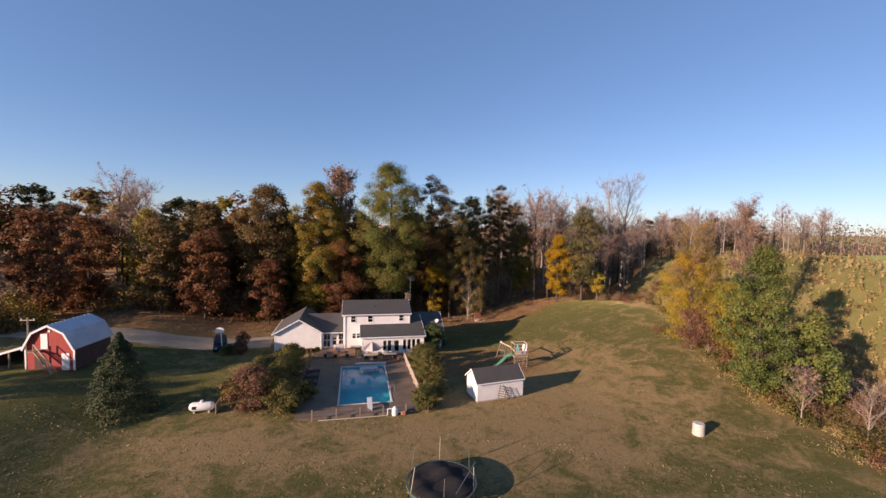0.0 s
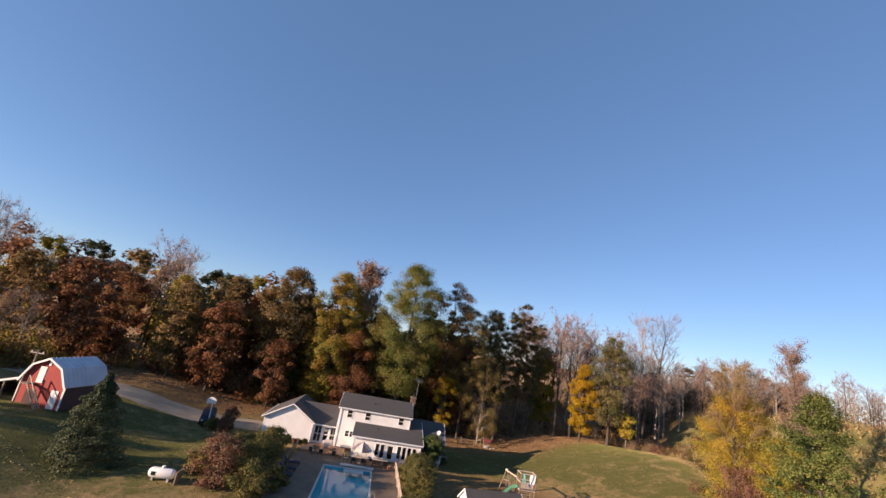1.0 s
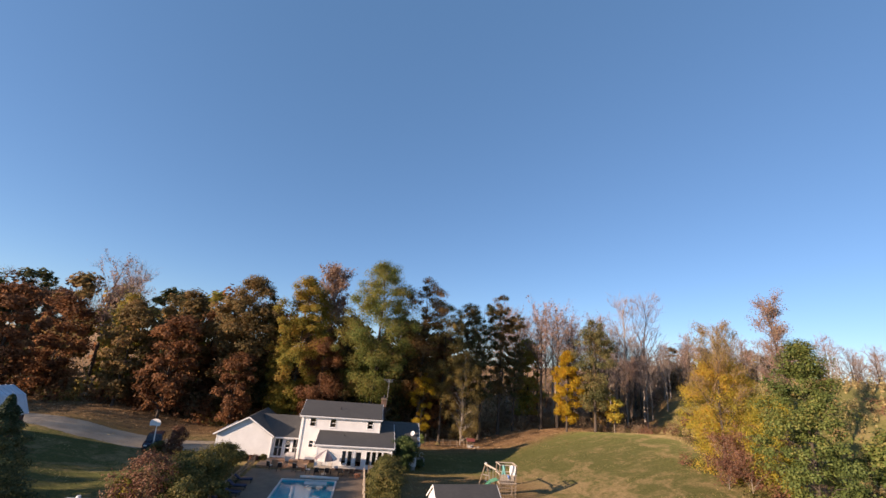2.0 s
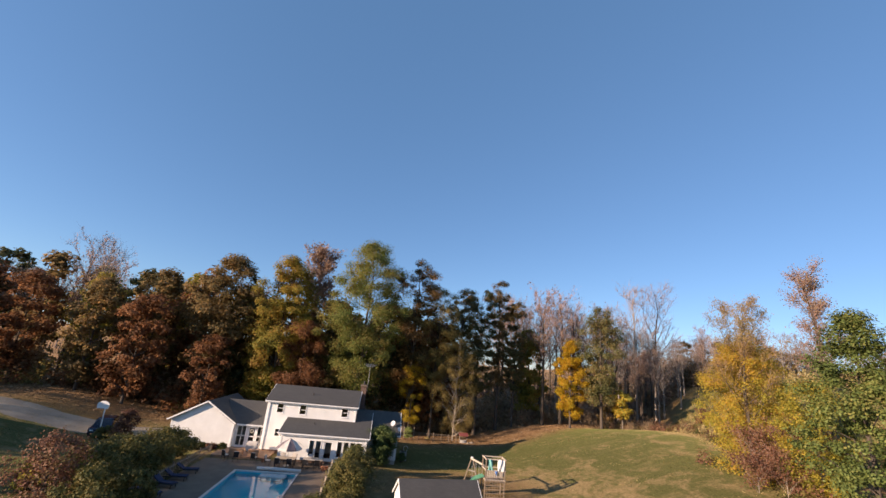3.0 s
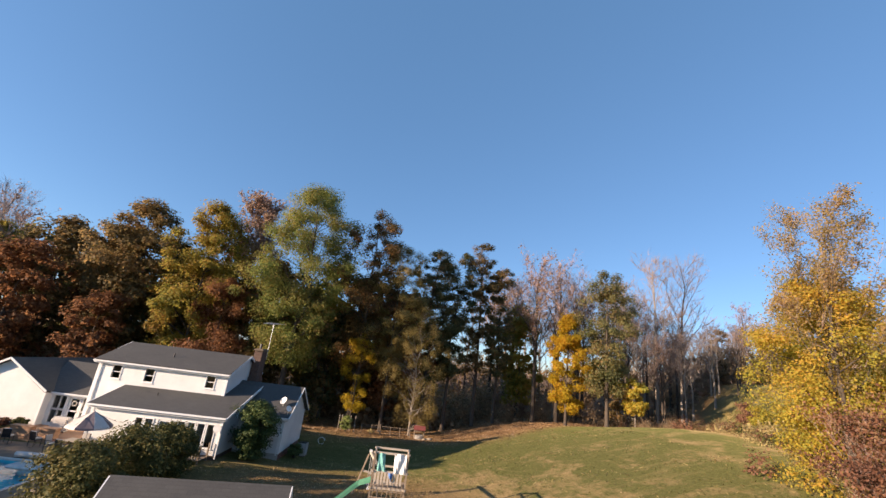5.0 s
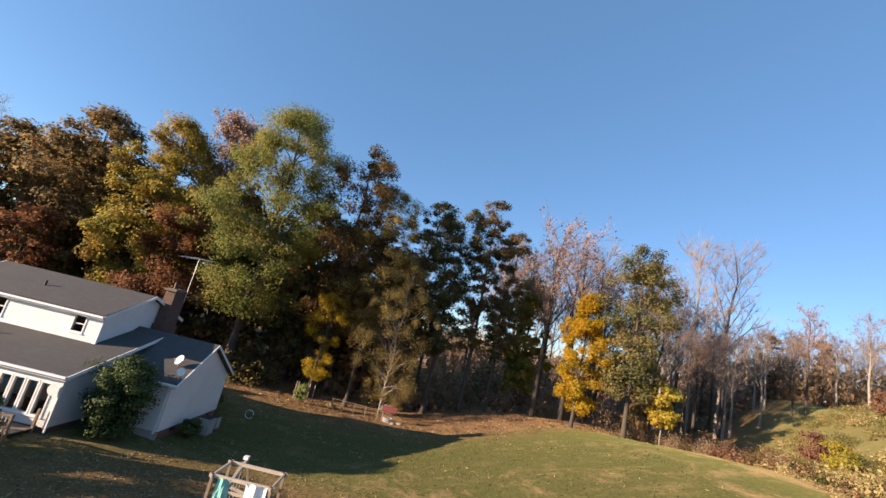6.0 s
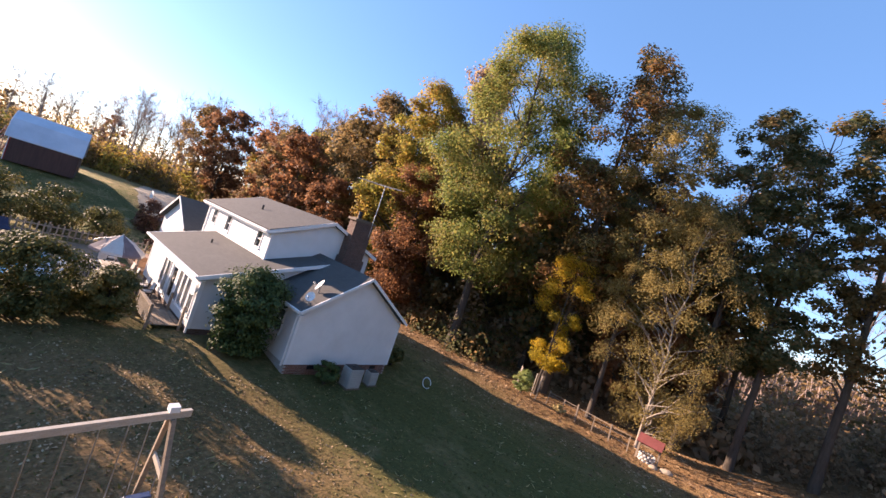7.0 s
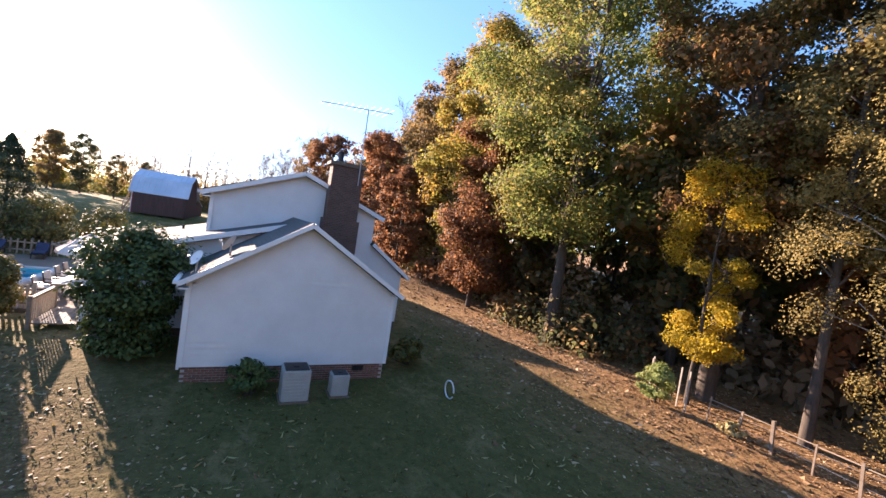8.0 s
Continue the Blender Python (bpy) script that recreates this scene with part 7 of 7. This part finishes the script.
        sw = part("swing_seat", bevelled(boxes((xx - 0.09, yy - 0.23, 0.62, xx + 0.09, yy + 0.23, 0.66)), 0.02), (DARKMETAL, TRIM, NAVY)[k], ob, "hanging swing seat")
        for dy in (-0.21, 0.21):
            part("chain", rod((xx, yy + dy, 0.65), (xx, yy + dy, zz), 0.012, n=5), GREYMETAL, sw)
    return ob


swing_set()

# along the wing's gable wall
def cooling_unit(x, y, w, d, h, label):
    ob = thing("air_conditioner", (x, y, 0), label, "air conditioner", "cooling units by the gable wall")
    z0 = g(x, y)
    part("pad", bevelled(boxes((x - w / 2 - 0.04, y - d / 2 - 0.04, z0 - 0.1, x + w / 2 + 0.04, y + d / 2 + 0.04, z0 + 0.05)), 0.01), CONCRETE, ob, "dull concrete pad")
    part("body", bevelled(boxes((x - w / 2, y - d / 2, z0 + 0.05, x + w / 2, y + d / 2, z0 + h)), 0.03, 2), BINGREY, ob)
    for k in range(7):
        z = z0 + 0.16 + (h - 0.3) * k / 7
        part("louvre", boxes((x + w / 2, y - d / 2 + 0.05, z, x + w / 2 + 0.012, y + d / 2 - 0.05, z + 0.03)), BINGREY, ob)
    top = part("grille", bevelled(boxes((x - w / 2 + 0.05, y - d / 2 + 0.05, z0 + h - 0.01, x + w / 2 - 0.05, y + d / 2 - 0.05, z0 + h + 0.03)), 0.01), DARKMETAL, ob, "dark top grille")
    part("fan_hub", rod((x, y, z0 + h + 0.02), (x, y, z0 + h + 0.05), 0.09, n=12), DARKMETAL, top)
    return ob


cooling_unit(3.95, 61.35, 0.72, 0.78, 0.98, "pale grey outdoor air conditioner with a dark top")
cooling_unit(3.85, 62.72, 0.5, 0.55, 0.72, "smaller pale grey outdoor unit beside the house")
hs = bmesh.new()
for k in range(20):
    t, t2 = 2 * math.pi * k / 22, 2 * math.pi * (k + 1) / 22
    tube(hs, (4.6 + 0.3 * math.cos(t), 66.4, 0.3 + g(4.6, 66.4) + 0.3 * math.sin(t)), (4.6 + 0.3 * math.cos(t2), 66.4, 0.3 + g(4.6, 66.4) + 0.3 * math.sin(t2)), 0.025, 0.025, 6)
single("garden_hose", hs, WHITEMETAL, "coiled pale garden hose on the lawn", "hose")


def dish(x, y, z, r, face, label):
    ob = thing("satellite_dish", (x, y, z), label, "dish", "satellite dishes")
    n = 20
    v, f = [(0, 0, 0)], []
    for ring in (1, 2, 3):
        for k in range(n):
            a = 2 * math.pi * k / n
            q = r * ring / 3
            v.append((q * math.cos(a), q * 1.12 * math.sin(a), 0.28 * (q / r) ** 2 * r))
    for k in range(n):
        f.append((0, 1 + k, 1 + (k + 1) % n))
        for ring in range(2):
            b6 = 1 + n * ring
            f.append((b6 + k, b6 + n + k, b6 + n + (k + 1) % n, b6 + (k + 1) % n))
    m = Matrix.Translation((x, y, z + 0.45)) @ Vector(face).to_track_quat("Z", "Y").to_matrix().to_4x4()
    v = [tuple(m @ Vector(p)) for p in v]
    part("reflector", (v, f), WHITEMETAL, ob, smooth=True)
    part("mast", rod((x, y, z - 0.05), (x, y, z + 0.45), 0.03), GREYMETAL, ob)
    tip = m @ Vector((0, -r * 0.4, r * 1.1))
    part("arm", rod(m @ Vector((0, -r, 0.1)), tip, 0.015), GREYMETAL, ob)
    part("feed", bevelled(rod(tip, m @ Vector((0, -r * 0.3, r * 1.3)), 0.05), 0.01), GREYMETAL, ob)
    return ob


dish(2.2, 59.2, 3.34, 0.27, (-0.35, -0.8, 0.5), "white satellite dish on the wing roof")
dish(2.9, 58.4, 2.90, 0.21, (0.5, -0.7, 0.5), "small pale satellite dish at the roof corner")
md = thing("wall_dish", (-0.75, 55.08, 2.05), "round white dish hung at the sunroom corner", "dish")
part("bowl", rod((-0.75, 54.96, 2.05), (-0.75, 55.08, 2.05), 0.28, 0.18, 18), WHITEMETAL, md)
part("bracket", boxes((-0.8, 55.03, 1.95, -0.7, 55.18, 2.1)), GREYMETAL, md)

# garden posts, wire fence and bird box at the wood's edge
gp = thing("garden_trellis", (5.4, 77.3, g(5.4, 77.3)), "four tall pale posts of a garden frame", "posts")
for x, y in ((4.5, 77.6), (4.9, 76.9), (5.9, 77.5), (6.5, 77.1)):
    part("post", boxes((x - 0.028, y - 0.028, g(x, y) - 0.2, x + 0.028, y + 0.028, g(x, y) + 1.8)), PALEWOOD, gp)
ff = thing("garden_fence", (10.2, 76.9, g(10.2, 76.9)), "old wire fence with a thin rail on wooden posts", "fence")
pv = None
for k in range(6):
    x, y = 7.3 + 1.2 * k, 77.3 - 0.14 * k
    z = g(x, y)
    wide = (0.06, 0.09, 0.12, 0.06, 0.10, 0.08)[k]
    part("post", beam((x, y, z - 0.2), (x + random.uniform(-0.1, 0.1), y, z + (1.1, 1.05, 1.2, 1.05, 1.1, 0.95)[k]), wide, wide * 0.8), WOOD, ff)
    if pv:
        part("rail", rod((pv[0], pv[1], pv[2] + 0.98), (x, y, z + 1.0), 0.022, n=6), WOOD, ff, "thin weathered top rail")
        for h in (0.4, 0.8):
            part("wire", rod((pv[0], pv[1], pv[2] + h), (x, y, z + h), 0.005, n=4), GREYMETAL, ff)
    pv = (x, y, z)


def wishing_well(x, y):
    """A small garden well: ring of stones, two posts, a red gabled roof."""
    z = g(x, y)
    ob = thing("garden_well", (x, y, z), "small garden well with a red roof on two wooden posts", "well")
    for row in range(3):
        for k in range(11):
            a = 2 * math.pi * (k + 0.5 * row) / 11
            st = bmesh.new()
            bmesh.ops.create_icosphere(st, subdivisions=1, radius=0.12, matrix=Matrix.Translation((x + 0.42 * math.cos(a), y + 0.42 * math.sin(a), z + 0.1 + 0.15 * row)) @ Matrix.Rotation(a, 4, "Z") @ Matrix.Diagonal((0.75, 1.0, 0.72, 1)))
            part("stone", st, STONE, ob)
    for sx in (-1, 1):
        part("post", boxes((x + sx * 0.58 - 0.055, y - 0.055, z - 0.1, x + sx * 0.58 + 0.055, y + 0.055, z + 1.2)), WOOD, ob)
    part("crossbar", rod((x - 0.58, y, z + 0.85), (x + 0.58, y, z + 0.85), 0.035), WOOD, ob)
    for sy in (-1, 1):
        part("roof", beam((x, y + sy * 0.02, z + 1.5), (x, y + sy * 0.5, z + 1.06), 1.4, 0.05), ROOFRED, ob, "dull red board roof")
    for sx in (-1, 1):
        part("gable_board", prism([(y - 0.4, z + 1.12), (y + 0.4, z + 1.12), (y, z + 1.46)], x + sx * 0.6 - 0.02, x + sx * 0.6 + 0.02, "x"), WOOD, ob)
    return ob


wishing_well(14.4, 76.6)
shrub(261, 5.6, 76.4, 0.85, 1.7, FERN, "feathery light green bush at the garden posts", 170, 0.05, 40, "garden shrubs")
shrub(262, 8.6, 76.4, 0.5, 0.6, STRAW, "low tuft of pale weeds at the wire fence", 70, 0.06, 20, "garden shrubs")
for rx, ry, rs in ((15.0, 75.6, 0.22), (15.6, 75.9, 0.3)):
    rock = bmesh.new()
    bmesh.ops.create_icosphere(rock, subdivisions=2, radius=rs, matrix=Matrix.Translation((rx, ry, g(rx, ry) + rs * 0.25)) @ Matrix.Diagonal((1.2, 0.85, 0.65, 1)))
    for v in rock.verts:
        v.co += Vector((math.sin(v.co.y * 9 + rx), math.sin(v.co.z * 11), math.sin(v.co.x * 8 + ry))) * rs * 0.09
    single("rock", rock, GRAVEL, "grey weathered stone at the wood's edge", "stone", "stones at the wood's edge")


# ---- fallen leaves and grass: uncounted ----
def scatter(name, n, seed, x0, x1, y0, y1, size, material, label, keep, lift=0.02, flat=0.35, category="leaves", aspect=0.7):
    rng = np.random.default_rng(seed)
    x, y = rng.uniform(x0, x1, n), rng.uniform(y0, y1, n)
    ok = rng.uniform(0, 1, n) < keep(x, y)
    inside = ((x > -16) & (x < -3.2) & (y > 37.4) & (y < 56)) | ((x > -21.6) & (x < 3.2) & (y > 55.3) & (y < 67))
    ok &= ~inside
    x, y = x[ok], y[ok]
    pos = np.stack([x, y, gz(x, y) + lift * rng.uniform(0.3, 1.6, len(x))], 1)
    nr = np.stack([rng.normal(size=len(x)) * flat, rng.normal(size=len(x)) * flat, np.ones(len(x))], 1)
    me = quads_mesh(name, pos, nr, size * rng.uniform(0.5, 1.4, len(x)), rng, aspect)
    me.materials.append(material)
    return tagged(new(name, me), label, category, kind="stuff")


def near_wood(x, y):
    e = 76 - 3.5 * smooth_step(-10, -45, x) + 10 * smooth_step(18, 42, x)
    return np.clip(0.03 + 0.9 * smooth_step(-9, 0, y - e) + 0.5 * smooth_step(11, 3, np.hypot(x - 7, y - 51)), 0, 1)


scatter("fallen_leaves", 90000, 301, -8, 26, 46, 84, 0.042, LITTER, "dry fallen leaves on the side lawn", near_wood)
scatter("fallen_leaves", 26000, 302, -60, 46, 66, 90, 0.13, LITTER, "dry fallen leaves along the wood's edge", near_wood)
scatter("grass_blades", 40000, 303, -2, 22, 42, 76, 0.04, LAWN, "short dry lawn grass", lambda x, y: 0.75 + 0 * x, 0.02, 0.8, "grass", 0.28)
scatter("grass_blades", 32000, 304, -45, 34, 12, 70, 0.09, LAWN, "short dry lawn grass", lambda x, y: 0.75 + 0 * x, 0.02, 0.8, "grass", 0.3)
scatter("straw", 30000, 305, -40, 34, 12, 70, 0.13, STRAW, "dry straw left by mowing", lambda x, y: np.clip(np.sin(x * 0.35 + y * 0.9 + 2 * np.sin(y * 0.13)) - 0.25, 0, 1), 0.03, 0.5, "grass", 0.2)
